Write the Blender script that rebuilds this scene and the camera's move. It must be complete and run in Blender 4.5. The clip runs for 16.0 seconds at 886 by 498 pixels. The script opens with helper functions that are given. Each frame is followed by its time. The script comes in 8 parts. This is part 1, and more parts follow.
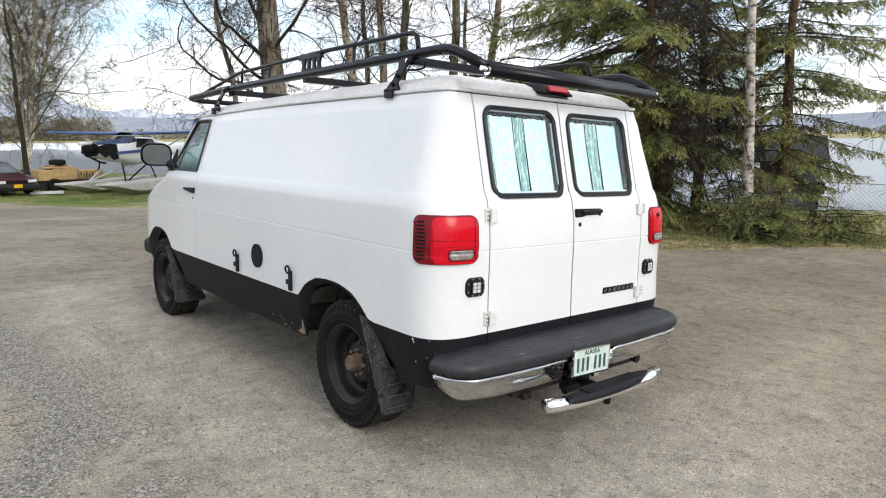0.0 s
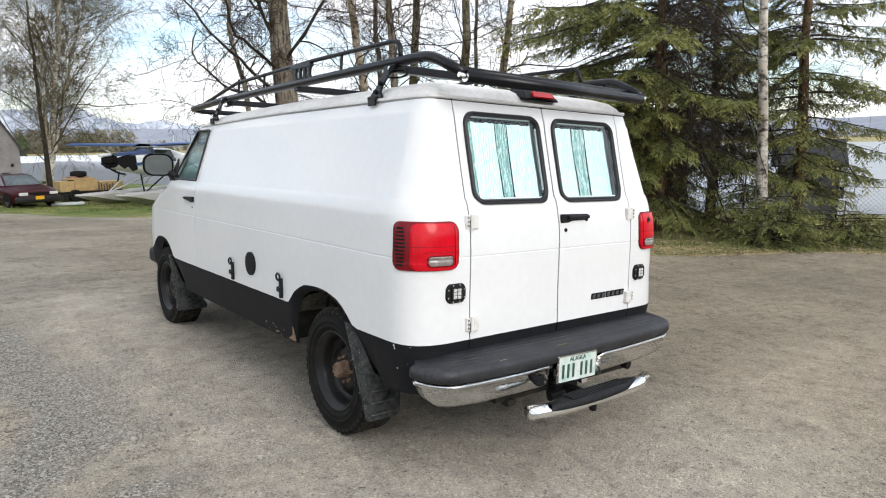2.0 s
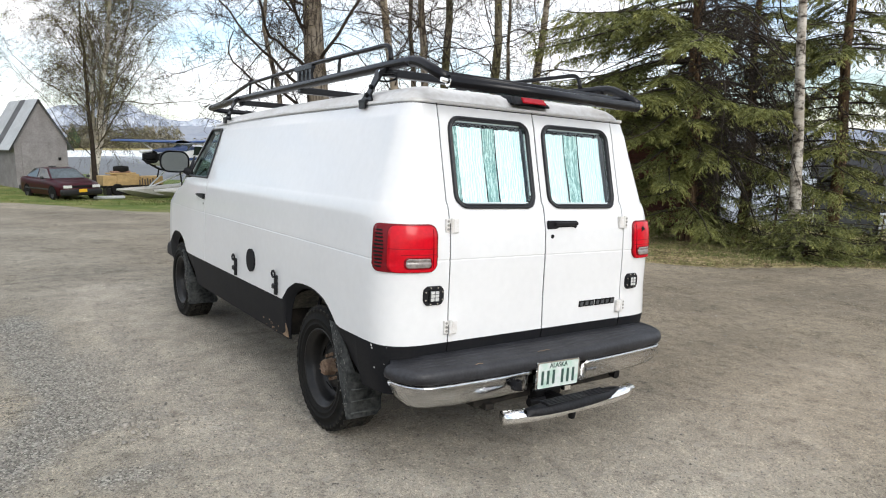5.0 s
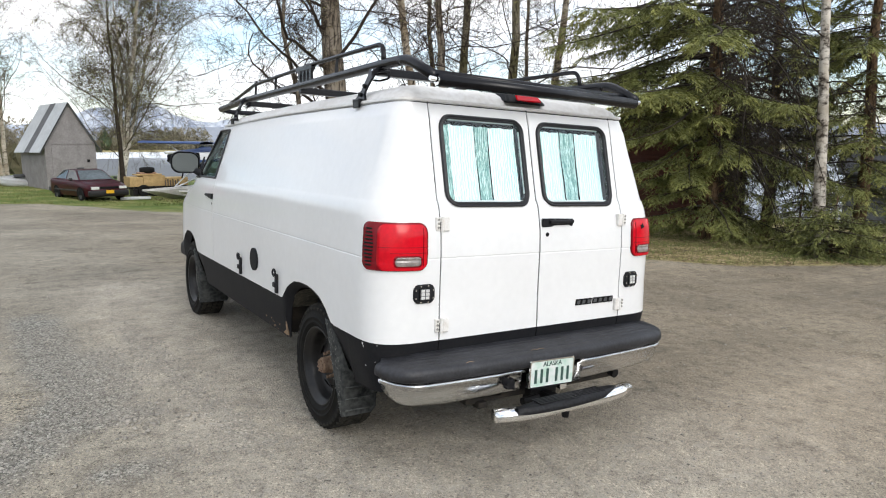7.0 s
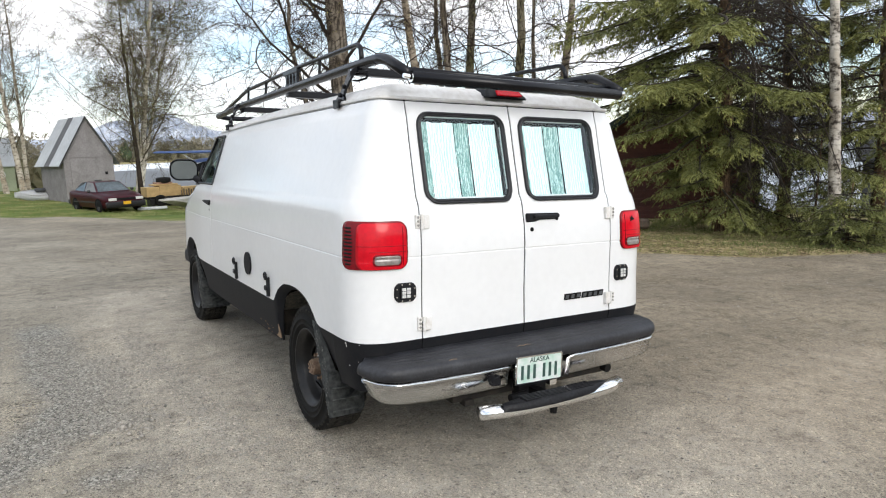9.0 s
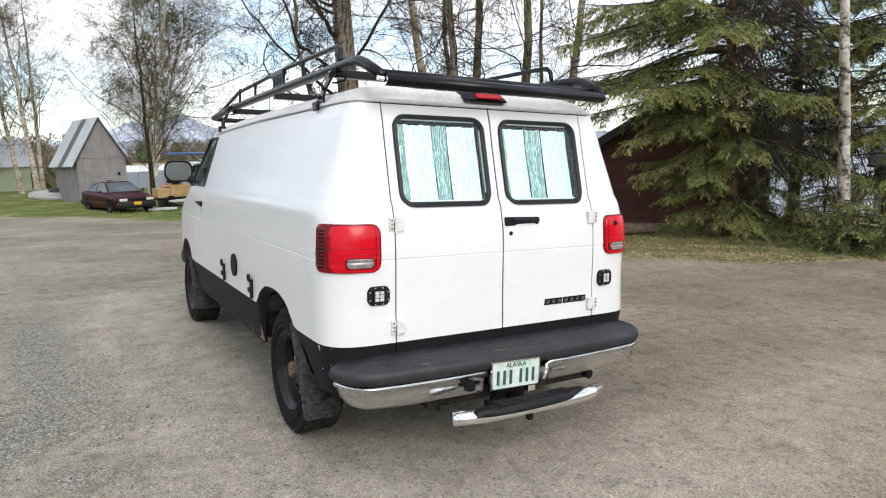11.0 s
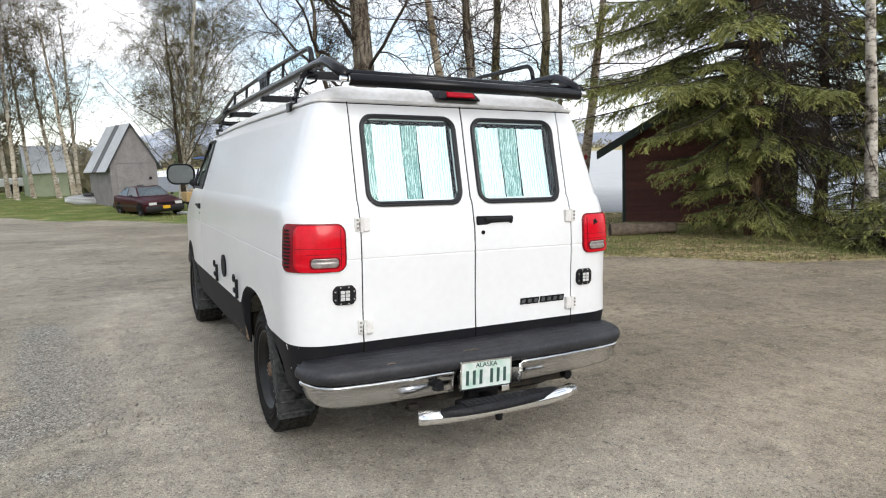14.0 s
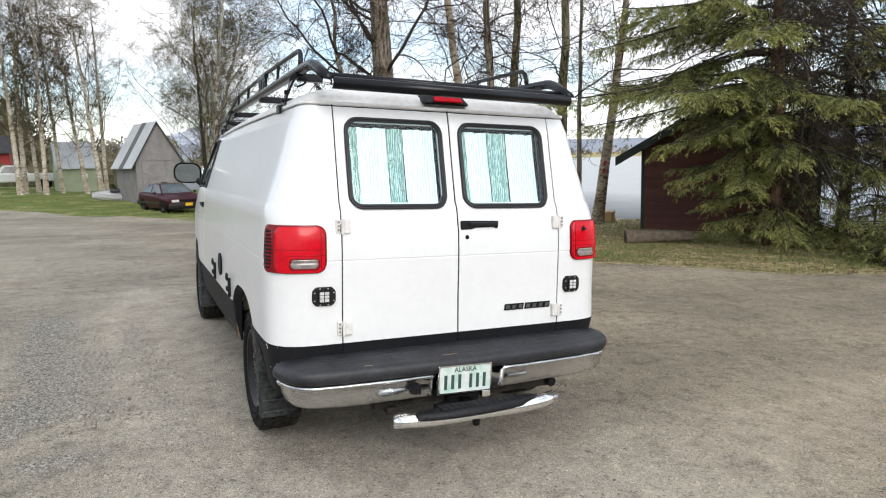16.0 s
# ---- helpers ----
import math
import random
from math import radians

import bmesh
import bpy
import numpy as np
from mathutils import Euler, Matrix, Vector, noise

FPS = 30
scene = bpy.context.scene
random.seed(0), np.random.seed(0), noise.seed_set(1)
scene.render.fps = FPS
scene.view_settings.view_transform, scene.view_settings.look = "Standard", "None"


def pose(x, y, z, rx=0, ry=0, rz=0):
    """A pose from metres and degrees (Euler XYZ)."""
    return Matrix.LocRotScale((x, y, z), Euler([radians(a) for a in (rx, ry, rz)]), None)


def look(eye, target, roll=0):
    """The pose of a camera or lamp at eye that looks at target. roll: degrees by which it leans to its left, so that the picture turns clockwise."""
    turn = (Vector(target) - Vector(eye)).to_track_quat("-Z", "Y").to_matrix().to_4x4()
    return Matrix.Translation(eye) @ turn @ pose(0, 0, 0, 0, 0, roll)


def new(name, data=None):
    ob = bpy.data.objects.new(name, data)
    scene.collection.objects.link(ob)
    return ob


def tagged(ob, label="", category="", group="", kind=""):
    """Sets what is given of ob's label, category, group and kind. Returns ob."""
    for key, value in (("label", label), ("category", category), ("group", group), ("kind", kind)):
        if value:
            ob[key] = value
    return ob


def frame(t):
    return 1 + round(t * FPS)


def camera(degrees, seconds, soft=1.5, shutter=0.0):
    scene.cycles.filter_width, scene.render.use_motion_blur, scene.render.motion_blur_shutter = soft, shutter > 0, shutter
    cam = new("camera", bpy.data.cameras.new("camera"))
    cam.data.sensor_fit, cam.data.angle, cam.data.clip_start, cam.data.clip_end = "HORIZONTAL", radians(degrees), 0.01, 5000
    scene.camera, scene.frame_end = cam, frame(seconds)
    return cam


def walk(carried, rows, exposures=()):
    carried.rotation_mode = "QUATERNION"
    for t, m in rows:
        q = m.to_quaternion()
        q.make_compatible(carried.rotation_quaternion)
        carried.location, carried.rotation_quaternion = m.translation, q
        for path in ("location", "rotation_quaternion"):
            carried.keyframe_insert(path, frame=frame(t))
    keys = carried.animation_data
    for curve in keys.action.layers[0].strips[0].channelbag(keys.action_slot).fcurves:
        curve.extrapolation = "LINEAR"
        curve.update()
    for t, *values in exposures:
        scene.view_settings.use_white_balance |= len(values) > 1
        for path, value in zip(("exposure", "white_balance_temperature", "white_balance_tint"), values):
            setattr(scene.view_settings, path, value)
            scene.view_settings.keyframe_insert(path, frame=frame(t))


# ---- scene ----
cam = camera(68.0, 16.0, soft=1.1)
PATH = [
    (0, (-2.932, -2.335, 1.59), (-1.654, -0.823, 1.309), 1.8),
    (0.5, (-2.901, -2.359, 1.587), (-1.628, -0.841, 1.311), 1.7),
    (1, (-2.857, -2.393, 1.588), (-1.598, -0.863, 1.318), 1.3),
    (1.5, (-2.821, -2.428, 1.588), (-1.575, -0.886, 1.326), 1.2),
    (2, (-2.786, -2.46, 1.588), (-1.552, -0.908, 1.329), 1.2),
    (2.5, (-2.751, -2.491, 1.586), (-1.529, -0.928, 1.33), 1.7),
    (3, (-2.716, -2.523, 1.589), (-1.507, -0.95, 1.337), 2.0),
    (3.5, (-2.683, -2.556, 1.592), (-1.488, -0.973, 1.344), 2.3),
    (4, (-2.648, -2.595, 1.596), (-1.469, -0.999, 1.346), 2.4),
    (4.5, (-2.613, -2.627, 1.599), (-1.45, -1.019, 1.347), 2.5),
    (7, (-2.438, -2.754, 1.605), (-1.355, -1.093, 1.345), 2.1),
    (7.5, (-2.4, -2.778, 1.601), (-1.329, -1.11, 1.341), 1.8),
    (8, (-2.358, -2.793, 1.595), (-1.297, -1.118, 1.336), 1.3),
    (8.5, (-2.313, -2.821, 1.59), (-1.266, -1.137, 1.332), 0.8),
    (9, (-2.266, -2.847, 1.589), (-1.232, -1.154, 1.331), 0.2),
    (11.5, (-2.04, -2.946, 1.592), (-1.048, -1.227, 1.344), 0.4),
    (12, (-1.989, -2.974, 1.592), (-1.013, -1.246, 1.343), -0.4),
    (12.5, (-1.944, -2.996, 1.588), (-0.981, -1.261, 1.341), -0.5),
    (13, (-1.896, -3.022, 1.585), (-0.947, -1.278, 1.338), -0.5),
    (13.5, (-1.85, -3.046, 1.584), (-0.915, -1.295, 1.337), -0.3),
    (14, (-1.799, -3.072, 1.58), (-0.881, -1.312, 1.334), -0.1),
    (14.5, (-1.752, -3.095, 1.578), (-0.852, -1.326, 1.333), 0.2),
    (15, (-1.705, -3.121, 1.578), (-0.819, -1.344, 1.339), 0.4),
    (15.5, (-1.658, -3.146, 1.582), (-0.785, -1.362, 1.346), 0.9),
    (16, (-1.61, -3.172, 1.589), (-0.754, -1.381, 1.351), 1.0),
]
# the lot falls gently to the lake; van and path are given square to it
LEAN = pose(0, 0, 0, 0, 2.8, 0)
walk(cam, [(t, LEAN @ look(eye, target, roll)) for t, eye, target, roll in PATH])


# ---- light ----
world = bpy.data.worlds.new("world")
scene.world = world
world.use_nodes = True
wn, wl = world.node_tree.nodes, world.node_tree.links
sky = wn.new("ShaderNodeTexSky")
sky.sky_type, sky.sun_disc = "NISHITA", False
sky.sun_elevation, sky.sun_rotation = radians(30), radians(182)
cloud_at = wn.new("ShaderNodeTexCoord")
cloud_map = wn.new("ShaderNodeMapping")
cloud_map.inputs["Scale"].default_value = (1.0, 1.0, 2.6)
cloud = wn.new("ShaderNodeTexNoise")
cloud.inputs["Scale"].default_value = 3.2
cloud.inputs["Detail"].default_value = 7
cloud.inputs["Roughness"].default_value = 0.55
cover = wn.new("ShaderNodeValToRGB")
cover.color_ramp.elements[0].position, cover.color_ramp.elements[1].position = 0.37, 0.58
veil = wn.new("ShaderNodeMix")
veil.data_type = "RGBA"
veil.inputs[7].default_value = (7.4, 7.55, 7.8, 1)
wl.new(cloud_at.outputs["Generated"], cloud_map.inputs["Vector"])
wl.new(cloud_map.outputs["Vector"], cloud.inputs["Vector"])
wl.new(cloud.outputs["Fac"], cover.inputs["Fac"])
wl.new(cover.outputs["Color"], veil.inputs[0])
wl.new(sky.outputs["Color"], veil.inputs[6])
wl.new(veil.outputs[2], wn["Background"].inputs["Color"])
wn["Background"].inputs["Strength"].default_value = 0.122
sun = new("sun", bpy.data.lights.new("sun", "SUN"))
sun.data.energy, sun.data.angle, sun.data.color = 0.9, radians(30), (1.0, 0.975, 0.94)
sun.matrix_world = look((-0.5, -16, 9.5), (0, 0, 0))
scene.view_settings.exposure = 0.81


# ---- materials ----
def paint(name, colour, rough=0.5, metal=0.0, scale=8.0, vary=0.12, bump=0.0, fine=6.0, coat=0.0, hue=None, detail=6.0, spread=0.0, spec=0.5):
    """A surface with broad stains and fine grain; hue is a second colour that the stains run to."""
    m = bpy.data.materials.new(name)
    m.use_nodes = True
    n, l = m.node_tree.nodes, m.node_tree.links
    b = n["Principled BSDF"]
    at = n.new("ShaderNodeTexCoord")
    big, small = n.new("ShaderNodeTexNoise"), n.new("ShaderNodeTexNoise")
    big.inputs["Scale"].default_value, small.inputs["Scale"].default_value = scale, scale * fine
    big.inputs["Detail"].default_value = small.inputs["Detail"].default_value = detail
    mix = n.new("ShaderNodeMix")
    mix.data_type = "RGBA"
    dark = hue or [c * (1 - 2 * vary) for c in colour]
    mix.inputs[6].default_value, mix.inputs[7].default_value = (*dark, 1), (*colour, 1)
    ramp = n.new("ShaderNodeMapRange")
    ramp.inputs[1].default_value, ramp.inputs[2].default_value = 0.32, 0.62
    add = n.new("ShaderNodeMath")
    add.operation = "MULTIPLY_ADD"
    add.inputs[1].default_value = 0.45
    scaled = n.new("ShaderNodeMath")
    scaled.operation = "MULTIPLY"
    scaled.inputs[1].default_value = 0.55
    l.new(at.outputs["Object"], big.inputs["Vector"])
    l.new(at.outputs["Object"], small.inputs["Vector"])
    l.new(big.outputs["Fac"], scaled.inputs[0])
    l.new(small.outputs["Fac"], add.inputs[0])
    l.new(scaled.outputs[0], add.inputs[2])
    l.new(add.outputs[0], ramp.inputs[0])
    l.new(ramp.outputs[0], mix.inputs[0])
    colour_out = mix.outputs[2]
    if spread:
        info, hsv = n.new("ShaderNodeObjectInfo"), n.new("ShaderNodeHueSaturation")
        rng = n.new("ShaderNodeMapRange")
        rng.inputs[3].default_value, rng.inputs[4].default_value = 1 - spread, 1 + spread
        l.new(info.outputs["Random"], rng.inputs[0])
        l.new(rng.outputs[0], hsv.inputs["Value"])
        l.new(colour_out, hsv.inputs["Color"])
        colour_out = hsv.outputs["Color"]
    l.new(colour_out, b.inputs["Base Color"])
    b.inputs["Roughness"].default_value, b.inputs["Metallic"].default_value = rough, metal
    b.inputs["Specular IOR Level"].default_value = spec
    b.inputs["Coat Weight"].default_value = coat
    b.inputs["Coat Roughness"].default_value = 0.06
    if bump:
        bp = n.new("ShaderNodeBump")
        bp.inputs["Strength"].default_value, bp.inputs["Distance"].default_value = bump, 0.02
        l.new(add.outputs[0], bp.inputs["Height"])
        l.new(bp.outputs["Normal"], b.inputs["Normal"])
    return m


WHITE = paint("white_van_paint", (0.79, 0.79, 0.785), 0.35, scale=1.6, vary=0.03, coat=0.6, fine=14)
BLACK_PAINT = paint("matt_black_paint", (0.009, 0.0095, 0.012), 0.6, scale=5, vary=0.25, bump=0.06, fine=12, spec=0.14, hue=(0.016, 0.016, 0.017))
SEAM = paint("dark_seam", (0.012, 0.012, 0.012), 0.8, spec=0.1)
RUBBER = paint("black_rubber", (0.012, 0.012, 0.014), 0.55, scale=9, vary=0.2, spec=0.25)
TYRE = paint("tyre_rubber", (0.010, 0.010, 0.0098), 0.75, scale=9, vary=0.3, bump=0.15, hue=(0.018, 0.017, 0.015), spec=0.1)
BUMPER = paint("grey_black_bumper_plastic", (0.008, 0.008, 0.010), 0.5, scale=9, vary=0.3, bump=0.2, fine=8, hue=(0.030, 0.031, 0.036), spec=0.5)
WHEEL = paint("black_wheel_enamel", (0.009, 0.009, 0.0095), 0.4, scale=9, vary=0.3, bump=0.1, hue=(0.020, 0.018, 0.016), spec=0.3)
CHROME = paint("chrome", (0.95, 0.95, 0.95), 0.13, 1.0, scale=4, vary=0.06, fine=10, bump=0.05)
STEEL = paint("dark_steel", (0.008, 0.008, 0.009), 0.5, 0.0, scale=6, vary=0.25, spec=0.18)
RACK = paint("satin_black_rack", (0.005, 0.005, 0.007), 0.27, 0.0, scale=6, vary=0.2, spec=0.28)
RED_LENS = paint("red_lens", (0.64, 0.004, 0.015), 0.16, scale=9, vary=0.3, hue=(0.48, 0.003, 0.012), spec=0.3)
CLEAR_LENS = paint("clear_lens", (0.30, 0.26, 0.24), 0.15, scale=30, vary=0.3, coat=0.6)
NEEDLES = paint("spruce_needles", (0.05, 0.075, 0.03), 0.8, scale=1.5, vary=0.3, hue=(0.025, 0.04, 0.02))


# ---- shapes ----
def part(name, bm, material, parent=None, label="", smooth=False):
    me = bpy.data.meshes.new(name)
    bm.to_mesh(me)
    bm.free()
    me.materials.append(material)
    if smooth:
        me.polygons.foreach_set("use_smooth", [True] * len(me.polygons))
        me.update()
    ob = new(name, me)
    ob.parent = parent
    if label:
        ob["label"] = label
    return ob


def sheet(name, verts, faces, material, parent=None, label="", smooth=False):
    me = bpy.data.meshes.new(name)
    me.from_pydata([tuple(v) for v in verts], [], faces)
    me.materials.append(material)
    if smooth:
        me.polygons.foreach_set("use_smooth", [True] * len(me.polygons))
    me.update()
    ob = new(name, me)
    ob.parent = parent
    if label:
        ob["label"] = label
    return ob


def box(bm, x0, x1, y0, y1, z0, z1, bevel=0.0, seg=2, m=None):
    made = bmesh.ops.create_cube(bm, size=1, matrix=Matrix.LocRotScale(((x0 + x1) / 2, (y0 + y1) / 2, (z0 + z1) / 2), None, (abs(x1 - x0), abs(y1 - y0), abs(z1 - z0))))
    vs = made["verts"]
    if bevel:
        es = {e for v in vs for e in v.link_edges}
        r = bmesh.ops.bevel(bm, geom=list(es), offset=bevel, segments=seg, affect="EDGES", profile=0.5)
        vs = list({v for f in r["faces"] for v in f.verts} | {v for v in vs if v.is_valid})
    if m is not None:
        bmesh.ops.transform(bm, matrix=m, verts=vs)
    return vs


def cyl(bm, a, b, r0, r1=None, n=16):
    a, b = Vector(a), Vector(b)
    m = Matrix.Translation((a + b) / 2) @ (b - a).to_track_quat("Z", "Y").to_matrix().to_4x4()
    bmesh.ops.create_cone(bm, cap_ends=True, segments=n, radius1=r0, radius2=r0 if r1 is None else r1, depth=(b - a).length, matrix=m)


def tube(bm, pts, r, n=10, flat=1.0):
    """A bent bar along pts."""
    pts = [Vector(p) for p in pts]
    rings = []
    for i, p in enumerate(pts):
        d = (pts[min(i + 1, len(pts) - 1)] - pts[max(i - 1, 0)]).normalized()
        side = d.cross(Vector((0, 0, 1)))
        if side.length < 0.05:
            side = d.cross(Vector((1, 0, 0)))
        side.normalize()
        up = side.cross(d)
        rings.append([bm.verts.new(p + side * r * math.cos(k * math.tau / n) + up * r * flat * math.sin(k * math.tau / n)) for k in range(n)])
    for a, b in zip(rings, rings[1:]):
        for k in range(n):
            bm.faces.new((a[k], a[(k + 1) % n], b[(k + 1) % n], b[k]))
    bm.faces.new(rings[0][::-1])
    bm.faces.new(rings[-1])


def bend(pts, r=0.06, k=5):
    """The same line with its corners rounded."""
    pts = [Vector(p) for p in pts]
    out = [pts[0]]
    for a, b, c in zip(pts, pts[1:], pts[2:]):
        ra, rc = min(r, (a - b).length / 2), min(r, (c - b).length / 2)
        p, q = b + (a - b).normalized() * ra, b + (c - b).normalized() * rc
        out += [p * (1 - t) ** 2 + b * 2 * t * (1 - t) + q * t * t for t in (i / k for i in range(k + 1))]
    return out + [pts[-1]]


def prism(bm, pts, off):
    """A flat outline given depth along off."""
    off = Vector(off)
    a = [bm.verts.new(p) for p in pts]
    b = [bm.verts.new(Vector(p) + off) for p in pts]
    bm.faces.new(a)
    bm.faces.new(b[::-1])
    for i in range(len(a)):
        j = (i + 1) % len(a)
        bm.faces.new((a[j], a[i], b[i], b[j]))
    bmesh.ops.recalc_face_normals(bm, faces=bm.faces[:])


def round_rect(x0, x1, z0, z1, r, k=6):
    out = []
    for cx, cz, a0 in ((x1 - r, z1 - r, 0), (x0 + r, z1 - r, 90), (x0 + r, z0 + r, 180), (x1 - r, z0 + r, 270)):
        out += [(cx + r * math.cos(radians(a0 + 90 * i / k)), cz + r * math.sin(radians(a0 + 90 * i / k))) for i in range(k + 1)]
    return out


def lathe(bm, profile, m, n=40):
    """profile: (radius, along) pairs turned round the z axis of m."""
    rings = []
    for r, h in profile:
        rings.append([bm.verts.new(m @ Vector((r * math.cos(k * math.tau / n), r * math.sin(k * math.tau / n), h))) for k in range(n)])
    for a, b in zip(rings, rings[1:]):
        for k in range(n):
            bm.faces.new((a[k], a[(k + 1) % n], b[(k + 1) % n], b[k]))
    return rings


def loft(bm, rows, closed=False):
    """A skin over rows of points of equal number."""
    vs = [[bm.verts.new(p) for p in r] for r in rows]
    for a, b in zip(vs, vs[1:]):
        m = len(a)
        for k in range(m if closed else m - 1):
            bm.faces.new((a[k], a[(k + 1) % m], b[(k + 1) % m], b[k]))
    return vs


def glass(name, colour, rough=0.02):
    m = bpy.data.materials.new(name)
    m.use_nodes = True
    n, l = m.node_tree.nodes, m.node_tree.links
    clear, shine, mix, fres = n.new("ShaderNodeBsdfTransparent"), n.new("ShaderNodeBsdfGlossy"), n.new("ShaderNodeMixShader"), n.new("ShaderNodeMapRange")
    face, power = n.new("ShaderNodeLayerWeight"), n.new("ShaderNodeMath")
    power.operation = "POWER"
    power.inputs[1].default_value = 4.0
    l.new(face.outputs["Facing"], power.inputs[0])
    l.new(power.outputs[0], fres.inputs[0])
    fres.inputs[3].default_value, fres.inputs[4].default_value = 0.04, 0.8
    clear.inputs["Color"].default_value = (*colour, 1)
    shine.inputs["Roughness"].default_value = rough
    l.new(fres.outputs[0], mix.inputs[0])
    l.new(clear.outputs[0], mix.inputs[1])
    l.new(shine.outputs[0], mix.inputs[2])
    l.new(mix.outputs[0], n["Material Output"].inputs["Surface"])
    n.remove(n["Principled BSDF"])
    return m


def writing(text, size, m, material, parent=None, name="lettering", depth=0.001):
    cu = bpy.data.curves.new(name, "FONT")
    cu.body, cu.size, cu.extrude, cu.align_x, cu.align_y = text, size, depth, "CENTER", "CENTER"
    tmp = bpy.data.objects.new(name, cu)
    scene.collection.objects.link(tmp)
    me = bpy.data.meshes.new_from_object(tmp.evaluated_get(bpy.context.evaluated_depsgraph_get()))
    bpy.data.objects.remove(tmp)
    me.transform(m)
    me.materials.clear()
    me.materials.append(material)
    ob = new(name, me)
    ob.parent = parent
    return ob


# ---- ground ----
def smooth(a, b, x):
    t = np.clip((np.asarray(x, float) - a) / (b - a), 0, 1)
    return t * t * (3 - 2 * t)


LAKE = -1.05
SHORE_AZ = (-180, -120, -60, -25, -10, -3, 4, 12, 22, 35, 43, 60, 75, 90, 110, 130, 150, 180)
SHORE_R = (900, 900, 160, 110, 80, 66, 60, 54, 44, 33, 27, 26, 27, 30, 45, 90, 900, 900)
EYE0 = (-2.4, -2.6)


def shore(x, y):
    """Metres past the near bank of the lake (below 0: on land)."""
    dx, dy = np.asarray(x) - EYE0[0], np.asarray(y) - EYE0[1]
    az = np.degrees(np.arctan2(dx, dy))
    return np.hypot(dx, dy) - np.interp(az, SHORE_AZ, SHORE_R)


def lie(x, y):
    """Height of the ground."""
    x, y = np.asarray(x, float), np.asarray(y, float)
    xc = np.clip(x, -25, 19)
    z = -np.tan(radians(2.8)) * xc - 0.022 * np.clip(y - 10, 0, 14)
    s = shore(x, y)
    z = z + (-2.2 - z) * smooth(-1.0, 4.0, s)
    return z + 3.4 * smooth(330, 400, np.hypot(x, y)) * (s > 0)


def verge(x, y):
    """How far into the grass (above 0) a place lies."""
    wob = 0.35 * np.sin(x * 0.9 + 1.3 * np.sin(y * 0.7)) + 0.25 * np.sin(y * 1.7 + x * 0.6)
    right = (x - 8.36) * 0.60 + (y - 4.18) * 0.80
    right = np.minimum(right, (x - 4.5) * 0.8)
    left = (y - 21.0 + 1.2 * x) / 1.5
    return np.maximum(right, left) + wob


def ground_bumps(x, y):
    """Wheel-worn unevenness of the lot, none under the van."""
    b = 0.012 * np.sin(x * 2.1 + np.sin(y * 1.3)) * np.sin(y * 1.7) + 0.008 * np.sin(x * 5 + y * 3.7)
    return b * smooth(2.2, 4.5, np.hypot(x, y - 2.2)) * (np.hypot(x, y) < 60)


def chip_patch(x, y):
    """Where loose grey chips lie thick: (from, to, half width)."""
    best = np.zeros_like(x, dtype=float)
    for x0, y0, x1, y1, w in ((-2.75, 0.8, -2.05, 1.9, 0.42), (-2.35, 4.4, -2.15, 1.8, 0.40), (-1.95, 2.9, -1.9, 2.1, 0.32), (-2.1, 0.7, -1.85, 0.72, 0.24), (-2.1, 1.5, -1.75, 1.55, 0.16), (-1.65, 3.8, -1.48, 1.9, 0.20), (-1.48, 1.9, -1.36, 0.7, 0.20)):
        dx, dy = x1 - x0, y1 - y0
        t = np.clip(((x - x0) * dx + (y - y0) * dy) / (dx * dx + dy * dy), 0, 1)
        best = np.maximum(best, 1 - np.clip(np.hypot(x - x0 - t * dx, y - y0 - t * dy) / w, 0, 1))
    return best


def dust_shade_lift(x, y):
    """Where wheels have rolled the fines smooth and pale beside and behind the van; it also lightens the shaded ground
    round and under it.
    """
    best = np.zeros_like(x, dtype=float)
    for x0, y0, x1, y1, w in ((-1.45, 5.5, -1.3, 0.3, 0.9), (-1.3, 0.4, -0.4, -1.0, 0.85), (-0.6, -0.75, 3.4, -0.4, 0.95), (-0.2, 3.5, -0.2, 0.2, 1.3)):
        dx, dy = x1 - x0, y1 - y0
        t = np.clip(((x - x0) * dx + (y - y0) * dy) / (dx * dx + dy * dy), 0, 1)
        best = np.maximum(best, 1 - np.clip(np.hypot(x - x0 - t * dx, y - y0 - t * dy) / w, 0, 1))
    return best


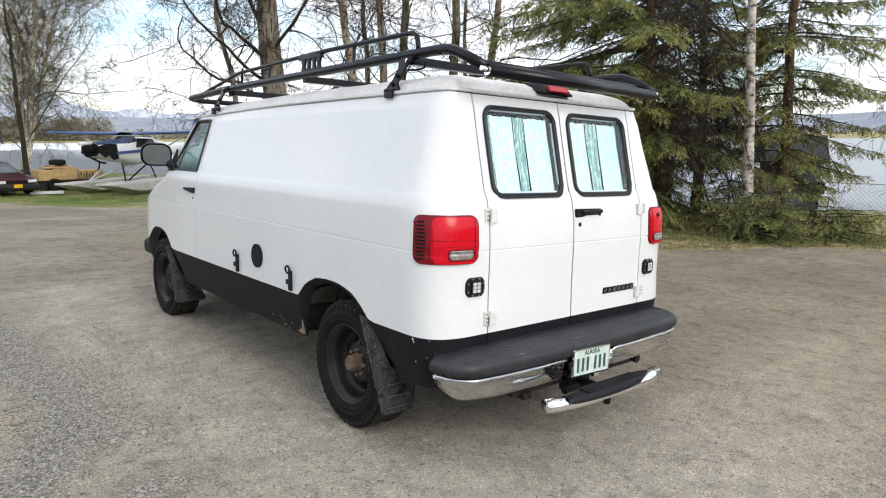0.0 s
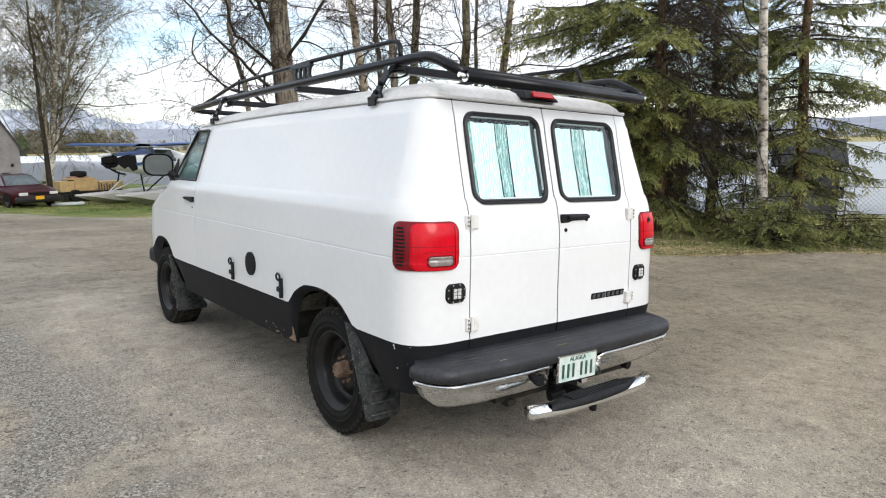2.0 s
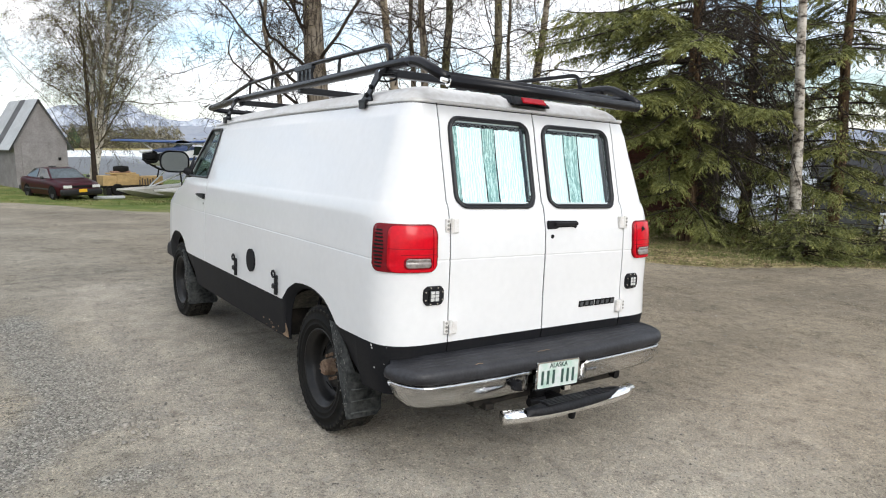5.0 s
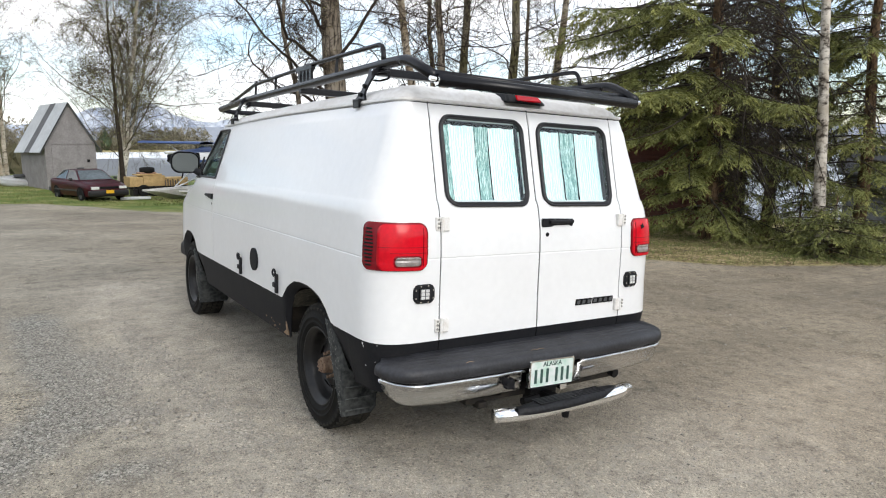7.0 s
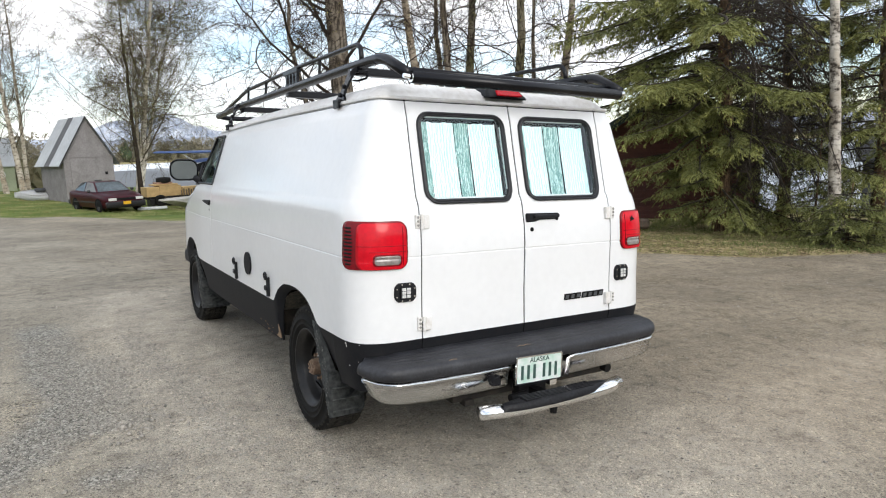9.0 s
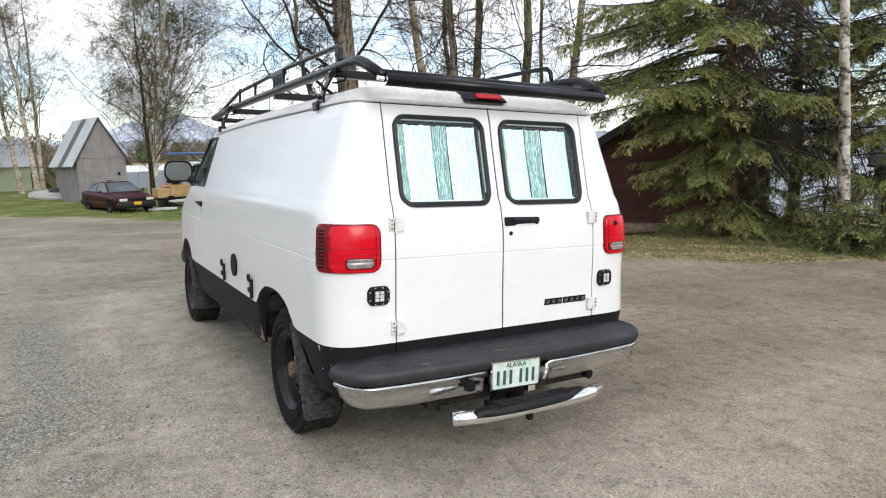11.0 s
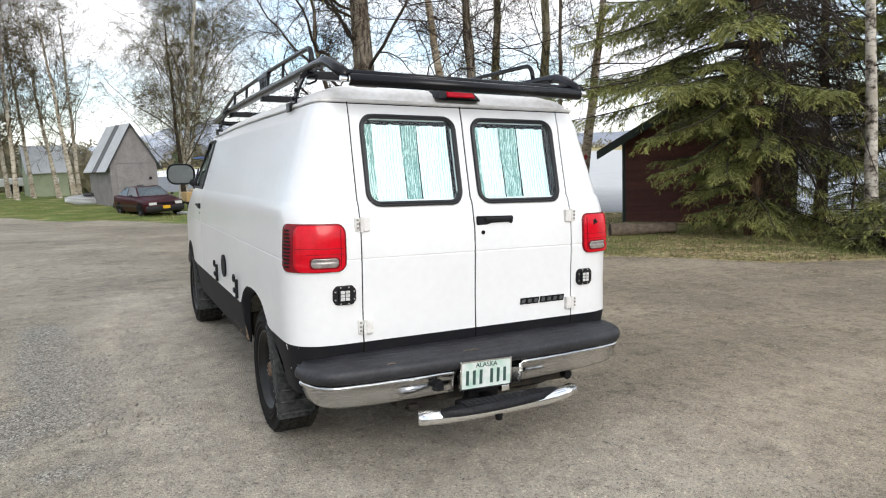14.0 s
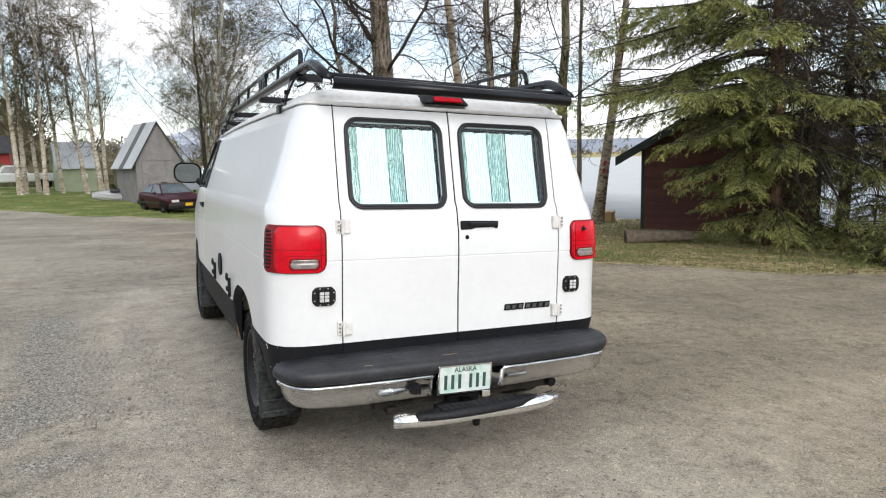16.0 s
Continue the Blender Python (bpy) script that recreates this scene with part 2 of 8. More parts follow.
def make_ground():
    xs = np.concatenate([-np.geomspace(3000, 15, 30), np.concatenate([np.arange(-14, -4, 0.25), np.arange(-4, 4, 0.125), np.arange(4, 26, 0.25)]), np.geomspace(27, 3000, 30)])
    ys = np.concatenate([-np.geomspace(3000, 11, 30), np.arange(-10, 46, 0.25), np.geomspace(47, 3000, 30)])
    gx, gy = np.meshgrid(xs, ys)
    gz = lie(gx, gy)
    gz = gz + ground_bumps(gx, gy)
    v = np.stack([gx, gy, gz], -1).reshape(-1, 3)
    w = len(xs)
    f = [(j * w + i, j * w + i + 1, (j + 1) * w + i + 1, (j + 1) * w + i) for j in range(len(ys) - 1) for i in range(w - 1)]
    ob = sheet("ground", v, f, GROUND, smooth=True)
    a = ob.data.attributes.new("verge", "FLOAT", "POINT")
    a.data.foreach_set("value", np.clip(verge(v[:, 0], v[:, 1]) * 1.2 + 0.5, 0, 1).astype(np.float32))
    a = ob.data.attributes.new("lawn", "FLOAT", "POINT")
    a.data.foreach_set("value", (smooth(15, 20, v[:, 1] - 0.5 * v[:, 0]) * (np.hypot(v[:, 0], v[:, 1]) < 150)).astype(np.float32))
    a = ob.data.attributes.new("dust_lift", "FLOAT", "POINT")
    a.data.foreach_set("value", dust_shade_lift(v[:, 0], v[:, 1]).astype(np.float32))
    a = ob.data.attributes.new("warm", "FLOAT", "POINT")
    a.data.foreach_set("value", smooth(-0.5, 2.5, v[:, 0] + 0.2 * v[:, 1]) * (1 - 0.6 * smooth(6, 12, v[:, 1])).astype(np.float32))
    a = ob.data.attributes.new("chips", "FLOAT", "POINT")
    a.data.foreach_set("value", chip_patch(v[:, 0], v[:, 1]).astype(np.float32))
    return tagged(ob, "packed gravel lot with grassy verges by a lake", "ground", kind="structure")


def ground_material():
    m = bpy.data.materials.new("gravel_and_grass")
    m.use_nodes = True
    n, l = m.node_tree.nodes, m.node_tree.links
    b = n["Principled BSDF"]
    at = n.new("ShaderNodeTexCoord")

    def noise_at(scale, detail=5, rough=0.6):
        t = n.new("ShaderNodeTexNoise")
        t.inputs["Scale"].default_value, t.inputs["Detail"].default_value, t.inputs["Roughness"].default_value = scale, detail, rough
        l.new(at.outputs["Object"], t.inputs["Vector"])
        return t.outputs["Fac"]

    def ramp(fac, *stops):
        r = n.new("ShaderNodeValToRGB")
        e = r.color_ramp.elements
        while len(e) < len(stops):
            e.new(0.5)
        for k, (p, c) in zip(e, stops):
            k.position, k.color = p, (*c, 1)
        l.new(fac, r.inputs["Fac"])
        return r.outputs["Color"]

    def mix(fac, a, c, kind="MIX"):
        x = n.new("ShaderNodeMix")
        x.data_type, x.blend_type = "RGBA", kind
        for s, k in ((0, fac), (6, a), (7, c)):
            if isinstance(k, (int, float)):
                x.inputs[s].default_value = k
            else:
                l.new(k, x.inputs[s])
        return x.outputs[2]

    broad = ramp(noise_at(0.32, 7, 0.68), (0.32, (0.205, 0.191, 0.161)), (0.46, (0.270, 0.251, 0.211)), (0.56, (0.330, 0.307, 0.257)), (0.70, (0.402, 0.377, 0.318)))
    stones = n.new("ShaderNodeTexVoronoi")
    stones.inputs["Scale"].default_value = 85
    l.new(at.outputs["Object"], stones.inputs["Vector"])
    stone_tone = ramp(stones.outputs["Color"], (0.1, (0.38, 0.38, 0.39)), (0.3, (0.92, 0.91, 0.90)), (0.7, (1.0, 0.99, 0.97)), (0.92, (1.7, 1.66, 1.6)))
    grit = ramp(noise_at(150, 4, 0.85), (0.37, (0.30, 0.30, 0.30)), (0.46, (1.0, 0.99, 0.97)), (0.66, (1.5, 1.47, 1.42)))
    # patches where the fines are washed out and dark chips lie bare
    bare = ramp(noise_at(0.9, 8, 0.72), (0.52, (0, 0, 0)), (0.66, (1, 1, 1)))
    chips = ramp(noise_at(48, 3, 0.6), (0.40, (0.30, 0.30, 0.30)), (0.5, (1.0, 0.98, 0.95)), (0.62, (1.2, 1.17, 1.12)))
    gravel = mix(0.75, mix(0.6, broad, stone_tone, "MULTIPLY"), grit, "MULTIPLY")
    gravel = mix(bare, gravel, mix(1.0, gravel, chips, "MULTIPLY"))
    # hand-sized clods, smoothed dust and scuffs from turning wheels
    clods = ramp(noise_at(7.5, 7, 0.72), (0.36, (0.52, 0.51, 0.50)), (0.47, (0.93, 0.92, 0.905)), (0.58, (1.04, 1.02, 0.99)), (0.68, (1.2, 1.17, 1.12)))
    gravel = mix(0.8, gravel, clods, "MULTIPLY")
    turn = n.new("ShaderNodeMapping")
    turn.inputs["Rotation"].default_value[2] = 0.6
    turn.inputs["Scale"].default_value = (0.35, 2.6, 1.0)
    l.new(at.outputs["Object"], turn.inputs["Vector"])
    scuff = n.new("ShaderNodeTexNoise")
    scuff.inputs["Scale"].default_value, scuff.inputs["Detail"].default_value, scuff.inputs["Roughness"].default_value = 1.1, 6, 0.65
    scuff.inputs["Distortion"].default_value = 0.5
    l.new(turn.outputs["Vector"], scuff.inputs["Vector"])
    gravel = mix(0.45, gravel, ramp(scuff.outputs["Fac"], (0.36, (0.76, 0.755, 0.75)), (0.48, (1.0, 0.99, 0.98)), (0.66, (1.15, 1.13, 1.1))), "MULTIPLY")
    loose = n.new("ShaderNodeTexVoronoi")
    loose.inputs["Scale"].default_value = 36
    shaken = n.new("ShaderNodeTexNoise")
    shaken.inputs["Scale"].default_value, shaken.inputs["Detail"].default_value = 14, 4
    l.new(at.outputs["Object"], shaken.inputs["Vector"])
    drift = n.new("ShaderNodeVectorMath")
    drift.operation = "MULTIPLY_ADD"
    drift.inputs[1].default_value = (0.16, 0.16, 0.16)
    l.new(shaken.outputs["Color"], drift.inputs[0])
    l.new(at.outputs["Object"], drift.inputs[2])
    l.new(drift.outputs[0], loose.inputs["Vector"])
    some = ramp(loose.outputs["Color"], (0.26, (1, 1, 1)), (0.28, (0, 0, 0)))
    blot = ramp(loose.outputs["Distance"], (0.17, (0.30, 0.29, 0.28)), (0.32, (1, 1, 1)))
    gravel = mix(some, gravel, mix(1.0, gravel, blot, "MULTIPLY"))
    specks = ramp(noise_at(55, 6, 0.8), (0.385, (0.26, 0.25, 0.24)), (0.43, (1.0, 1.0, 1.0)), (0.62, (1.0, 1.0, 1.0)), (0.70, (1.35, 1.33, 1.3)))
    gravel = mix(0.85, gravel, specks, "MULTIPLY")
    thick = n.new("ShaderNodeAttribute")
    thick.attribute_name = "chips"
    ragged = n.new("ShaderNodeMath")
    ragged.operation = "MULTIPLY"
    l.new(thick.outputs["Fac"], ragged.inputs[0])
    l.new(noise_at(2.6, 7, 0.7), ragged.inputs[1])
    heap = n.new("ShaderNodeMapRange")
    heap.inputs[1].default_value, heap.inputs[2].default_value = 0.14, 0.34
    l.new(ragged.outputs[0], heap.inputs[0])
    grey = ramp(stones.outputs["Color"], (0.1, (0.070, 0.068, 0.060)), (0.5, (0.195, 0.188, 0.165)), (0.88, (0.45, 0.434, 0.388)))
    heap.inputs[4].default_value = 0.9
    gravel = mix(heap.outputs[0], gravel, mix(0.7, grey, grit, "MULTIPLY"))
    # paler fines: rolled smooth, and a lift painted over the van's shade
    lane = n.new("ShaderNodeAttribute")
    lane.attribute_name = "dust_lift"
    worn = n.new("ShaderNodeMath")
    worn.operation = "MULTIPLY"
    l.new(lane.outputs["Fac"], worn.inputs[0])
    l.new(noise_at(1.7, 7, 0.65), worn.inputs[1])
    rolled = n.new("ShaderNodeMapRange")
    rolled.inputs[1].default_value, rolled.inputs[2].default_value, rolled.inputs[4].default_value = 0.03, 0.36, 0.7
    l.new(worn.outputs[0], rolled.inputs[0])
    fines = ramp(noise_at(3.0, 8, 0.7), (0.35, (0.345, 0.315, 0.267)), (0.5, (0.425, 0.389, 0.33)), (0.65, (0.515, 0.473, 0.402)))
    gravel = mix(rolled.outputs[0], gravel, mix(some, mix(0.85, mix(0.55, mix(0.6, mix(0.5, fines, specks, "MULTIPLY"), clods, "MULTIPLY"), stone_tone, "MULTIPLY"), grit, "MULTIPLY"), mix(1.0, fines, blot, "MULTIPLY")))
    warm = n.new("ShaderNodeAttribute")
    warm.attribute_name = "warm"
    tinted = n.new("ShaderNodeMix")
    tinted.data_type, tinted.blend_type = "RGBA", "MULTIPLY"
    tinted.inputs[7].default_value = (0.865, 0.805, 0.735, 1)
    l.new(warm.outputs["Fac"], tinted.inputs[0])
    l.new(gravel, tinted.inputs[6])
    gravel = tinted.outputs[2]
    dry = ramp(noise_at(3.4, 9, 0.78), (0.36, (0.12, 0.10, 0.055)), (0.44, (0.22, 0.21, 0.07)), (0.53, (0.41, 0.335, 0.165)), (0.64, (0.58, 0.485, 0.29)))
    green = ramp(noise_at(0.8, 8, 0.7), (0.36, (0.070, 0.108, 0.018)), (0.52, (0.125, 0.165, 0.032)), (0.64, (0.31, 0.265, 0.12)))
    lawn = n.new("ShaderNodeAttribute")
    lawn.attribute_name = "lawn"
    grass = mix(lawn.outputs["Fac"], dry, green)
    v = n.new("ShaderNodeAttribute")
    v.attribute_name = "verge"
    edge = n.new("ShaderNodeMath")
    edge.operation = "MULTIPLY_ADD"
    edge.inputs[1].default_value, edge.inputs[2].default_value = 0.9, -0.45
    l.new(noise_at(3.0, 8, 0.7), edge.inputs[0])
    total = n.new("ShaderNodeMath")
    l.new(v.outputs["Fac"], total.inputs[0])
    l.new(edge.outputs[0], total.inputs[1])
    sharp = n.new("ShaderNodeMapRange")
    sharp.inputs[1].default_value, sharp.inputs[2].default_value = 0.35, 0.65
    l.new(total.outputs[0], sharp.inputs[0])
    l.new(mix(sharp.outputs[0], gravel, grass), b.inputs["Base Color"])
    b.inputs["Roughness"].default_value = 0.9
    b.inputs["Specular IOR Level"].default_value = 0.25
    bp = n.new("ShaderNodeBump")
    bp.inputs["Strength"].default_value, bp.inputs["Distance"].default_value = 0.9, 0.008
    h = n.new("ShaderNodeMath")
    h.operation = "SUBTRACT"
    l.new(noise_at(70, 5, 0.7), h.inputs[0])
    l.new(stones.outputs["Distance"], h.inputs[1])
    l.new(h.outputs[0], bp.inputs["Height"])
    l.new(bp.outputs["Normal"], b.inputs["Normal"])
    return m


def water_material():
    """Grey lake water with its reflections painted in: darker in the bay, paler and glossier along the wooded bank."""
    m = paint("lake_water", (0.27, 0.28, 0.29), 0.3, scale=0.6, vary=0.12, bump=0.4, fine=5, spec=0.22)
    n, l = m.node_tree.nodes, m.node_tree.links
    b = n["Principled BSDF"]
    at, axis = n.new("ShaderNodeTexCoord"), n.new("ShaderNodeSeparateXYZ")
    l.new(at.outputs["Object"], axis.inputs[0])
    # dark shore reflection fades to bright sky reflection along x, as colour
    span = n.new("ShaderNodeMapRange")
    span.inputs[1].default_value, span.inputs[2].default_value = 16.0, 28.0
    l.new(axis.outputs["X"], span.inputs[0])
    reflection_tint = n.new("ShaderNodeMix")
    reflection_tint.data_type, reflection_tint.blend_type = "RGBA", "MULTIPLY"
    reflection_tint.inputs[0].default_value = 1.0
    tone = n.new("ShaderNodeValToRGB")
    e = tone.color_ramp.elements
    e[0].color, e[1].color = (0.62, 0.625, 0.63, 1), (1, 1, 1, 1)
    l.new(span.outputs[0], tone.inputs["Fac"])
    l.new(b.inputs["Base Color"].links[0].from_socket, reflection_tint.inputs[6])
    l.new(tone.outputs["Color"], reflection_tint.inputs[7])
    l.new(reflection_tint.outputs[2], b.inputs["Base Color"])
    gloss = n.new("ShaderNodeMapRange")
    gloss.inputs[3].default_value, gloss.inputs[4].default_value = 0.05, 0.22
    l.new(span.outputs[0], gloss.inputs[0])
    l.new(gloss.outputs[0], b.inputs["Specular IOR Level"])
    rough = n.new("ShaderNodeMapRange")
    rough.inputs[3].default_value, rough.inputs[4].default_value = 0.6, 0.3
    l.new(span.outputs[0], rough.inputs[0])
    l.new(rough.outputs[0], b.inputs["Roughness"])
    return m


GROUND = ground_material()
make_ground()
WATER = water_material()
W = 2600
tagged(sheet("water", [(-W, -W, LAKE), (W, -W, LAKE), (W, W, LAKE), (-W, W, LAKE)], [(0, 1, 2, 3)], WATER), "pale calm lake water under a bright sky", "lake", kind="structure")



# ---- van ----
GLASS = glass("tinted_glass", (0.91, 0.97, 0.965))
MIRROR = paint("mirror_glass", (0.36, 0.42, 0.47), 0.05, 1.0, scale=2, vary=0.02)
BADGE = paint("dark_chrome_badge", (0.16, 0.17, 0.18), 0.3, 0.6, scale=20, vary=0.2)
ZINC = paint("dull_zinc_bolts", (0.42, 0.41, 0.38), 0.5, 0.4, scale=30, vary=0.3)
MUD = paint("dried_mud", (0.12, 0.115, 0.10), 0.95, scale=14, vary=0.3, bump=0.8, hue=(0.30, 0.275, 0.22), fine=4, spec=0.1)
PALE_MUD = paint("pale_mud_flecks", (0.34, 0.33, 0.30), 0.95, scale=30, vary=0.3, spec=0.1)
TAN_MUD = paint("tan_mud_splash", (0.36, 0.25, 0.16), 0.95, scale=22, vary=0.3, bump=0.4, hue=(0.14, 0.11, 0.085), spec=0.1)
LED_DARK = paint("dark_lamp_reflector", (0.07, 0.07, 0.075), 0.3, 0.5, scale=30, vary=0.2)


def pleated(name, low, high, pitch, twist, rough, metal):
    """Foil with fine uneven upright pleats; their shade and shine are painted from low to high."""
    m = bpy.data.materials.new(name)
    m.use_nodes = True
    n, l = m.node_tree.nodes, m.node_tree.links
    b = n["Principled BSDF"]
    at, mp, w, r, bp = n.new("ShaderNodeTexCoord"), n.new("ShaderNodeMapping"), n.new("ShaderNodeTexWave"), n.new("ShaderNodeValToRGB"), n.new("ShaderNodeBump")
    mp.inputs["Scale"].default_value = (1.0, 1.0, 0.12)
    w.bands_direction = "X"
    for k, v in (("Scale", pitch), ("Distortion", twist), ("Detail", 4.0), ("Detail Scale", 2.2), ("Detail Roughness", 0.65)):
        w.inputs[k].default_value = v
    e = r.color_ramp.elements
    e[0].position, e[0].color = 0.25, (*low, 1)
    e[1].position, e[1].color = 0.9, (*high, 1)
    bp.inputs["Strength"].default_value, bp.inputs["Distance"].default_value = 0.5, 0.004
    l.new(at.outputs["Object"], mp.inputs["Vector"])
    l.new(mp.outputs["Vector"], w.inputs["Vector"])
    l.new(w.outputs["Fac"], r.inputs["Fac"])
    l.new(w.outputs["Fac"], bp.inputs["Height"])
    l.new(r.outputs["Color"], b.inputs["Base Color"])
    l.new(bp.outputs["Normal"], b.inputs["Normal"])
    b.inputs["Roughness"].default_value, b.inputs["Metallic"].default_value = rough, metal
    return m


FRONT_GLASS = glass("smoked_cab_glass", (0.50, 0.62, 0.60))
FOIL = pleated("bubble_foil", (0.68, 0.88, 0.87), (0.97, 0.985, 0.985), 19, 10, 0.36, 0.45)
# same foil, with the reflection of darker surroundings painted as teal
FOIL_DARK_REFLECT = pleated("foil_dark_reflection", (0.20, 0.37, 0.35), (0.74, 0.88, 0.86), 26, 9, 0.5, 0.15)
RUST = paint("rusty_hub", (0.25, 0.17, 0.11), 0.85, scale=14, vary=0.35, bump=0.6, hue=(0.10, 0.055, 0.035))
DIRTY_RUBBER = paint("dusty_mud_flap", (0.12, 0.125, 0.12), 0.8, scale=10, vary=0.3, bump=0.25, hue=(0.024, 0.026, 0.028), fine=4, spec=0.2)
CABIN_CLOTH = paint("grey_cloth", (0.09, 0.095, 0.1), 0.9, scale=10, vary=0.2)
PLATE_WHITE = paint("plate_enamel", (0.70, 0.72, 0.70), 0.35, scale=14, vary=0.12, hue=(0.42, 0.60, 0.50), fine=2)
PLATE_INK = paint("dark_green_ink", (0.035, 0.085, 0.07), 0.5)
LED = paint("led_reflector", (0.82, 0.82, 0.80), 0.2, 0.15, scale=40, vary=0.2)
UNDER = paint("sooty_underbody", (0.02, 0.019, 0.018), 0.9, scale=5, vary=0.3, bump=0.4, hue=(0.045, 0.038, 0.03), spec=0.1)
WHITE_PLASTIC = paint("aged_white_hinge", (0.78, 0.77, 0.75), 0.45, scale=30, vary=0.12, bump=0.1, hue=(0.60, 0.56, 0.51))
GASKET = paint("window_gasket", (0.016, 0.016, 0.018), 0.38, scale=8, vary=0.2, spec=0.4)

AXLE_R, AXLE_F, HUB_Z = 0.825, 4.06, 0.373
REAR_X = (0.0, 0.0045, 0.06, 0.075, 0.2, 0.35, 0.5, 0.58, 0.60, 0.635, 0.652, 0.659, 0.70)
# height, half width, rear y, corner depth, front y
LEVELS = [
    (0.44, 0.967, 0.02, 0.2, 4.8), (0.57, 0.994, 0.002, 0.24, 4.86), (0.7, 1.011, -0.018, 0.26, 4.87), (0.88, 1.012, -0.012, 0.28, 4.87),
    (1.0, 1.012, -0.0125, 0.28, 4.86), (1.113, 1.013, -0.0135, 0.28, 4.825), (1.1205, 1.0083, -0.0088, 0.28, 4.82), (1.128, 1.0125, -0.0138, 0.28, 4.81),
    (1.25, 1.004, -0.006, 0.28, 4.55), (1.318, 1.0, 0.0085, 0.28, 4.27), (1.348, 0.9945, 0.0145, 0.28, 4.23), (1.374, 0.988, 0.0215, 0.28, 4.2),
    (1.398, 0.979, 0.032, 0.26, 4.17), (1.412, 0.971, 0.043, 0.25, 4.14), (1.55, 0.928, 0.077, 0.22, 4.04), (1.7, 0.88, 0.113, 0.2, 3.92),
    (1.826, 0.845, 0.14, 0.185, 3.83), (1.845, 0.835, 0.147, 0.18, 3.8), (1.9, 0.813, 0.162, 0.175, 3.74), (1.925, 0.805, 0.169, 0.17, 3.71)]
ARCH_W = 0.535
SIDE_Y = sorted({*(round(AXLE_R - ARCH_W + 2 * ARCH_W * (0.5 - 0.5 * math.cos(math.pi * k / 28)), 3) for k in range(2, 29)),
                 *(round(AXLE_F - ARCH_W + 2 * ARCH_W * (0.5 - 0.5 * math.cos(math.pi * k / 24)), 3) for k in range(22)), 1.5, 1.7, 1.9, 2.1, 2.3, 2.5, 2.7, 2.9, 3.109, 3.119, 3.165, 3.25, 3.4})


# wheel openings, by the distance ahead of the axle: top of the black flare, and its lip
FLARE_Y, FLARE_Z = (-0.30, -0.28, -0.225, -0.17, -0.115, -0.02, 0.075, 0.19, 0.295, 0.41, 0.508), (0.70, 0.712, 0.758, 0.795, 0.822, 0.846, 0.856, 0.854, 0.842, 0.79, 0.70)
LIP_Y, LIP_Z = (-0.52, -0.479, -0.293, -0.207, -0.061, 0.094, 0.2, 0.292, 0.375, 0.448, 0.47, 0.478), (0.44, 0.49, 0.598, 0.705, 0.775, 0.819, 0.815, 0.797, 0.758, 0.663, 0.568, 0.44)


def arch(y):
    """Height of the black flare round the wheel opening at y; 0 away from the wheels."""
    for c in (AXLE_R, AXLE_F):
        if FLARE_Y[0] < y - c < FLARE_Y[-1]:
            return float(np.interp(y - c, FLARE_Y, FLARE_Z))
    return 0.0


def opening(y):
    """Height of the wheel opening's lip at y; 0 away from the wheels."""
    for c in (AXLE_R, AXLE_F):
        if LIP_Y[0] < y - c < LIP_Y[-1]:
            return float(np.interp(y - c, LIP_Y, LIP_Z))
    return 0.0


def gutter_drop(y):
    """The roof's edge falls a little towards the windshield."""
    return 0.004 + 0.036 * max(0.0, (y - 1.7) / 1.8) ** 1.5


def rear_y(z):
    return float(np.interp(z, [q[0] for q in LEVELS], [q[2] for q in LEVELS]))


def half_width(z):
    return float(np.interp(z, [q[0] for q in LEVELS], [q[1] for q in LEVELS]))


SQUARE = 0.62
TURN = [k / 400 * math.pi / 2 for k in range(401)]
ARC = np.concatenate([[0], np.cumsum(np.hypot(np.diff([0.31 * math.sin(a) ** SQUARE for a in TURN]), np.diff([0.28 * max(math.cos(a), 0) ** SQUARE for a in TURN])))])


def even(a):
    """The angle at which the squared corner has run evenly to a of its quarter turn."""
    return float(np.interp(a / (math.pi / 2) * ARC[-1], ARC, TURN))


def corner(z, a, out=0.0):
    """A point on the rear right corner, a radians round from the rear face."""
    w, r, c = half_width(z), rear_y(z), float(np.interp(z, [q[0] for q in LEVELS], [q[3] for q in LEVELS]))
    a = even(a)
    sa, ca = max(math.sin(a), 1e-4), max(math.cos(a), 1e-4)
    x, y = 0.70 + (w - 0.70) * sa ** SQUARE, r + c * (1 - ca ** SQUARE)
    nx, ny = sa ** (2 - SQUARE) / max(w - 0.70, 0.01), -ca ** (2 - SQUARE) / c
    k = out / math.hypot(nx, ny)
    return (x + nx * k, y + ny * k, z)


def outline(level):
    """Right half of the body's plan at one height, from the rear's middle to the nose."""
    z, w, r, c, f = level
    pts = [(x, r) for x in REAR_X]
    for k in range(1, 11):
        a = even(k / 10 * math.pi / 2)
        pts.append((0.70 + (w - 0.70) * math.sin(a) ** SQUARE, r + c * (1 - max(math.cos(a), 0) ** SQUARE)))
    nose = f - 0.30
    for y in SIDE_Y:
        yy = y if y <= 3.3 else 3.3 + (y - 3.3) * (nose - 3.3) / (SIDE_Y[-1] + 0.06 - 3.3)
        yy = max(yy, r + c + 0.012 * (y + 0.3))
        pts.append((w - 0.05 * float(smooth(3.4, 4.8, yy)), yy))
    wf = w - 0.05 * float(smooth(3.4, 4.8, nose)) - 0.002
    for k in range(1, 9):
        a = k / 8 * math.pi / 2
        pts.append((wf - 0.35 * (1 - math.cos(a)), nose + 0.30 * math.sin(a)))
    return pts + [(0.28, f + 0.02), (0.0, f + 0.03)]


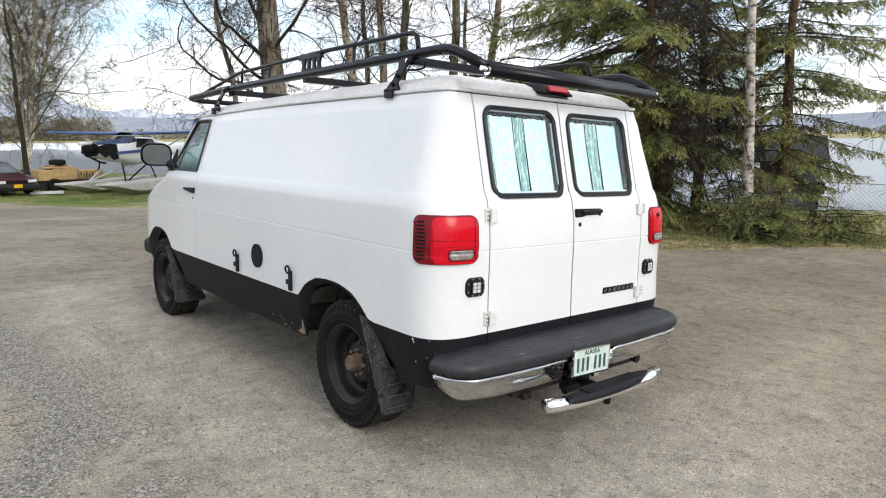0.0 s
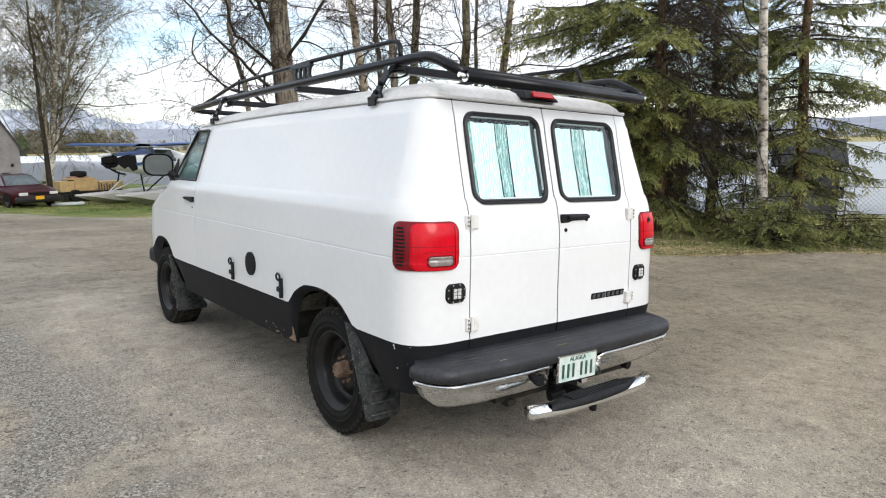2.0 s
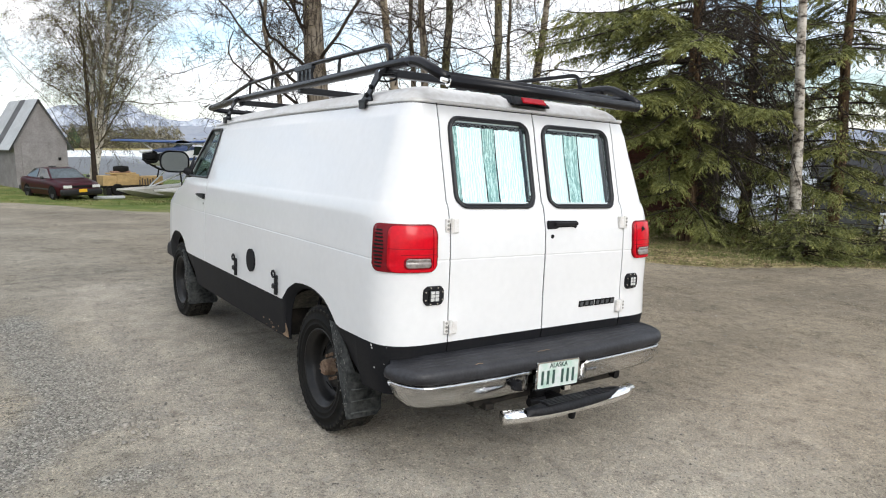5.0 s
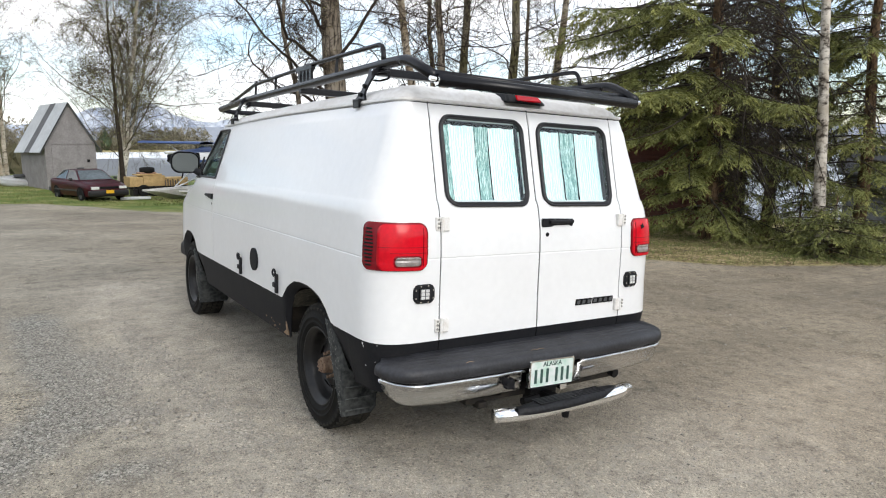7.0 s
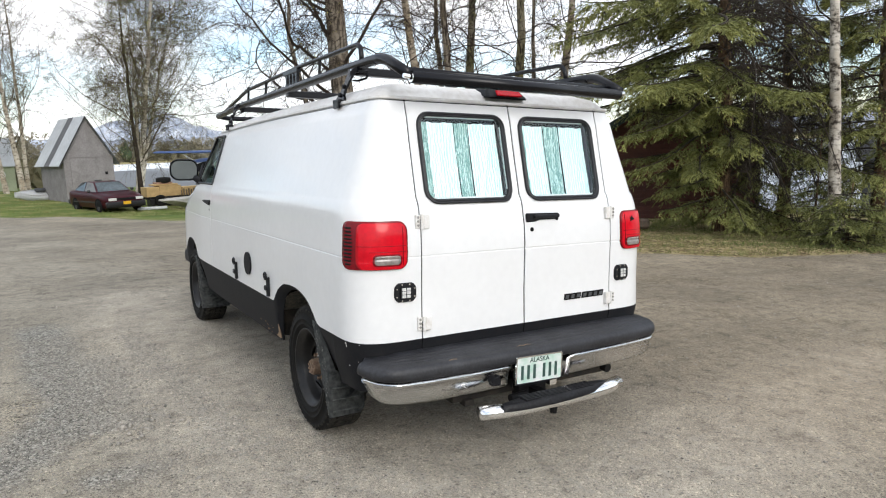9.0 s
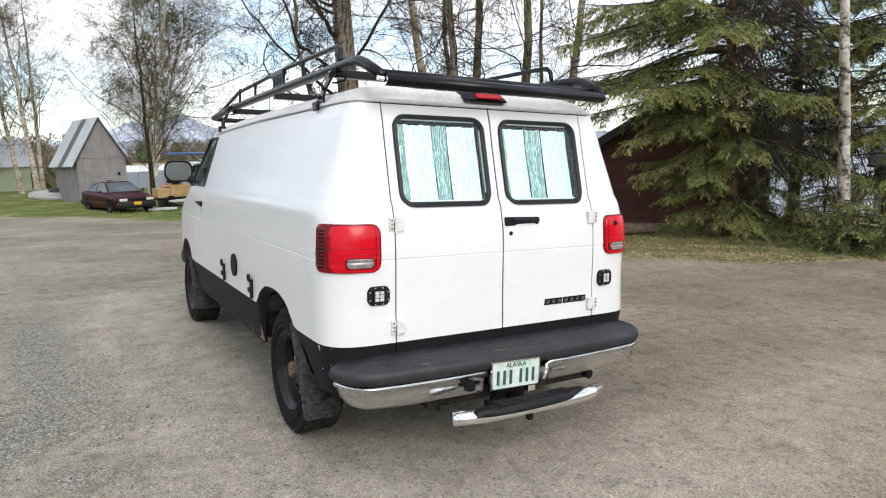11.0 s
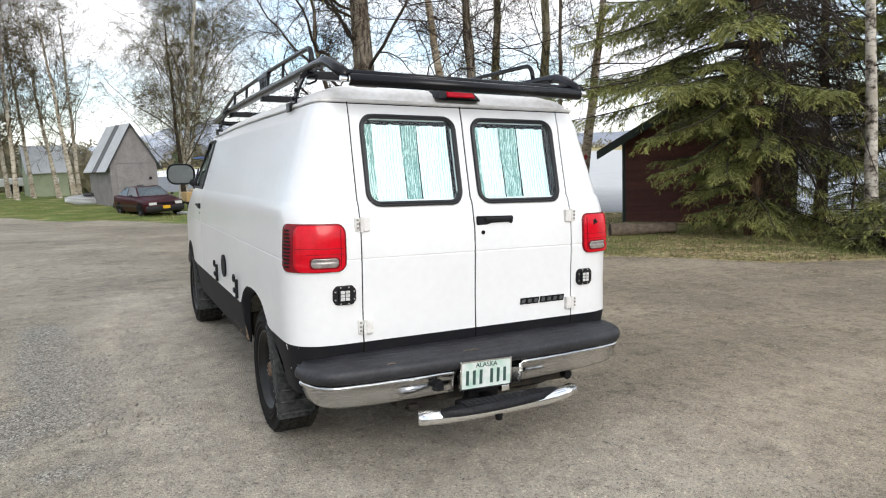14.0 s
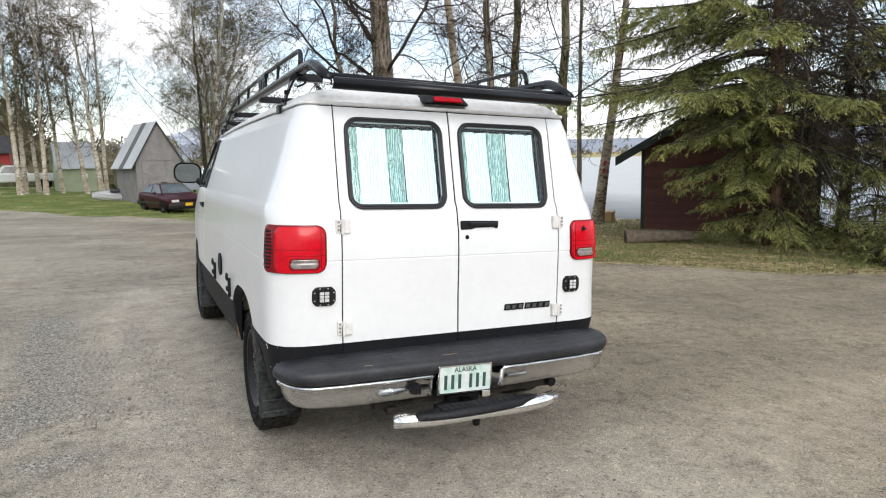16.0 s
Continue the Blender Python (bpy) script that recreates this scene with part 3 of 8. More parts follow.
def build_body(van):
    half = [outline(q) for q in LEVELS]
    nh = len(half[0])
    cols = list(range(nh)) + [-k for k in range(nh - 2, 0, -1)]
    n_rear, n_corner = len(REAR_X), len(REAR_X) + 10
    door_col = n_rear + 10 + SIDE_Y.index(3.119)
    win_a, win_b = n_rear + 10 + SIDE_Y.index(3.165), n_rear + 10 + len(SIDE_Y) - 5
    screen = n_rear + 10 + len(SIDE_Y) + 3
    grid = []
    for j, q in enumerate(LEVELS):
        row = []
        for c in cols:
            x, y = half[j][abs(c)]
            z = q[0]
            if abs(c) >= n_corner and j <= 3:
                top = arch(y if y < 3.3 else outline(LEVELS[3])[abs(c)][1])
                low = max(0.43, opening(y if y < 3.3 else outline(LEVELS[3])[abs(c)][1]))
                band = max(0.70, top, low + 0.012)
                z = (low, (low + band) / 2, band, max(0.88, band + 0.02))[j]
                if top and j == 0:
                    x -= 0.006
            if j > 15:
                z -= gutter_drop(y) * (j - 15) / (len(LEVELS) - 16)
            row.append((x * (1 if c >= 0 else -1), y, z))
        grid.append(row)
    n = len(cols)
    bins = {}

    def place(j, i):
        a = abs(cols[i])
        b = abs(cols[(i + 1) % n])
        lo = min(a, b)
        sgn = 1 if (cols[i] > 0 or (cols[i] == 0 and cols[(i + 1) % n] > 0)) else -1
        z0, z1 = LEVELS[j][0], LEVELS[j + 1][0]
        if lo < n_rear - 1:
            x0 = REAR_X[lo]
            if x0 == 0.0 or x0 == 0.652:
                return "seam", (sgn if x0 else 0)
            if z1 <= 0.70:
                return "band"
            if x0 < 0.652:
                if 1.41 < z0 and z1 < 1.83 and 0.07 < x0 < 0.575:
                    return None
                return "rear_door", sgn
            return "shell", sgn
        if z1 <= 0.70:
            return "band"
        if lo == door_col - 1:
            return "seam", 2 * sgn
        if lo >= screen and 1.41 < z0 and z1 < 1.85:
            return "windshield"
        if win_a <= lo < win_b and 1.41 < z0 and z1 < 1.85:
            return "window", sgn
        if door_col <= lo < n_rear + 10 + len(SIDE_Y) - 4 and z0 > 0.86 and z1 < 1.9:
            return "front_door", sgn
        return "shell", sgn

    for j in range(len(LEVELS) - 1):
        for i in range(n):
            k = place(j, i)
            if k:
                bins.setdefault(k, []).append((j, i))
    looks = {"shell": ("body_side", WHITE, ""), "band": ("lower_band", BLACK_PAINT, "matt black lower band with chipped paint"), "seam": ("door_seam", SEAM, ""), "windshield": ("windshield", FRONT_GLASS, "")}
    made = {}
    for k, quads in bins.items():
        kind = k if isinstance(k, str) else k[0]
        name, mat, label = looks.get(kind, (kind, WHITE if kind != "window" else FRONT_GLASS, ""))
        ids, verts, faces = {}, [], []
        for j, i in quads:
            f = []
            for jj, ii in ((j, i), (j, (i + 1) % n), (j + 1, (i + 1) % n), (j + 1, i)):
                if (jj, ii) not in ids:
                    p = Vector(grid[jj][ii])
                    if kind == "seam":
                        p += Vector((0, 0.006, 0)) if abs(cols[ii]) < n_rear else Vector((-0.006 if p.x > 0 else 0.006, 0, 0))
                    ids[(jj, ii)] = len(verts)
                    verts.append(p)
                f.append(ids[(jj, ii)])
            faces.append(f)
        ob = sheet(name, verts, faces, mat, van, label, smooth=True)
        if mat is FRONT_GLASS:
            ob.visible_shadow = False
        else:
            solid = ob.modifiers.new("thickness", "SOLIDIFY")
            solid.thickness, solid.offset = 0.012, -1
            crease = ob.modifiers.new("edges", "EDGE_SPLIT")
            crease.split_angle = radians(38)
            flat = ob.modifiers.new("panels", "WEIGHTED_NORMAL")
            flat.weight = 90
        made[k] = ob
    # roof: the same outline drawn in and up, with a rain gutter round it
    top = [Vector(p) for p in grid[-1]]
    steps = ((1.0, -0.012, 0.014), (1.0, 0.004, 0.016), (0.985, 0.006, 0.0), (0.965, 0.03, 0), (0.92, 0.058, 0), (0.82, 0.085, 0), (0.62, 0.105, 0), (0.35, 0.115, 0), (0.02, 0.118, 0))
    rows = []
    for s, h, out in steps:
        row = []
        for p in top:
            mid = Vector((0, min(max(p.y, 0.95), 3.0), p.z))
            d = p - mid
            row.append(mid + d * s + d.normalized() * out + Vector((0, 0, h)))
        rows.append(row)
    bm = bmesh.new()
    loft(bm, rows, True)
    part("roof", bm, ROOF_WHITE, van, "weathered white roof with a rain gutter", True)
    return made


ROOF_WHITE = paint("weathered_roof_paint", (0.76, 0.75, 0.73), 0.5, scale=3, vary=0.1, bump=0.15, hue=(0.56, 0.53, 0.49), fine=10)


def rear_window(door, x0, x1, flip):
    """Gasket, pane and the foil shade behind it, in one rear door."""
    z0, z1 = 1.378, 1.853

    def ring(inset, out, r):
        return [(x, rear_y(z) - out, z) for x, z in round_rect(x0 + inset, x1 - inset, z0 + inset, z1 - inset, r)]
    bm = bmesh.new()
    loft(bm, [ring(0, -0.004, 0.075), ring(0.001, 0.012, 0.074), ring(0.008, 0.017, 0.068), ring(0.013, 0.013, 0.063), ring(0.0145, 0.0085, 0.061), ring(0.016, 0.0135, 0.06), ring(0.022, 0.012, 0.054), ring(0.026, 0.0, 0.05), ring(0.026, -0.02, 0.05)], True)
    part("window_gasket", bm, GASKET, door, "black rubber window gasket", True)
    bm = bmesh.new()
    prism(bm, ring(0.023, 0.002, 0.052), (0, 0.004, 0))
    pane = part("pane", bm, GLASS, door)
    pane.visible_shadow = False
    # folded foil: (from, to, turn in degrees, dull: darker reflection painted in)
    width = x1 - x0 - 0.062
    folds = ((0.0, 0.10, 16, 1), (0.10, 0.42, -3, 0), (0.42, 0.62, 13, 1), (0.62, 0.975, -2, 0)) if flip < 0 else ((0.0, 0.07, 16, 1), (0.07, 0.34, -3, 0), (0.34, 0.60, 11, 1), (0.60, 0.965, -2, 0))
    # added black sheet: stands for the van's dark interior above the foil
    bm = bmesh.new()
    prism(bm, [(x, rear_y(z) + 0.085, z) for x, z in round_rect(x0 - 0.01, x1 + 0.01, z0 - 0.01, z1 + 0.01, 0.05)], (0, 0.006, 0))
    part("dark_interior_sheet", bm, SEAM, door, "added black sheet in place of the unlit interior behind the foil")
    for a, b, turn, dull in folds:
        bm = bmesh.new()
        rows = []
        for k in range(15):
            z = z0 + 0.028 + (z1 - z0 - 0.082) * k / 14
            row = []
            for i in range(37):
                t = a + (b - a) * i / 36
                x = x0 + 0.031 + width * t
                crinkle = 0.0012 * math.sin(x * 420 + math.sin(z * 25 + x * 30) * 0.9) + 0.002 * math.sin(z * 9 + x * 20)
                row.append((x, rear_y(z) + 0.03 + math.tan(radians(turn)) * width * (t - (a + b) / 2) + crinkle * (2.0 if dull else 0.7), z + (0.002 * math.sin(x * 57) + 0.002 * math.sin(x * 131) if k == 14 else 0)))
            rows.append(row)
        loft(bm, rows)
        part("foil_shade", bm, FOIL_DARK_REFLECT if dull else FOIL, door, "crinkled foil shade with a darker reflection painted teal-grey" if dull else "silver bubble-foil sun shade", True)


def tail_lamp(van, s):
    def patch(a0, a1, z0, z1, out, nu=14, nz=8, r=0.03, bulge=0.0):
        rows = []
        for j in range(nz + 1):
            z = z0 + (z1 - z0) * (0.5 - 0.5 * math.cos(math.pi * j / nz))
            e = min(z - z0, z1 - z)
            cut = 0 if e > r else r - math.sqrt(max(0, r * r - (r - e) ** 2))
            da = cut / 0.33
            rows.append([corner(z, (a0 + da) + (a1 - a0 - 2 * da) * i / nu, out + bulge * math.sin(math.pi * i / nu) * math.sin(math.pi * j / nz)) for i in range(nu + 1)])
        return [[(s * p[0], p[1], p[2]) for p in row] for row in rows]

    def lens(name, mat, parent, a0, a1, z0, z1, base, out, label="", r=0.03, bulge=0.0, nu=14, nz=16):
        bm = bmesh.new()
        vs = loft(bm, patch(a0, a1, z0, z1, out, nu, nz, r, bulge))
        back = loft(bm, patch(a0, a1, z0, z1, base, nu, nz, r))
        edge = lambda g: g[0] + [q[-1] for q in g[1:]] + g[-1][-2::-1] + [q[0] for q in g[-2:0:-1]]
        e1, e2 = edge(vs), edge(back)
        for k in range(len(e1)):
            bm.faces.new((e1[k], e1[(k + 1) % len(e1)], e2[(k + 1) % len(e1)], e2[k]))
        bmesh.ops.recalc_face_normals(bm, faces=bm.faces[:])
        return part(name, bm, mat, parent, label, True)

    lamp = lens("tail_lamp", DARK_RED, van, 0.115, 1.22, 1.067, 1.303, -0.004, 0.008, "large red tail lamp with a clear reversing window", 0.048)
    lens("red_lens", RED_LENS, lamp, 0.145, 0.92, 1.069, 1.295, 0.004, 0.014, bulge=0.004, r=0.040)
    for z0, z1, a0, a1 in ((1.182, 1.1845, 0.16, 0.90), (1.154, 1.1565, 0.16, 0.72)):
        lens("lens_divider", DARK_RED, lamp, a0, a1, z0, z1, 0.014, 0.0185, r=0.001, nz=2)
    lens("lens_divider", DARK_RED, lamp, 0.205, 0.213, 1.09, 1.28, 0.014, 0.0185, r=0.001, nu=2, nz=6)
    lens("reversing_frame", DARK_RED, lamp, 0.23, 0.67, 1.085, 1.143, 0.012, 0.0185, r=0.02)
    lens("reversing_lens", CLEAR_LENS, lamp, 0.255, 0.645, 1.092, 1.136, 0.014, 0.0205, "clear reversing lens", r=0.016, bulge=0.002)
    for k in range(11):
        z = 1.088 + 0.0178 * k
        lens("vent_louvre", SEAM, lamp, 0.985 + 0.03 * abs(k - 5) / 5, 1.19 - 0.05 * abs(k - 5) / 5, z, z + 0.0085, 0.006, 0.0105, r=0.003, nu=4, nz=2)
    if s > 0:
        # a hole knocked into the right-hand lens
        bm = bmesh.new()
        o = [corner(1.253 + 0.016 * r * math.sin(a), 0.40 + 0.075 * r * math.cos(a), 0.0195) for a, r in ((k * math.tau / 9, (1.0, 0.55, 1.2, 0.6, 0.9, 0.5, 1.3, 0.7, 0.8)[k]) for k in range(9))]
        prism(bm, o, (0.0, 0.003, 0))
        part("lens_hole", bm, SEAM, lamp, "jagged hole broken into the red lens")


DARK_RED = paint("dark_red_housing", (0.20, 0.003, 0.009), 0.25, scale=20, vary=0.1, spec=0.3)


def tyre_mesh():
    bm = bmesh.new()
    W2 = 0.115
    side = [(0.240, W2 - 0.02), (0.252, W2), (0.268, W2 + 0.005), (0.270, W2 + 0.0085), (0.275, W2 + 0.0085), (0.277, W2 + 0.006), (0.300, W2 + 0.008), (0.301, W2 + 0.0115), (0.306, W2 + 0.0115), (0.307, W2 + 0.008), (0.335, W2 + 0.005), (0.352, W2 - 0.002), (0.353, W2 + 0.001), (0.372, W2 - 0.010), (0.381, W2 - 0.022), (0.3825, 0.0)]
    lathe(bm, [(r, -h) for r, h in side] + [(r, h) for r, h in side[-2::-1]], Matrix(), 64)
    return bm


def tread_mesh():
    bm = bmesh.new()
    for k in range(44):
        for row, (h, w) in enumerate(((-0.079, 0.04), (-0.027, 0.042), (0.027, 0.042), (0.079, 0.04))):
            a = (k + 0.5 * (row % 2)) * math.tau / 44
            box(bm, 0.372, 0.3865, -0.021, 0.021, h - w / 2, h + w / 2, m=Matrix.Rotation(a, 4, "Z") @ Matrix.Rotation(0.3 * (1 if row % 2 else -1), 4, "X"))
        for h in (-0.106, 0.106):
            box(bm, 0.346, 0.366, -0.014, 0.014, h - 0.009, h + 0.009, 0.003, 1, Matrix.Rotation((k + 0.25) * math.tau / 44, 4, "Z"))
    return bm


TREAD = paint("dusty_tread_rubber", (0.014, 0.014, 0.014), 0.85, scale=16, vary=0.3, hue=(0.065, 0.06, 0.05), spec=0.1)


def wheel(van, s, y, rear):
    """Wheel whose axis runs outward along the van's side s."""
    m = pose(s * 0.853, y, HUB_Z, 0, 90 * s, 0) @ Matrix.Diagonal((0.965, 0.965, 1, 1))
    bm = bmesh.new()
    face = 0.03 if not rear else 0.0
    prof = [(0.246, 0.108), (0.244, 0.113), (0.236, 0.110), (0.230, 0.090), (0.216, 0.084), (0.208, 0.066), (0.203, 0.03), (0.192, 0.006), (0.172, -0.004), (0.13, 0.026 + face), (0.10, 0.035 + face), (0.0, 0.035 + face)]
    lathe(bm, prof, m, 48)
    lathe(bm, [(0.244, -0.10), (0.208, -0.06), (0.205, 0.03)], m, 48)
    rim = part("wheel", bm, WHEEL, van, "black steel wheel with a rusty hub" if rear else "black steel wheel", True)
    bm = tyre_mesh()
    bmesh.ops.transform(bm, matrix=m, verts=bm.verts[:])
    part("tyre", bm, TYRE, rim, "worn all-terrain tyre with blocky tread", True)
    bm = tread_mesh()
    bmesh.ops.transform(bm, matrix=m, verts=bm.verts[:])
    tagged(part("tread", bm, TREAD, rim, "dusty tread blocks"), kind="stuff")
    for k in range(8):
        a = (k + 0.5) * math.tau / 8
        o = [(0.152 + 0.026 * math.cos(t), 0.033 * math.sin(t)) for t in (i * math.tau / 10 for i in range(10))]
        bm = bmesh.new()
        prism(bm, [m @ Matrix.Rotation(a, 4, "Z") @ Vector((px, py, 0.012 + face * 0.5 + (0.165 - px) * 0.8 + 0.003)) for px, py in o], (m.to_3x3() @ Vector((0, 0, 0.002))))
        part("wheel_slot", bm, SEAM, rim)
    bm = bmesh.new()
    top = 0.094 if rear else 0.07
    lathe(bm, [(0.056, 0.03), (0.051, 0.052), (0.049, top - 0.010), (0.043, top), (0.0, top)], m, 24)
    for k in range(8):
        a = k * math.tau / 8
        c = m @ Vector((0.078 * math.cos(a), 0.078 * math.sin(a), 0.03))
        nut = bmesh.new()
        cyl(nut, c, m @ Vector((0.078 * math.cos(a), 0.078 * math.sin(a), 0.054)), 0.012, 0.010, 6)
        part("wheel_nut", nut, RUST if rear else STEEL, rim)
    if rear:
        for k in range(8):
            a = (k + 0.5) * math.tau / 8
            cyl(bm, m @ Vector((0.034 * math.cos(a), 0.034 * math.sin(a), top - 0.004)), m @ Vector((0.034 * math.cos(a), 0.034 * math.sin(a), top + 0.007)), 0.007, n=6)
    part("hub", bm, RUST if rear else STEEL, rim, "rusty brown hub with wheel nuts" if rear else "")


def mud_flap(van, s, y):
    bm = bmesh.new()
    rows = []
    # hangs behind the wheel; a strip runs up outside the tyre to the arch
    for k in range(18):
        z = 0.212 + 0.498 * k / 17
        oy = float(np.interp(z, (0.21, 0.36, 0.54, 0.71), (0.408, 0.478, 0.559, 0.638)))
        iy = float(np.interp(z, (0.2, 0.472, 0.60, 0.71), (0.386, 0.388, 0.45, 0.575)))
        ix = float(np.interp(z, (0.21, 0.24, 0.375, 0.42, 0.472, 0.60, 0.71), (0.83, 0.80, 0.80, 0.88, 0.965, 0.99, 0.994) if y < 2 else (0.75, 0.735, 0.815, 0.885, 0.95, 0.985, 0.992)))
        row = [(ix + (0.997 - ix) * t, iy) for t in (0, 0.2, 0.4, 0.6, 0.8, 0.93)]
        row += [(0.999, iy + 0.006), (1.003, iy + (oy - iy) * 0.4), (1.004, iy + (oy - iy) * 0.75), (1.003, oy)]
        rows.append([(s * px, y - 0.787 + py, z) for px, py in row])
    loft(bm, rows)
    bmesh.ops.solidify(bm, geom=bm.faces[:], thickness=0.006)
    bmesh.ops.recalc_face_normals(bm, faces=bm.faces[:])
    flap = part("mud_flap", bm, DIRTY_RUBBER, van, "dusty black rubber mud flap with moulded ribs", True)
    for z in (0.245, 0.31, 0.375):
        bm = bmesh.new()
        tube(bm, [(s * (0.82 + 0.17 * t), y - 0.787 + 0.381, z) for t in (0, 0.3, 0.6, 1.0)], 0.004, 6)
        part("rib", bm, DIRTY_RUBBER, flap)
    # flecks of dried mud thrown over the flap
    rng = random.Random(7 + int(y))
    bm = bmesh.new()
    for k in range(70):
        z = rng.uniform(0.23, 0.69)
        oy = float(np.interp(z, (0.21, 0.36, 0.54, 0.71), (0.408, 0.478, 0.559, 0.638)))
        iy = float(np.interp(z, (0.2, 0.472, 0.60, 0.71), (0.386, 0.388, 0.45, 0.575)))
        r = rng.uniform(0.0012, 0.0034)
        at = Vector((s * 1.008, y - 0.787 + iy + (oy - iy) * rng.uniform(0.1, 1.0), z))
        prism(bm, [at + Vector((0, r * math.cos(a), rng.uniform(0.6, 2.2) * r * math.sin(a))) for a in (q * math.tau / 6 for q in range(6))], (s * 0.0015, 0, 0))
    tagged(part("mud_fleck", bm, PALE_MUD, flap, "flecks of pale dried mud"), kind="stuff")


def bumper(van):
    """Chrome blade with a ribbed black step pad on top."""
    def plan(u):
        """Point and outward normal on the bumper's line; u from -1.4 to 1.4, turned forward past 1."""
        sgn, v = (1 if u >= 0 else -1), abs(u)
        if v <= 1:
            x = 0.80 * v
            return sgn * x, -0.185 + 0.045 * (x / 0.98) ** 2, sgn * 0.06 * v, -1.0
        a = (v - 1) / 0.4 * 1.5
        return sgn * (0.80 + 0.178 * math.sin(a) ** 0.8), -0.155 + 0.19 * (1 - math.cos(a)), sgn * math.sin(a), -math.cos(a)

    def ring(u, prof):
        x, y, nx, ny = plan(u)
        return [(x + nx * o, y + ny * o, z) for o, z in prof]

    face = ((-0.012, 0.538), (0.014, 0.539), (0.023, 0.546), (0.027, 0.562), (0.025, 0.586), (0.019, 0.600), (0.008, 0.609), (-0.008, 0.614))
    tread = [(q / 36, -0.0035 if 4 <= q <= 33 and q % 6 in (4, 5) else 0.0) for q in range(1, 37)]

    def back(u):
        """Where the pad meets the body: straight behind the doors, drawn out to a tip round each corner."""
        v = abs(u)
        far = float(smooth(0.95, 1.4, v))
        return math.copysign(0.80 * min(v, 1) + 0.135 * far, u), 0.012 + 0.06 * far, 0.645 - 0.022 * far

    bm = bmesh.new()
    rows = []
    for k in range(-56, 57):
        u = k / 40
        end = max(0.0, abs(u) - 0.9) / 0.5
        row = [(x, y, z + 0.014 * end * (1 if z < 0.57 else 0.3)) for x, y, z in ring(u, face)]
        edge, inner = Vector(row[-1]), Vector(back(u))
        for t, dip in tread:
            p = edge.lerp(inner, t)
            row.append((p.x, p.y, p.z + dip * (1 - min(1.0, end * 1.6)) + 0.006 * math.sin(math.pi * t)))
        row.append((inner.x, inner.y, 0.545 + 0.014 * end))
        rows.append(row)
    vs = loft(bm, rows)
    bm.faces.new(vs[0])
    bm.faces.new(vs[-1][::-1])
    bmesh.ops.recalc_face_normals(bm, faces=bm.faces[:])
    bar = part("rear_bumper", bm, BUMPER, van, "scuffed black step pad over a chrome rear bumper", True)
    # pale scrapes on the edge of the pad
    for x, y, n in ((-0.16, -0.165, 5), (-0.60, -0.19, 3), (0.34, -0.10, 4)):
        bm = bmesh.new()
        tube(bm, [(x + 0.022 * q, y + 0.006 * (q % 2), 0.6195 + 0.06 * (y + 0.19) + 0.002 * (q % 2)) for q in range(n)], 0.0016, 5)
        part("scrape_mark", bm, TAN_MUD, bar)

    def blade(x0, x1, hollow):
        bm = bmesh.new()
        rows = []
        n = 40
        for k in range(n + 1):
            u = x0 + (x1 - x0) * k / n
            low = 0.400 + 0.025 * max(0, abs(u) - 0.85) / 0.5 + 0.09 * (max(0.0, abs(u) - 1.2) / 0.185) ** 2.4
            d = hollow(0.8 * u)
            top = 0.538 + 0.008 * max(0, abs(u) - 0.9) / 0.5
            lip = 0.016 * (1 - float(smooth(1.0, 1.25, abs(u))))
            mid = 0.5 * (top - 0.03 + low)
            rows.append(ring(u, ((-0.05, top), (0.004 + lip - d, top - 0.003), (0.010 + lip - d, top - 0.012), (0.008 + lip - d, top - 0.022), (0.001 - d, top - 0.032), (-0.004 - d, mid + 0.02), (-0.009 - d, mid - 0.02), (-0.022 - d * 0.6, low + 0.014), (-0.034 - d * 0.5, low + 0.005), (-0.06, low))))
        loft(bm, rows)
        bmesh.ops.solidify(bm, geom=bm.faces[:], thickness=0.004)
        bmesh.ops.recalc_face_normals(bm, faces=bm.faces[:])
        part("chrome_blade", bm, CHROME, bar, "dull scratched chrome bumper blade", True)
    blade(-1.385, -0.265, lambda x: 0.012 * float(smooth(-0.42, -0.30, x)) + 0.010 * float(smooth(-0.232, -0.212, x)))
    blade(0.235, 1.385, lambda x: 0.006 * (1 - float(smooth(0.20, 0.30, x))) + 0.014 * (1 - float(smooth(0.188, 0.205, x))))
    bm = bmesh.new()
    recess = ((-0.212, -0.195), (-0.185, -0.165), (0.13, -0.160), (0.188, -0.190))
    rows = [[(x, y, z) for z in (0.405, 0.425, 0.478, 0.494)] + [(x, y + 0.03, 0.498)] for x, y in recess]
    loft(bm, rows)
    bmesh.ops.solidify(bm, geom=bm.faces[:], thickness=0.003)
    part("plate_recess", bm, CHROME, bar)
    bm = bmesh.new()
    cyl(bm, (-0.328, -0.165, 0.474), (-0.328, -0.208, 0.470), 0.024, 0.021, 14)
    cyl(bm, (-0.328, -0.208, 0.470), (-0.328, -0.214, 0.469), 0.027, 0.025, 14)
    for a in (0.4, 2.3, 4.2):
        box(bm, -0.008, 0.008, -0.215, -0.185, 0.018, 0.034, 0.003, 1, pose(-0.328, 0, 0.472, 0, math.degrees(a), 0))
    part("tow_socket", bm, RUBBER, bar, "black trailer wiring socket")
    bm = bmesh.new()
    box(bm, -0.225, 0.20, -0.125, -0.115, 0.49, 0.545, 0.004)
    part("bumper_hole", bm, SEAM, bar)
    # number plate: border, blank bars, state name
    tilt = pose(-0.057, -0.221, 0.503, 0, 1.4, -1.2)
    bm = bmesh.new()
    box(bm, -0.153, 0.153, -0.003, 0.003, -0.075, 0.073, 0.003, 2, tilt)
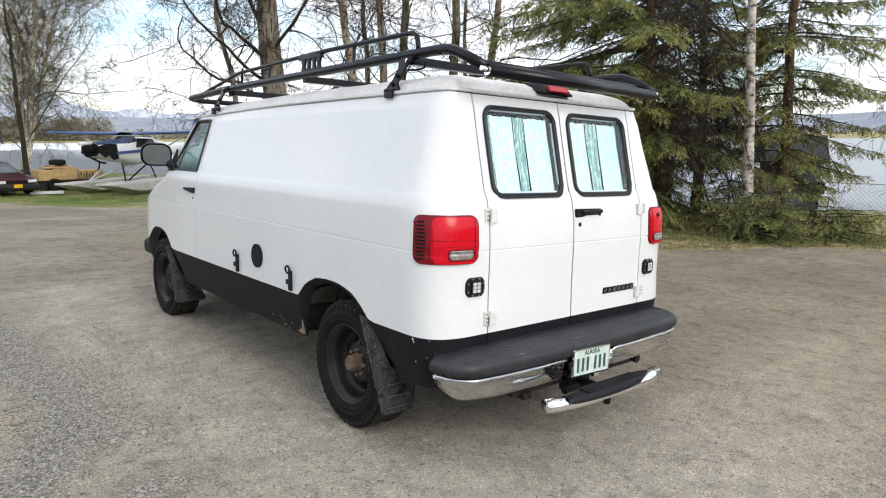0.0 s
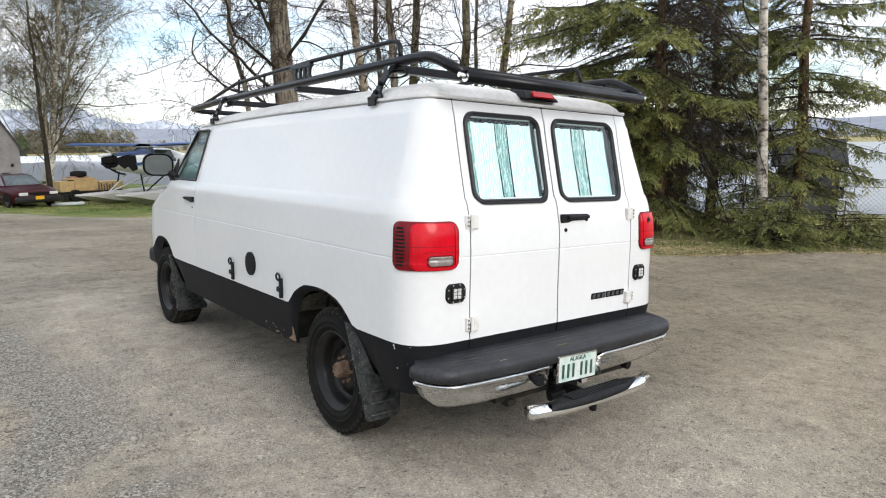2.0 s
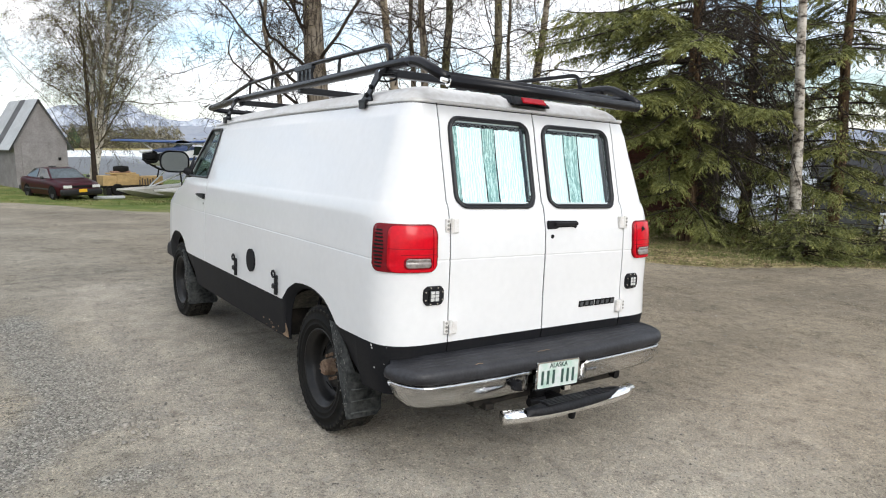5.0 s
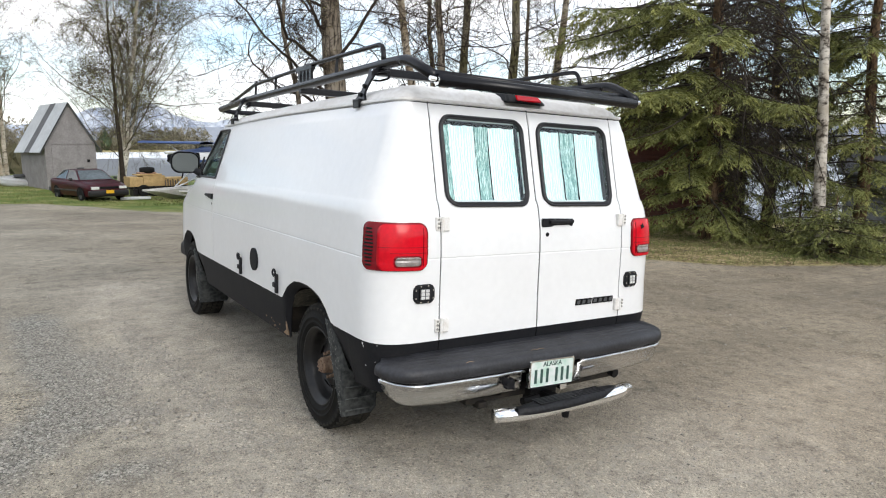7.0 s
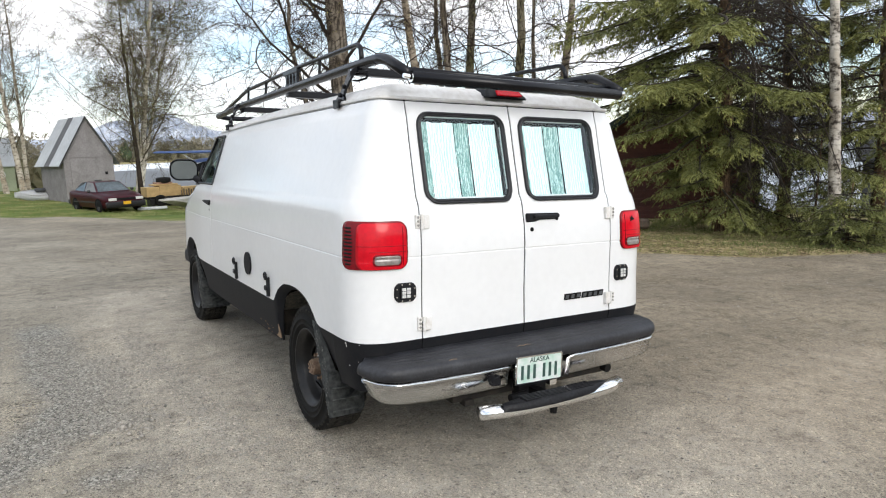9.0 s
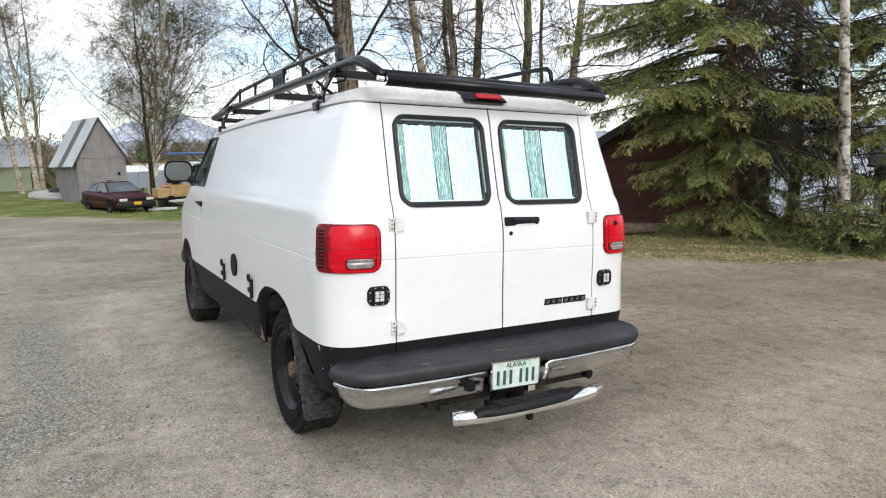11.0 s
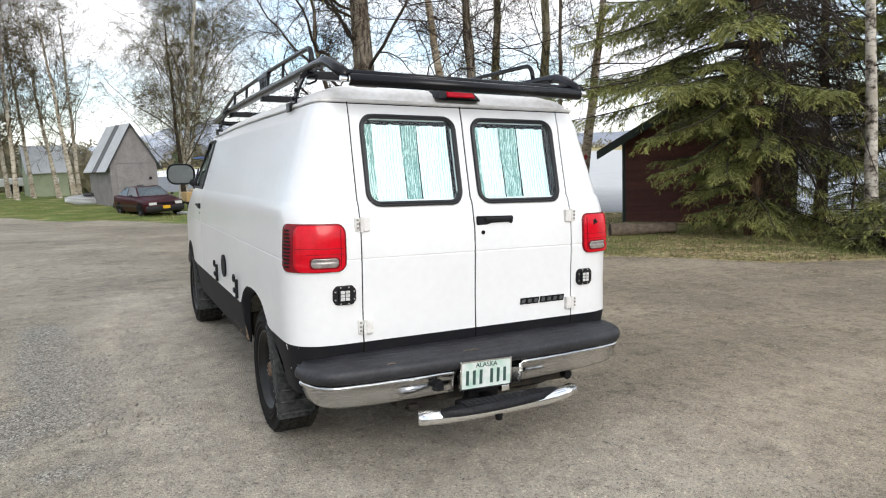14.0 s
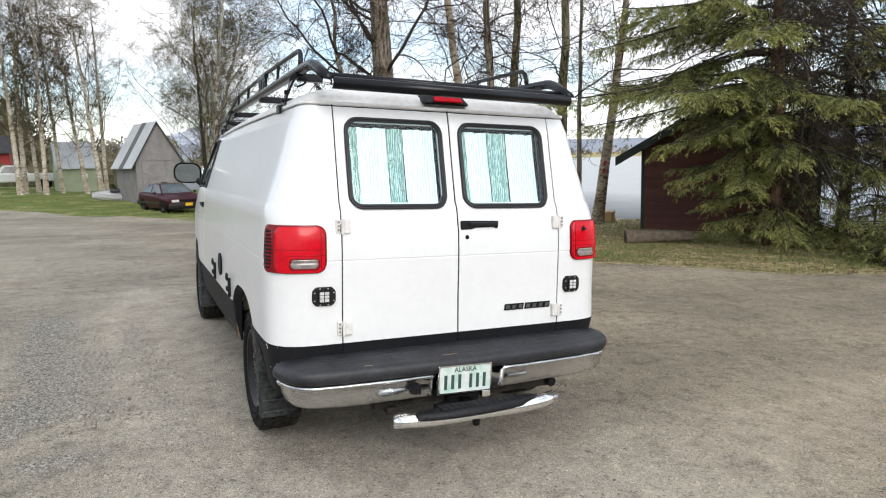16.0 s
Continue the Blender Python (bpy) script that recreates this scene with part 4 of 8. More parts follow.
    plate = part("number_plate", bm, PLATE_WHITE, van, "weathered white and green number plate")
    bm = bmesh.new()
    o, i = round_rect(-0.154, 0.154, -0.076, 0.074, 0.012, 3), round_rect(-0.147, 0.147, -0.069, 0.067, 0.008, 3)
    loft(bm, [[tilt @ Vector((x, y, z)) for x, z in q] for q, y in ((o, 0.004), (o, -0.006), (i, -0.006), (i, -0.002))], True)
    part("plate_frame", bm, CHROME, plate)
    for x in (-0.112, -0.072, -0.032, 0.032, 0.072, 0.112):
        bm = bmesh.new()
        box(bm, x - 0.0085, x + 0.0085, -0.0045, -0.0025, -0.052, 0.024, m=tilt)
        part("plate_bar", bm, PLATE_INK, plate)
    writing("ALASKA", 0.036, tilt @ pose(0, -0.0045, 0.049, 90), PLATE_INK, plate, depth=0.0012)


def hitch_step():
    ob = new("hitch_step")
    ob.matrix_world = van_at @ pose(0, 0, -0.024)
    tagged(ob, "chrome tube hitch step with black tread pad", "step")
    bm = bmesh.new()
    line = bend([(-0.475, -0.268, 0.372), (-0.30, -0.315, 0.372), (0.28, -0.335, 0.378), (0.445, -0.305, 0.385)], 0.12, 8)
    tube(bm, line, 0.042, 20, 0.85)
    part("step_tube", bm, CHROME, ob, smooth=True)
    bm = bmesh.new()
    rows = []
    for k in range(25):
        t = k / 24
        x = -0.375 + 0.70 * t
        w = max(0.02, math.sin(math.pi * t)) ** 0.35
        yc, zc = -0.322 - 0.012 * math.sin(math.pi * t), 0.372 + 0.010 * t
        rows.append([(x, yc + 0.055 * w * math.cos(a), zc + 0.008 + (0.040 if 0.6 < a < 2.6 else 0.030) * min(1.0, 1.5 * max(0.0, math.sin(a))) * (0.75 + 0.25 * w)) for a in (-0.25 + q * (math.pi + 0.5) / 12 for q in range(13))])
    loft(bm, rows)
    bmesh.ops.solidify(bm, geom=bm.faces[:], thickness=0.006)
    bmesh.ops.recalc_face_normals(bm, faces=bm.faces[:])
    pad = part("tread_pad", bm, BUMPER, ob, "black ribbed rubber tread pad", True)
    for k in range(5):
        bm = bmesh.new()
        y = -0.362 + 0.016 * k
        box(bm, -0.25, 0.21, y, y + 0.007, 0.42, 0.4285)
        part("tread_rib", bm, RUBBER, pad)
    bm = bmesh.new()
    box(bm, -0.035, 0.025, -0.30, 0.3, 0.335, 0.385, 0.004)
    box(bm, -0.10, 0.09, -0.11, -0.04, 0.32, 0.40, 0.006)
    cyl(bm, (-0.045, -0.33, 0.345), (-0.045, -0.33, 0.312), 0.022, 0.018, 12)
    part("receiver_bar", bm, STEEL, ob, "black steel receiver bar")
    bm = bmesh.new()
    cyl(bm, (-0.20, -0.16, 0.365), (-0.09, -0.16, 0.37), 0.022, n=12)
    part("hitch_pin", bm, STEEL, ob)
    bm = bmesh.new()
    box(bm, 0.10, 0.15, -0.13, -0.10, 0.375, 0.41, 0.003)
    part("hitch_tag", bm, CHROME, ob, "pale metal hitch tag")


def side_details(van):
    for s in (-1, 1):
        # flush work lamp beside each door
        bm = bmesh.new()
        c = Vector((s * 0.752, rear_y(0.95) + 0.001, 0.947 if s < 0 else 0.924))
        turn = Matrix.Translation(c) @ pose(0, 0, 0, 0, 0, s * 4)
        o = [(x * 0.059, z * 0.048) for x, z in ((-1, -0.55), (-0.7, -1), (0.7, -1), (1, -0.55), (1, 0.55), (0.7, 1), (-0.7, 1), (-1, 0.55))]
        prism(bm, [turn @ Vector((x, -0.012, z)) for x, z in o], turn.to_3x3() @ Vector((0, 0.02, 0)))
        bmesh.ops.bevel(bm, geom=bm.edges[:], offset=0.004, segments=2, affect="EDGES")
        lamp = part("work_lamp", bm, RUBBER, van, "black flush-mounted square work lamp")
        bm = bmesh.new()
        box(bm, -0.034, 0.034, -0.019, -0.01, -0.033, 0.033, 0.004, 1, turn)
        part("lamp_housing", bm, STEEL, lamp)
        bm = bmesh.new()
        box(bm, -0.027, 0.027, -0.021, -0.017, -0.027, 0.027, 0.003, 1, turn)
        part("lamp_lens", bm, LED_DARK, lamp)
        for px in (-0.0125, 0.0125):
            for pz in (-0.0175, 0.0, 0.0175):
                bm = bmesh.new()
                box(bm, px - 0.0105, px + 0.0105, -0.0235, -0.02, pz - 0.0075, pz + 0.0075, 0.002, 1, turn)
                part("led", bm, LED, lamp)
        for sx, sz in ((-0.048, 0.02), (-0.048, -0.02), (0.048, 0.02), (0.048, -0.02), (-0.02, 0.041), (0.02, 0.041), (-0.02, -0.041), (0.02, -0.041)):
            bm = bmesh.new()
            cyl(bm, turn @ Vector((sx, -0.011, sz)), turn @ Vector((sx, -0.0155, sz)), 0.0045, n=8)
            part("bolt", bm, CHROME, lamp)
        for z in (1.295, 0.779):
            bm = bmesh.new()
            x0 = s * 0.652
            y = rear_y(z)
            box(bm, x0 - s * 0.042, x0 - s * 0.006, y - 0.022, y + 0.004, z - 0.036, z + 0.036, 0.005)
            box(bm, x0 + s * 0.008, x0 + s * 0.034, y - 0.014, y + 0.004, z - 0.034, z + 0.034, 0.003)
            cyl(bm, (x0 + s * 0.001, y - 0.017, z - 0.038), (x0 + s * 0.001, y - 0.017, z + 0.038), 0.0085, n=10)
            hinge = part("hinge", bm, WHITE_PLASTIC, van, "white painted door hinge, chipped at its bolts")
            bm = bmesh.new()
            box(bm, x0 + s * 0.0085, x0 + s * 0.0125, y - 0.0155, y - 0.008, z - 0.031, z + 0.012)
            part("hinge_gap", bm, SEAM, hinge)
            for dz in (-0.018, 0.002, 0.022):
                bm = bmesh.new()
                cyl(bm, (x0 + s * 0.022, y - 0.012, z + dz), (x0 + s * 0.022, y - 0.018, z + dz), 0.0065, n=6)
                part("bolt", bm, ZINC, hinge)
    # handle and lock on the right rear door
    bm = bmesh.new()
    y = rear_y(1.288)
    prism(bm, [(0.014, y - 0.012, 1.262), (0.085, y - 0.012, 1.264), (0.10, y - 0.012, 1.272), (0.225, y - 0.012, 1.274), (0.232, y - 0.012, 1.264), (0.246, y - 0.012, 1.268), (0.248, y - 0.012, 1.308), (0.014, y - 0.012, 1.312)], (0, 0.016, 0))
    bmesh.ops.bevel(bm, geom=bm.edges[:], offset=0.004, segments=2, affect="EDGES")
    box(bm, 0.06, 0.238, y - 0.030, y - 0.011, 1.283, 1.304, 0.006)
    part("door_handle", bm, RUBBER, van, "black plastic rear door handle")
    bm = bmesh.new()
    cyl(bm, (0.052, y - 0.004, 1.222), (0.052, y - 0.014, 1.222), 0.0115, n=16)
    part("lock", bm, STEEL, van, "dark round door lock")
    # model badge as plain bars
    for k in range(7):
        bm = bmesh.new()
        w = 0.039
        x = 0.292 + 0.0432 * k + (0.007 if k > 2 else 0)
        y = rear_y(0.815)
        prism(bm, [(x, y - 0.006, 0.797), (x + w, y - 0.006, 0.797), (x + w + 0.006, y - 0.006, 0.832), (x + 0.006, y - 0.006, 0.832)], (0, 0.008, 0))
        b = part("badge_bar", bm, STEEL, van, "dark chrome badge bar")
        bm = bmesh.new()
        prism(bm, [(x + 0.008, y - 0.0075, 0.804), (x + w - 0.007, y - 0.0075, 0.804), (x + w - 0.002, y - 0.0075, 0.825), (x + 0.013, y - 0.0075, 0.825)], (0, 0.002, 0))
        part("badge_face", bm, BADGE, b)
    # third brake light on the roof's rear edge
    bm = bmesh.new()
    prism(bm, [(-0.15, 0.14, 1.942), (0.14, 0.14, 1.942), (0.11, 0.205, 2.005), (-0.12, 0.205, 2.005)], (0, 0.16, 0.012))
    bmesh.ops.bevel(bm, geom=bm.edges[:], offset=0.012, segments=3, affect="EDGES")
    bl = part("brake_light", bm, RUBBER, van, "black housed high brake light")
    bm = bmesh.new()
    prism(bm, [(-0.088, 0.145, 1.955), (0.088, 0.145, 1.955), (0.08, 0.178, 1.992), (-0.08, 0.178, 1.992)], (0, -0.012, 0.004))
    bmesh.ops.bevel(bm, geom=bm.edges[:], offset=0.004, segments=2, affect="EDGES")
    part("lens", bm, RED_LENS, bl, "red brake lens")
    # fuel filler disc and two rubber latches on the left side
    bm = bmesh.new()
    x = -half_width(0.856)
    cyl(bm, (x - 0.012, 1.915, 0.874), (x + 0.02, 1.915, 0.874), 0.082, n=32)
    part("filler_cover", bm, BLACK_PAINT, van, "round black fuel filler cover", False)
    for y in (2.25, 1.418):
        bm = bmesh.new()
        x = -half_width(0.78)
        box(bm, x - 0.018, x + 0.004, y - 0.016, y + 0.016, 0.712, 0.842, 0.006)
        box(bm, x - 0.03, x - 0.012, y - 0.026, y + 0.026, 0.754, 0.787, 0.006)
        latch = part("rubber_latch", bm, RUBBER, van, "black rubber draw latch with a ring pull")
        bm = bmesh.new()
        ring = [(x - 0.022, y + 0.012 + 0.026 * math.cos(a), 0.85 + 0.022 * math.sin(a)) for a in (k * math.tau / 14 for k in range(15))]
        tube(bm, ring, 0.007, 6)
        part("ring_pull", bm, RUBBER, latch)
    # paint chips on the black corner
    rng = random.Random(5)
    for a, z, r in ((1.25, 0.685, 0.008), (1.235, 0.672, 0.005), (1.2, 0.57, 0.004), (0.97, 0.60, 0.002), (0.92, 0.69, 0.002)):
        bm = bmesh.new()
        pts = [corner(z + r * rng.uniform(0.5, 1.3) * math.sin(t), a + r / 0.28 * rng.uniform(0.4, 1.0) * math.cos(t), 0.001) for t in (k * math.tau / 9 for k in range(9))]
        prism(bm, [(-p[0], p[1], p[2]) for p in pts], (0.002, 0.002, 0))
        part("paint_chip", bm, WHITE, van, "pale paint chip")
    bm = bmesh.new()
    o = [(1.312, 0.445), (1.35, 0.44), (1.41, 0.447), (1.375, 0.462), (1.34, 0.48), (1.328, 0.51), (1.318, 0.54), (1.312, 0.50)]
    prism(bm, [(-half_width(z) - 0.004, y, z) for y, z in o], (0.006, 0, 0))
    part("mud_splash", bm, TAN_MUD, van, "tan dried mud splash")
    for k in range(16):
        y, z = rng.uniform(1.36, 1.75), rng.uniform(0.44, 0.50)
        r = rng.uniform(0.002, 0.007)
        bm = bmesh.new()
        prism(bm, [(-half_width(z) - 0.003, y + r * 1.6 * rng.uniform(0.5, 1.2) * math.cos(t), z + r * rng.uniform(0.4, 1) * math.sin(t)) for t in (i * math.tau / 7 for i in range(7))], (0.005, 0, 0))
        part("mud_fleck", bm, TAN_MUD, van)
    # dark bar drawn as the shadow line under the rain gutter
    bm = bmesh.new()
    half = [Vector((x, y, LEVELS[-1][0] - 0.019 - gutter_drop(y))) for x, y in outline(LEVELS[-1]) if y < 3.6]
    tube(bm, [Vector((-p.x, p.y, p.z)) for p in half[:0:-1]] + half, 0.007, 5)
    part("gutter_shadow_line", bm, SEAM, van)
    for s in (-1, 1):
        # door handle, mirror
        bm = bmesh.new()
        x = s * half_width(1.255)
        prism(bm, [(x - 0.018, 3.135, 1.236), (x - 0.018, 3.17, 1.234), (x - 0.018, 3.385, 1.258), (x - 0.018, 3.385, 1.274), (x - 0.018, 3.135, 1.282)], (0.036, 0, 0))
        bmesh.ops.bevel(bm, geom=bm.edges[:], offset=0.006, segments=2, affect="EDGES")
        part("door_handle", bm, RUBBER, van, "black plastic door handle")
        bm = bmesh.new()
        cyl(bm, (x - 0.006, 3.17, 1.195), (x + 0.006, 3.17, 1.195), 0.010, n=10)
        part("door_lock", bm, STEEL, van)
        bm = bmesh.new()
        o = round_rect(-0.132, 0.128, -0.103, 0.101, 0.08, 5)
        hm = pose(s * 1.08, 3.87, 1.542, 4, 0, s * 10)
        rows = []
        for sc, d in ((0.96, -0.006), (1.0, 0.0), (1.0, 0.035), (0.93, 0.085), (0.7, 0.125), (0.3, 0.14), (0.02, 0.142)):
            rows.append([hm @ Vector((px * sc * s, d, pz * sc)) for px, pz in o])
        loft(bm, rows, True)
        arm = [hm @ Vector((-s * 0.08, 0.05, -0.06)), Vector((s * 0.97, 3.85, 1.455)), Vector((s * 0.94, 3.80, 1.44))]
        tube(bm, arm, 0.03, 8, 1.2)
        prism(bm, [(s * 0.957, 3.70, 1.40), (s * 0.957, 3.93, 1.40), (s * 0.915, 3.78, 1.60)], (s * 0.012, 0, 0))
        bmesh.ops.recalc_face_normals(bm, faces=bm.faces[:])
        mir = part("wing_mirror", bm, RUBBER, van, "black wing mirror on a triangular base", True)
        bm = bmesh.new()
        prism(bm, [hm @ Vector((px * 0.88 * s, -0.007, pz * 0.86)) for px, pz in o], hm.to_3x3() @ Vector((0, 0.004, 0)))
        part("mirror_glass", bm, MIRROR, mir)
        # frame round the door window, black
        bm = bmesh.new()
        pts = []
        for y, z in ((3.165, 1.42), (3.165, 1.84), (3.46, 1.84), (3.78, 1.42)):
            pts.append((s * (half_width(z) + 0.004 - 0.05 * float(smooth(3.4, 4.8, y))), y, z))
        tube(bm, bend(pts + [pts[0]], 0.03, 3), 0.011, 6)
        part("window_seal", bm, GASKET, van)
    # front: bumper end, side marker
    bm = bmesh.new()
    box(bm, -0.84, 0.84, 4.76, 4.98, 0.46, 0.64, 0.05, 3)
    part("front_bumper", bm, CHROME, van, "chrome front bumper with black ends", True)
    for s in (-1, 1):
        bm = bmesh.new()
        box(bm, s * 0.84, s * 0.945, 4.56, 4.86, 0.525, 0.68, 0.045, 3)
        part("bumper_end", bm, RUBBER, van)
        bm = bmesh.new()
        box(bm, s * 0.80, s * 0.90, 4.70, 4.80, 0.86, 1.02, 0.012)
        part("side_marker", bm, AMBER, van, "amber front marker lamp")


AMBER = paint("amber_lens", (0.75, 0.22, 0.05), 0.2, scale=20, vary=0.1, coat=0.8)


def underside(van):
    bm = bmesh.new()
    box(bm, -0.66, 0.66, 0.12, 4.5, 0.47, 0.86, 0.02)
    box(bm, -0.93, 0.93, 1.36, 3.48, 0.44, 0.9, 0.02)
    box(bm, -0.93, 0.93, 0.10, 0.24, 0.46, 0.8, 0.02)
    part("floor_pan", bm, UNDER, van)
    for s in (-1, 1):
        bm = bmesh.new()
        rows = []
        for k in range(13):
            a = 0.35 + (math.pi - 0.7) * k / 12
            y, z = AXLE_R + 0.515 * math.cos(a), 0.42 + 0.405 * math.sin(a) ** 0.6
            rows.append([(s * 0.62, y, z), (s * 0.965, y, z)])
        loft(bm, rows)
        bmesh.ops.solidify(bm, geom=bm.faces[:], thickness=0.01)
        part("wheel_well", bm, MUD, van, "muddy wheel well liner")
        bm = bmesh.new()
        rows = []
        for k in range(13):
            a = math.pi * k / 12
            rows.append([(s * w, AXLE_F + 0.515 * math.cos(a), 0.42 + 0.405 * math.sin(a) ** 0.6) for w in (0.62, 0.93)])
        loft(bm, rows)
        bmesh.ops.solidify(bm, geom=bm.faces[:], thickness=0.01)
        part("wheel_well", bm, MUD, van, "muddy wheel well liner")
    for s in (-1, 1):
        bm = bmesh.new()
        box(bm, s * 0.70, s * 0.78, 0.92, 1.06, 0.735, 0.765, 0.006, 1)
        tube(bm, [(s * 0.74, 0.98, 0.75), (s * 0.73, 0.95, 0.66), (s * 0.69, 0.85, 0.45)], 0.022, 8)
        part("shock_absorber", bm, PALE_MUD, van, "mud-caked shock absorber")
        bm = bmesh.new()
        tube(bm, [(s * 0.80, 1.10, 0.80), (s * 0.80, 1.20, 0.72), (s * 0.80, 1.24, 0.60), (s * 0.80, 1.26, 0.48)], 0.012, 6)
        part("brake_hose", bm, RUBBER, van)
    bm = bmesh.new()
    cyl(bm, (-0.75, AXLE_R, HUB_Z), (0.75, AXLE_R, HUB_Z), 0.05, n=14)
    bmesh.ops.create_uvsphere(bm, u_segments=16, v_segments=10, radius=0.15, matrix=pose(0.05, AXLE_R, HUB_Z))
    part("rear_axle", bm, UNDER, van, smooth=True)
    for s in (-1, 1):
        bm = bmesh.new()
        tube(bm, [(s * 0.55, 0.2, 0.46), (s * 0.55, 0.5, 0.36), (s * 0.55, 0.79, 0.33), (s * 0.55, 1.1, 0.36), (s * 0.55, 1.4, 0.46)], 0.03, 6)
        part("leaf_spring", bm, UNDER, van)
    bm = bmesh.new()
    tube(bm, [(0.55, 2.5, 0.36), (0.58, 1.5, 0.36), (0.52, 0.7, 0.50), (0.56, 0.2, 0.40), (0.58, -0.10, 0.365)], 0.028, 10)
    part("exhaust_pipe", bm, STEEL, van, "sooty exhaust tailpipe")
    bm = bmesh.new()
    box(bm, -0.50, 0.60, -0.06, 0.05, 0.335, 0.41, 0.006)
    box(bm, -0.44, -0.38, -0.09, -0.03, 0.315, 0.35, 0.006)
    box(bm, -0.36, -0.26, -0.06, 0.03, 0.35, 0.385, 0.006)
    part("hitch_frame", bm, UNDER, van)
    # cab
    bm = bmesh.new()
    box(bm, -0.86, 0.86, 2.92, 2.95, 0.88, 1.38)
    box(bm, -0.76, 0.76, 2.92, 2.95, 1.38, 1.86)
    part("bulkhead", bm, CABIN_CLOTH, van)
    for s in (-1, 1):
        bm = bmesh.new()
        box(bm, s * 0.5 - 0.25, s * 0.5 + 0.25, 3.05, 3.55, 0.86, 1.08, 0.06, 3)
        box(bm, s * 0.5 - 0.24, s * 0.5 + 0.24, 2.97, 3.12, 1.05, 1.5, 0.05, 3)
        box(bm, s * 0.5 - 0.13, s * 0.5 + 0.13, 3.0, 3.1, 1.52, 1.70, 0.04, 3)
        part("cab_seat", bm, CABIN_CLOTH, van, smooth=True)
    bm = bmesh.new()
    box(bm, -0.85, 0.85, 3.75, 4.1, 0.9, 1.36, 0.05, 3)
    part("dashboard", bm, CABIN_CLOTH, van)
    bm = bmesh.new()
    m = pose(-0.5, 3.68, 1.32, 60, 0, 0)
    tube(bm, [m @ Vector((0.19 * math.cos(a), 0.19 * math.sin(a), 0)) for a in (k * math.tau / 24 for k in range(25))], 0.014, 8)
    for a in (0.3, math.pi - 0.3, -math.pi / 2):
        tube(bm, [m @ Vector((0, 0, -0.03)), m @ Vector((0.19 * math.cos(a), 0.19 * math.sin(a), 0))], 0.014, 6)
    part("steering_wheel", bm, RUBBER, van)


def roof_rack():
    rack = new("roof_rack")
    rack.matrix_world = van_at
    tagged(rack, "black tubular steel ladder rack on the van's roof", "roof rack")
    for s in (-1, 1):
        bm = bmesh.new()
        tube(bm, bend([(s * 0.712, 0.005, 2.012), (s * 0.735, 0.22, 2.118), (s * 0.735, 0.36, 2.122), (s * 0.728, 3.2, 2.095), (s * 0.70, 4.02, 2.072)], 0.10, 6), 0.028, 12)
        part("side_tube", bm, RACK, rack, smooth=True)
        bm = bmesh.new()
        tube(bm, bend([(s * 0.735, 0.50, 2.12), (s * 0.728, 0.52, 2.235), (s * 0.722, 1.5, 2.24), (s * 0.718, 2.86, 2.212), (s * 0.71, 3.78, 2.085)], 0.07, 6), 0.014, 8)
        part("upper_rail", bm, RACK, rack, smooth=True)
        for y in (1.15, 2.3, 2.8):
            bm = bmesh.new()
            cyl(bm, (s * 0.732, y, 2.10), (s * 0.722, y, 2.236), 0.010, n=8)
            part("rail_post", bm, RACK, rack)
        for y in (0.625, 3.13):
            # tapering bracket, waisted above the clamp, with a jaw under the gutter
            bm = bmesh.new()
            side = [(-0.115, 2.115), (0.0, 2.115), (-0.005, 2.075), (0.012, 2.02), (0.026, 1.985), (0.05, 1.962), (0.07, 1.935), (0.066, 1.926), (-0.05, 1.926), (-0.053, 1.937), (-0.025, 1.965), (-0.028, 1.99), (-0.05, 2.03)]
            prism(bm, [(s * (0.742 + 0.06 * (2.115 - z) / 0.19), y + dy, z) for dy, z in side], (s * 0.014, 0, 0))
            prism(bm, [(s * 0.75, y - 0.115, 2.115), (s * 0.79, y - 0.1, 2.085), (s * 0.79, y - 0.09, 2.085), (s * 0.75, y - 0.1, 2.115)], (0, 0.012, -0.03))
            foot = part("mounting_foot", bm, RACK, rack, "black steel gutter clamp foot")
            bm = bmesh.new()
            box(bm, s * 0.785, s * 0.838, y - 0.03, y + 0.048, 1.918, 1.938, 0.004)
            box(bm, s * 0.822, s * 0.838, y - 0.026, y + 0.044, 1.888, 1.934, 0.004)
            part("gutter_jaw", bm, RACK, foot)
            bm = bmesh.new()
            box(bm, s * 0.69, s * 0.75, y - 0.12, y - 0.01, 2.078, 2.094, 0.004)
            tube(bm, bend([(s * 0.74, y - 0.02, 2.045), (s * 0.74, y - 0.10, 2.035), (s * 0.72, y - 0.165, 2.045), (s * 0.72, y - 0.165, 2.08)], 0.015, 3), 0.006, 6)
            part("clamp_strap", bm, RACK, foot)
            for dy, z in ((-0.075, 2.085), (-0.012, 2.01), (0.012, 1.965)):
                bm = bmesh.new()
                x = 0.742 + 0.06 * (2.115 - z) / 0.19
                cyl(bm, (s * (x + 0.01), y + dy, z), (s * (x + 0.026), y + dy, z), 0.012, n=8)
                part("bolt", bm, CHROME if z > 2.05 else STEEL, foot)
    bm = bmesh.new()
    tube(bm, [(-0.70, 0.0, 1.998), (0.70, 0.0, 1.993)], 0.030, 18)
    part("rear_roller", bm, RACK, rack, "black rear loading roller", True)
    for s in (-1, 1):
        bm = bmesh.new()
        cyl(bm, (s * 0.695, 0, 1.996), (s * 0.706, 0, 1.996), 0.024, n=18)
        cyl(bm, (s * 0.712, 0, 2.0), (s * 0.744, 0, 2.003), 0.012, n=10)
        part("roller_cap", bm, CHROME, rack, "pale roller end cap")
    bm = bmesh.new()
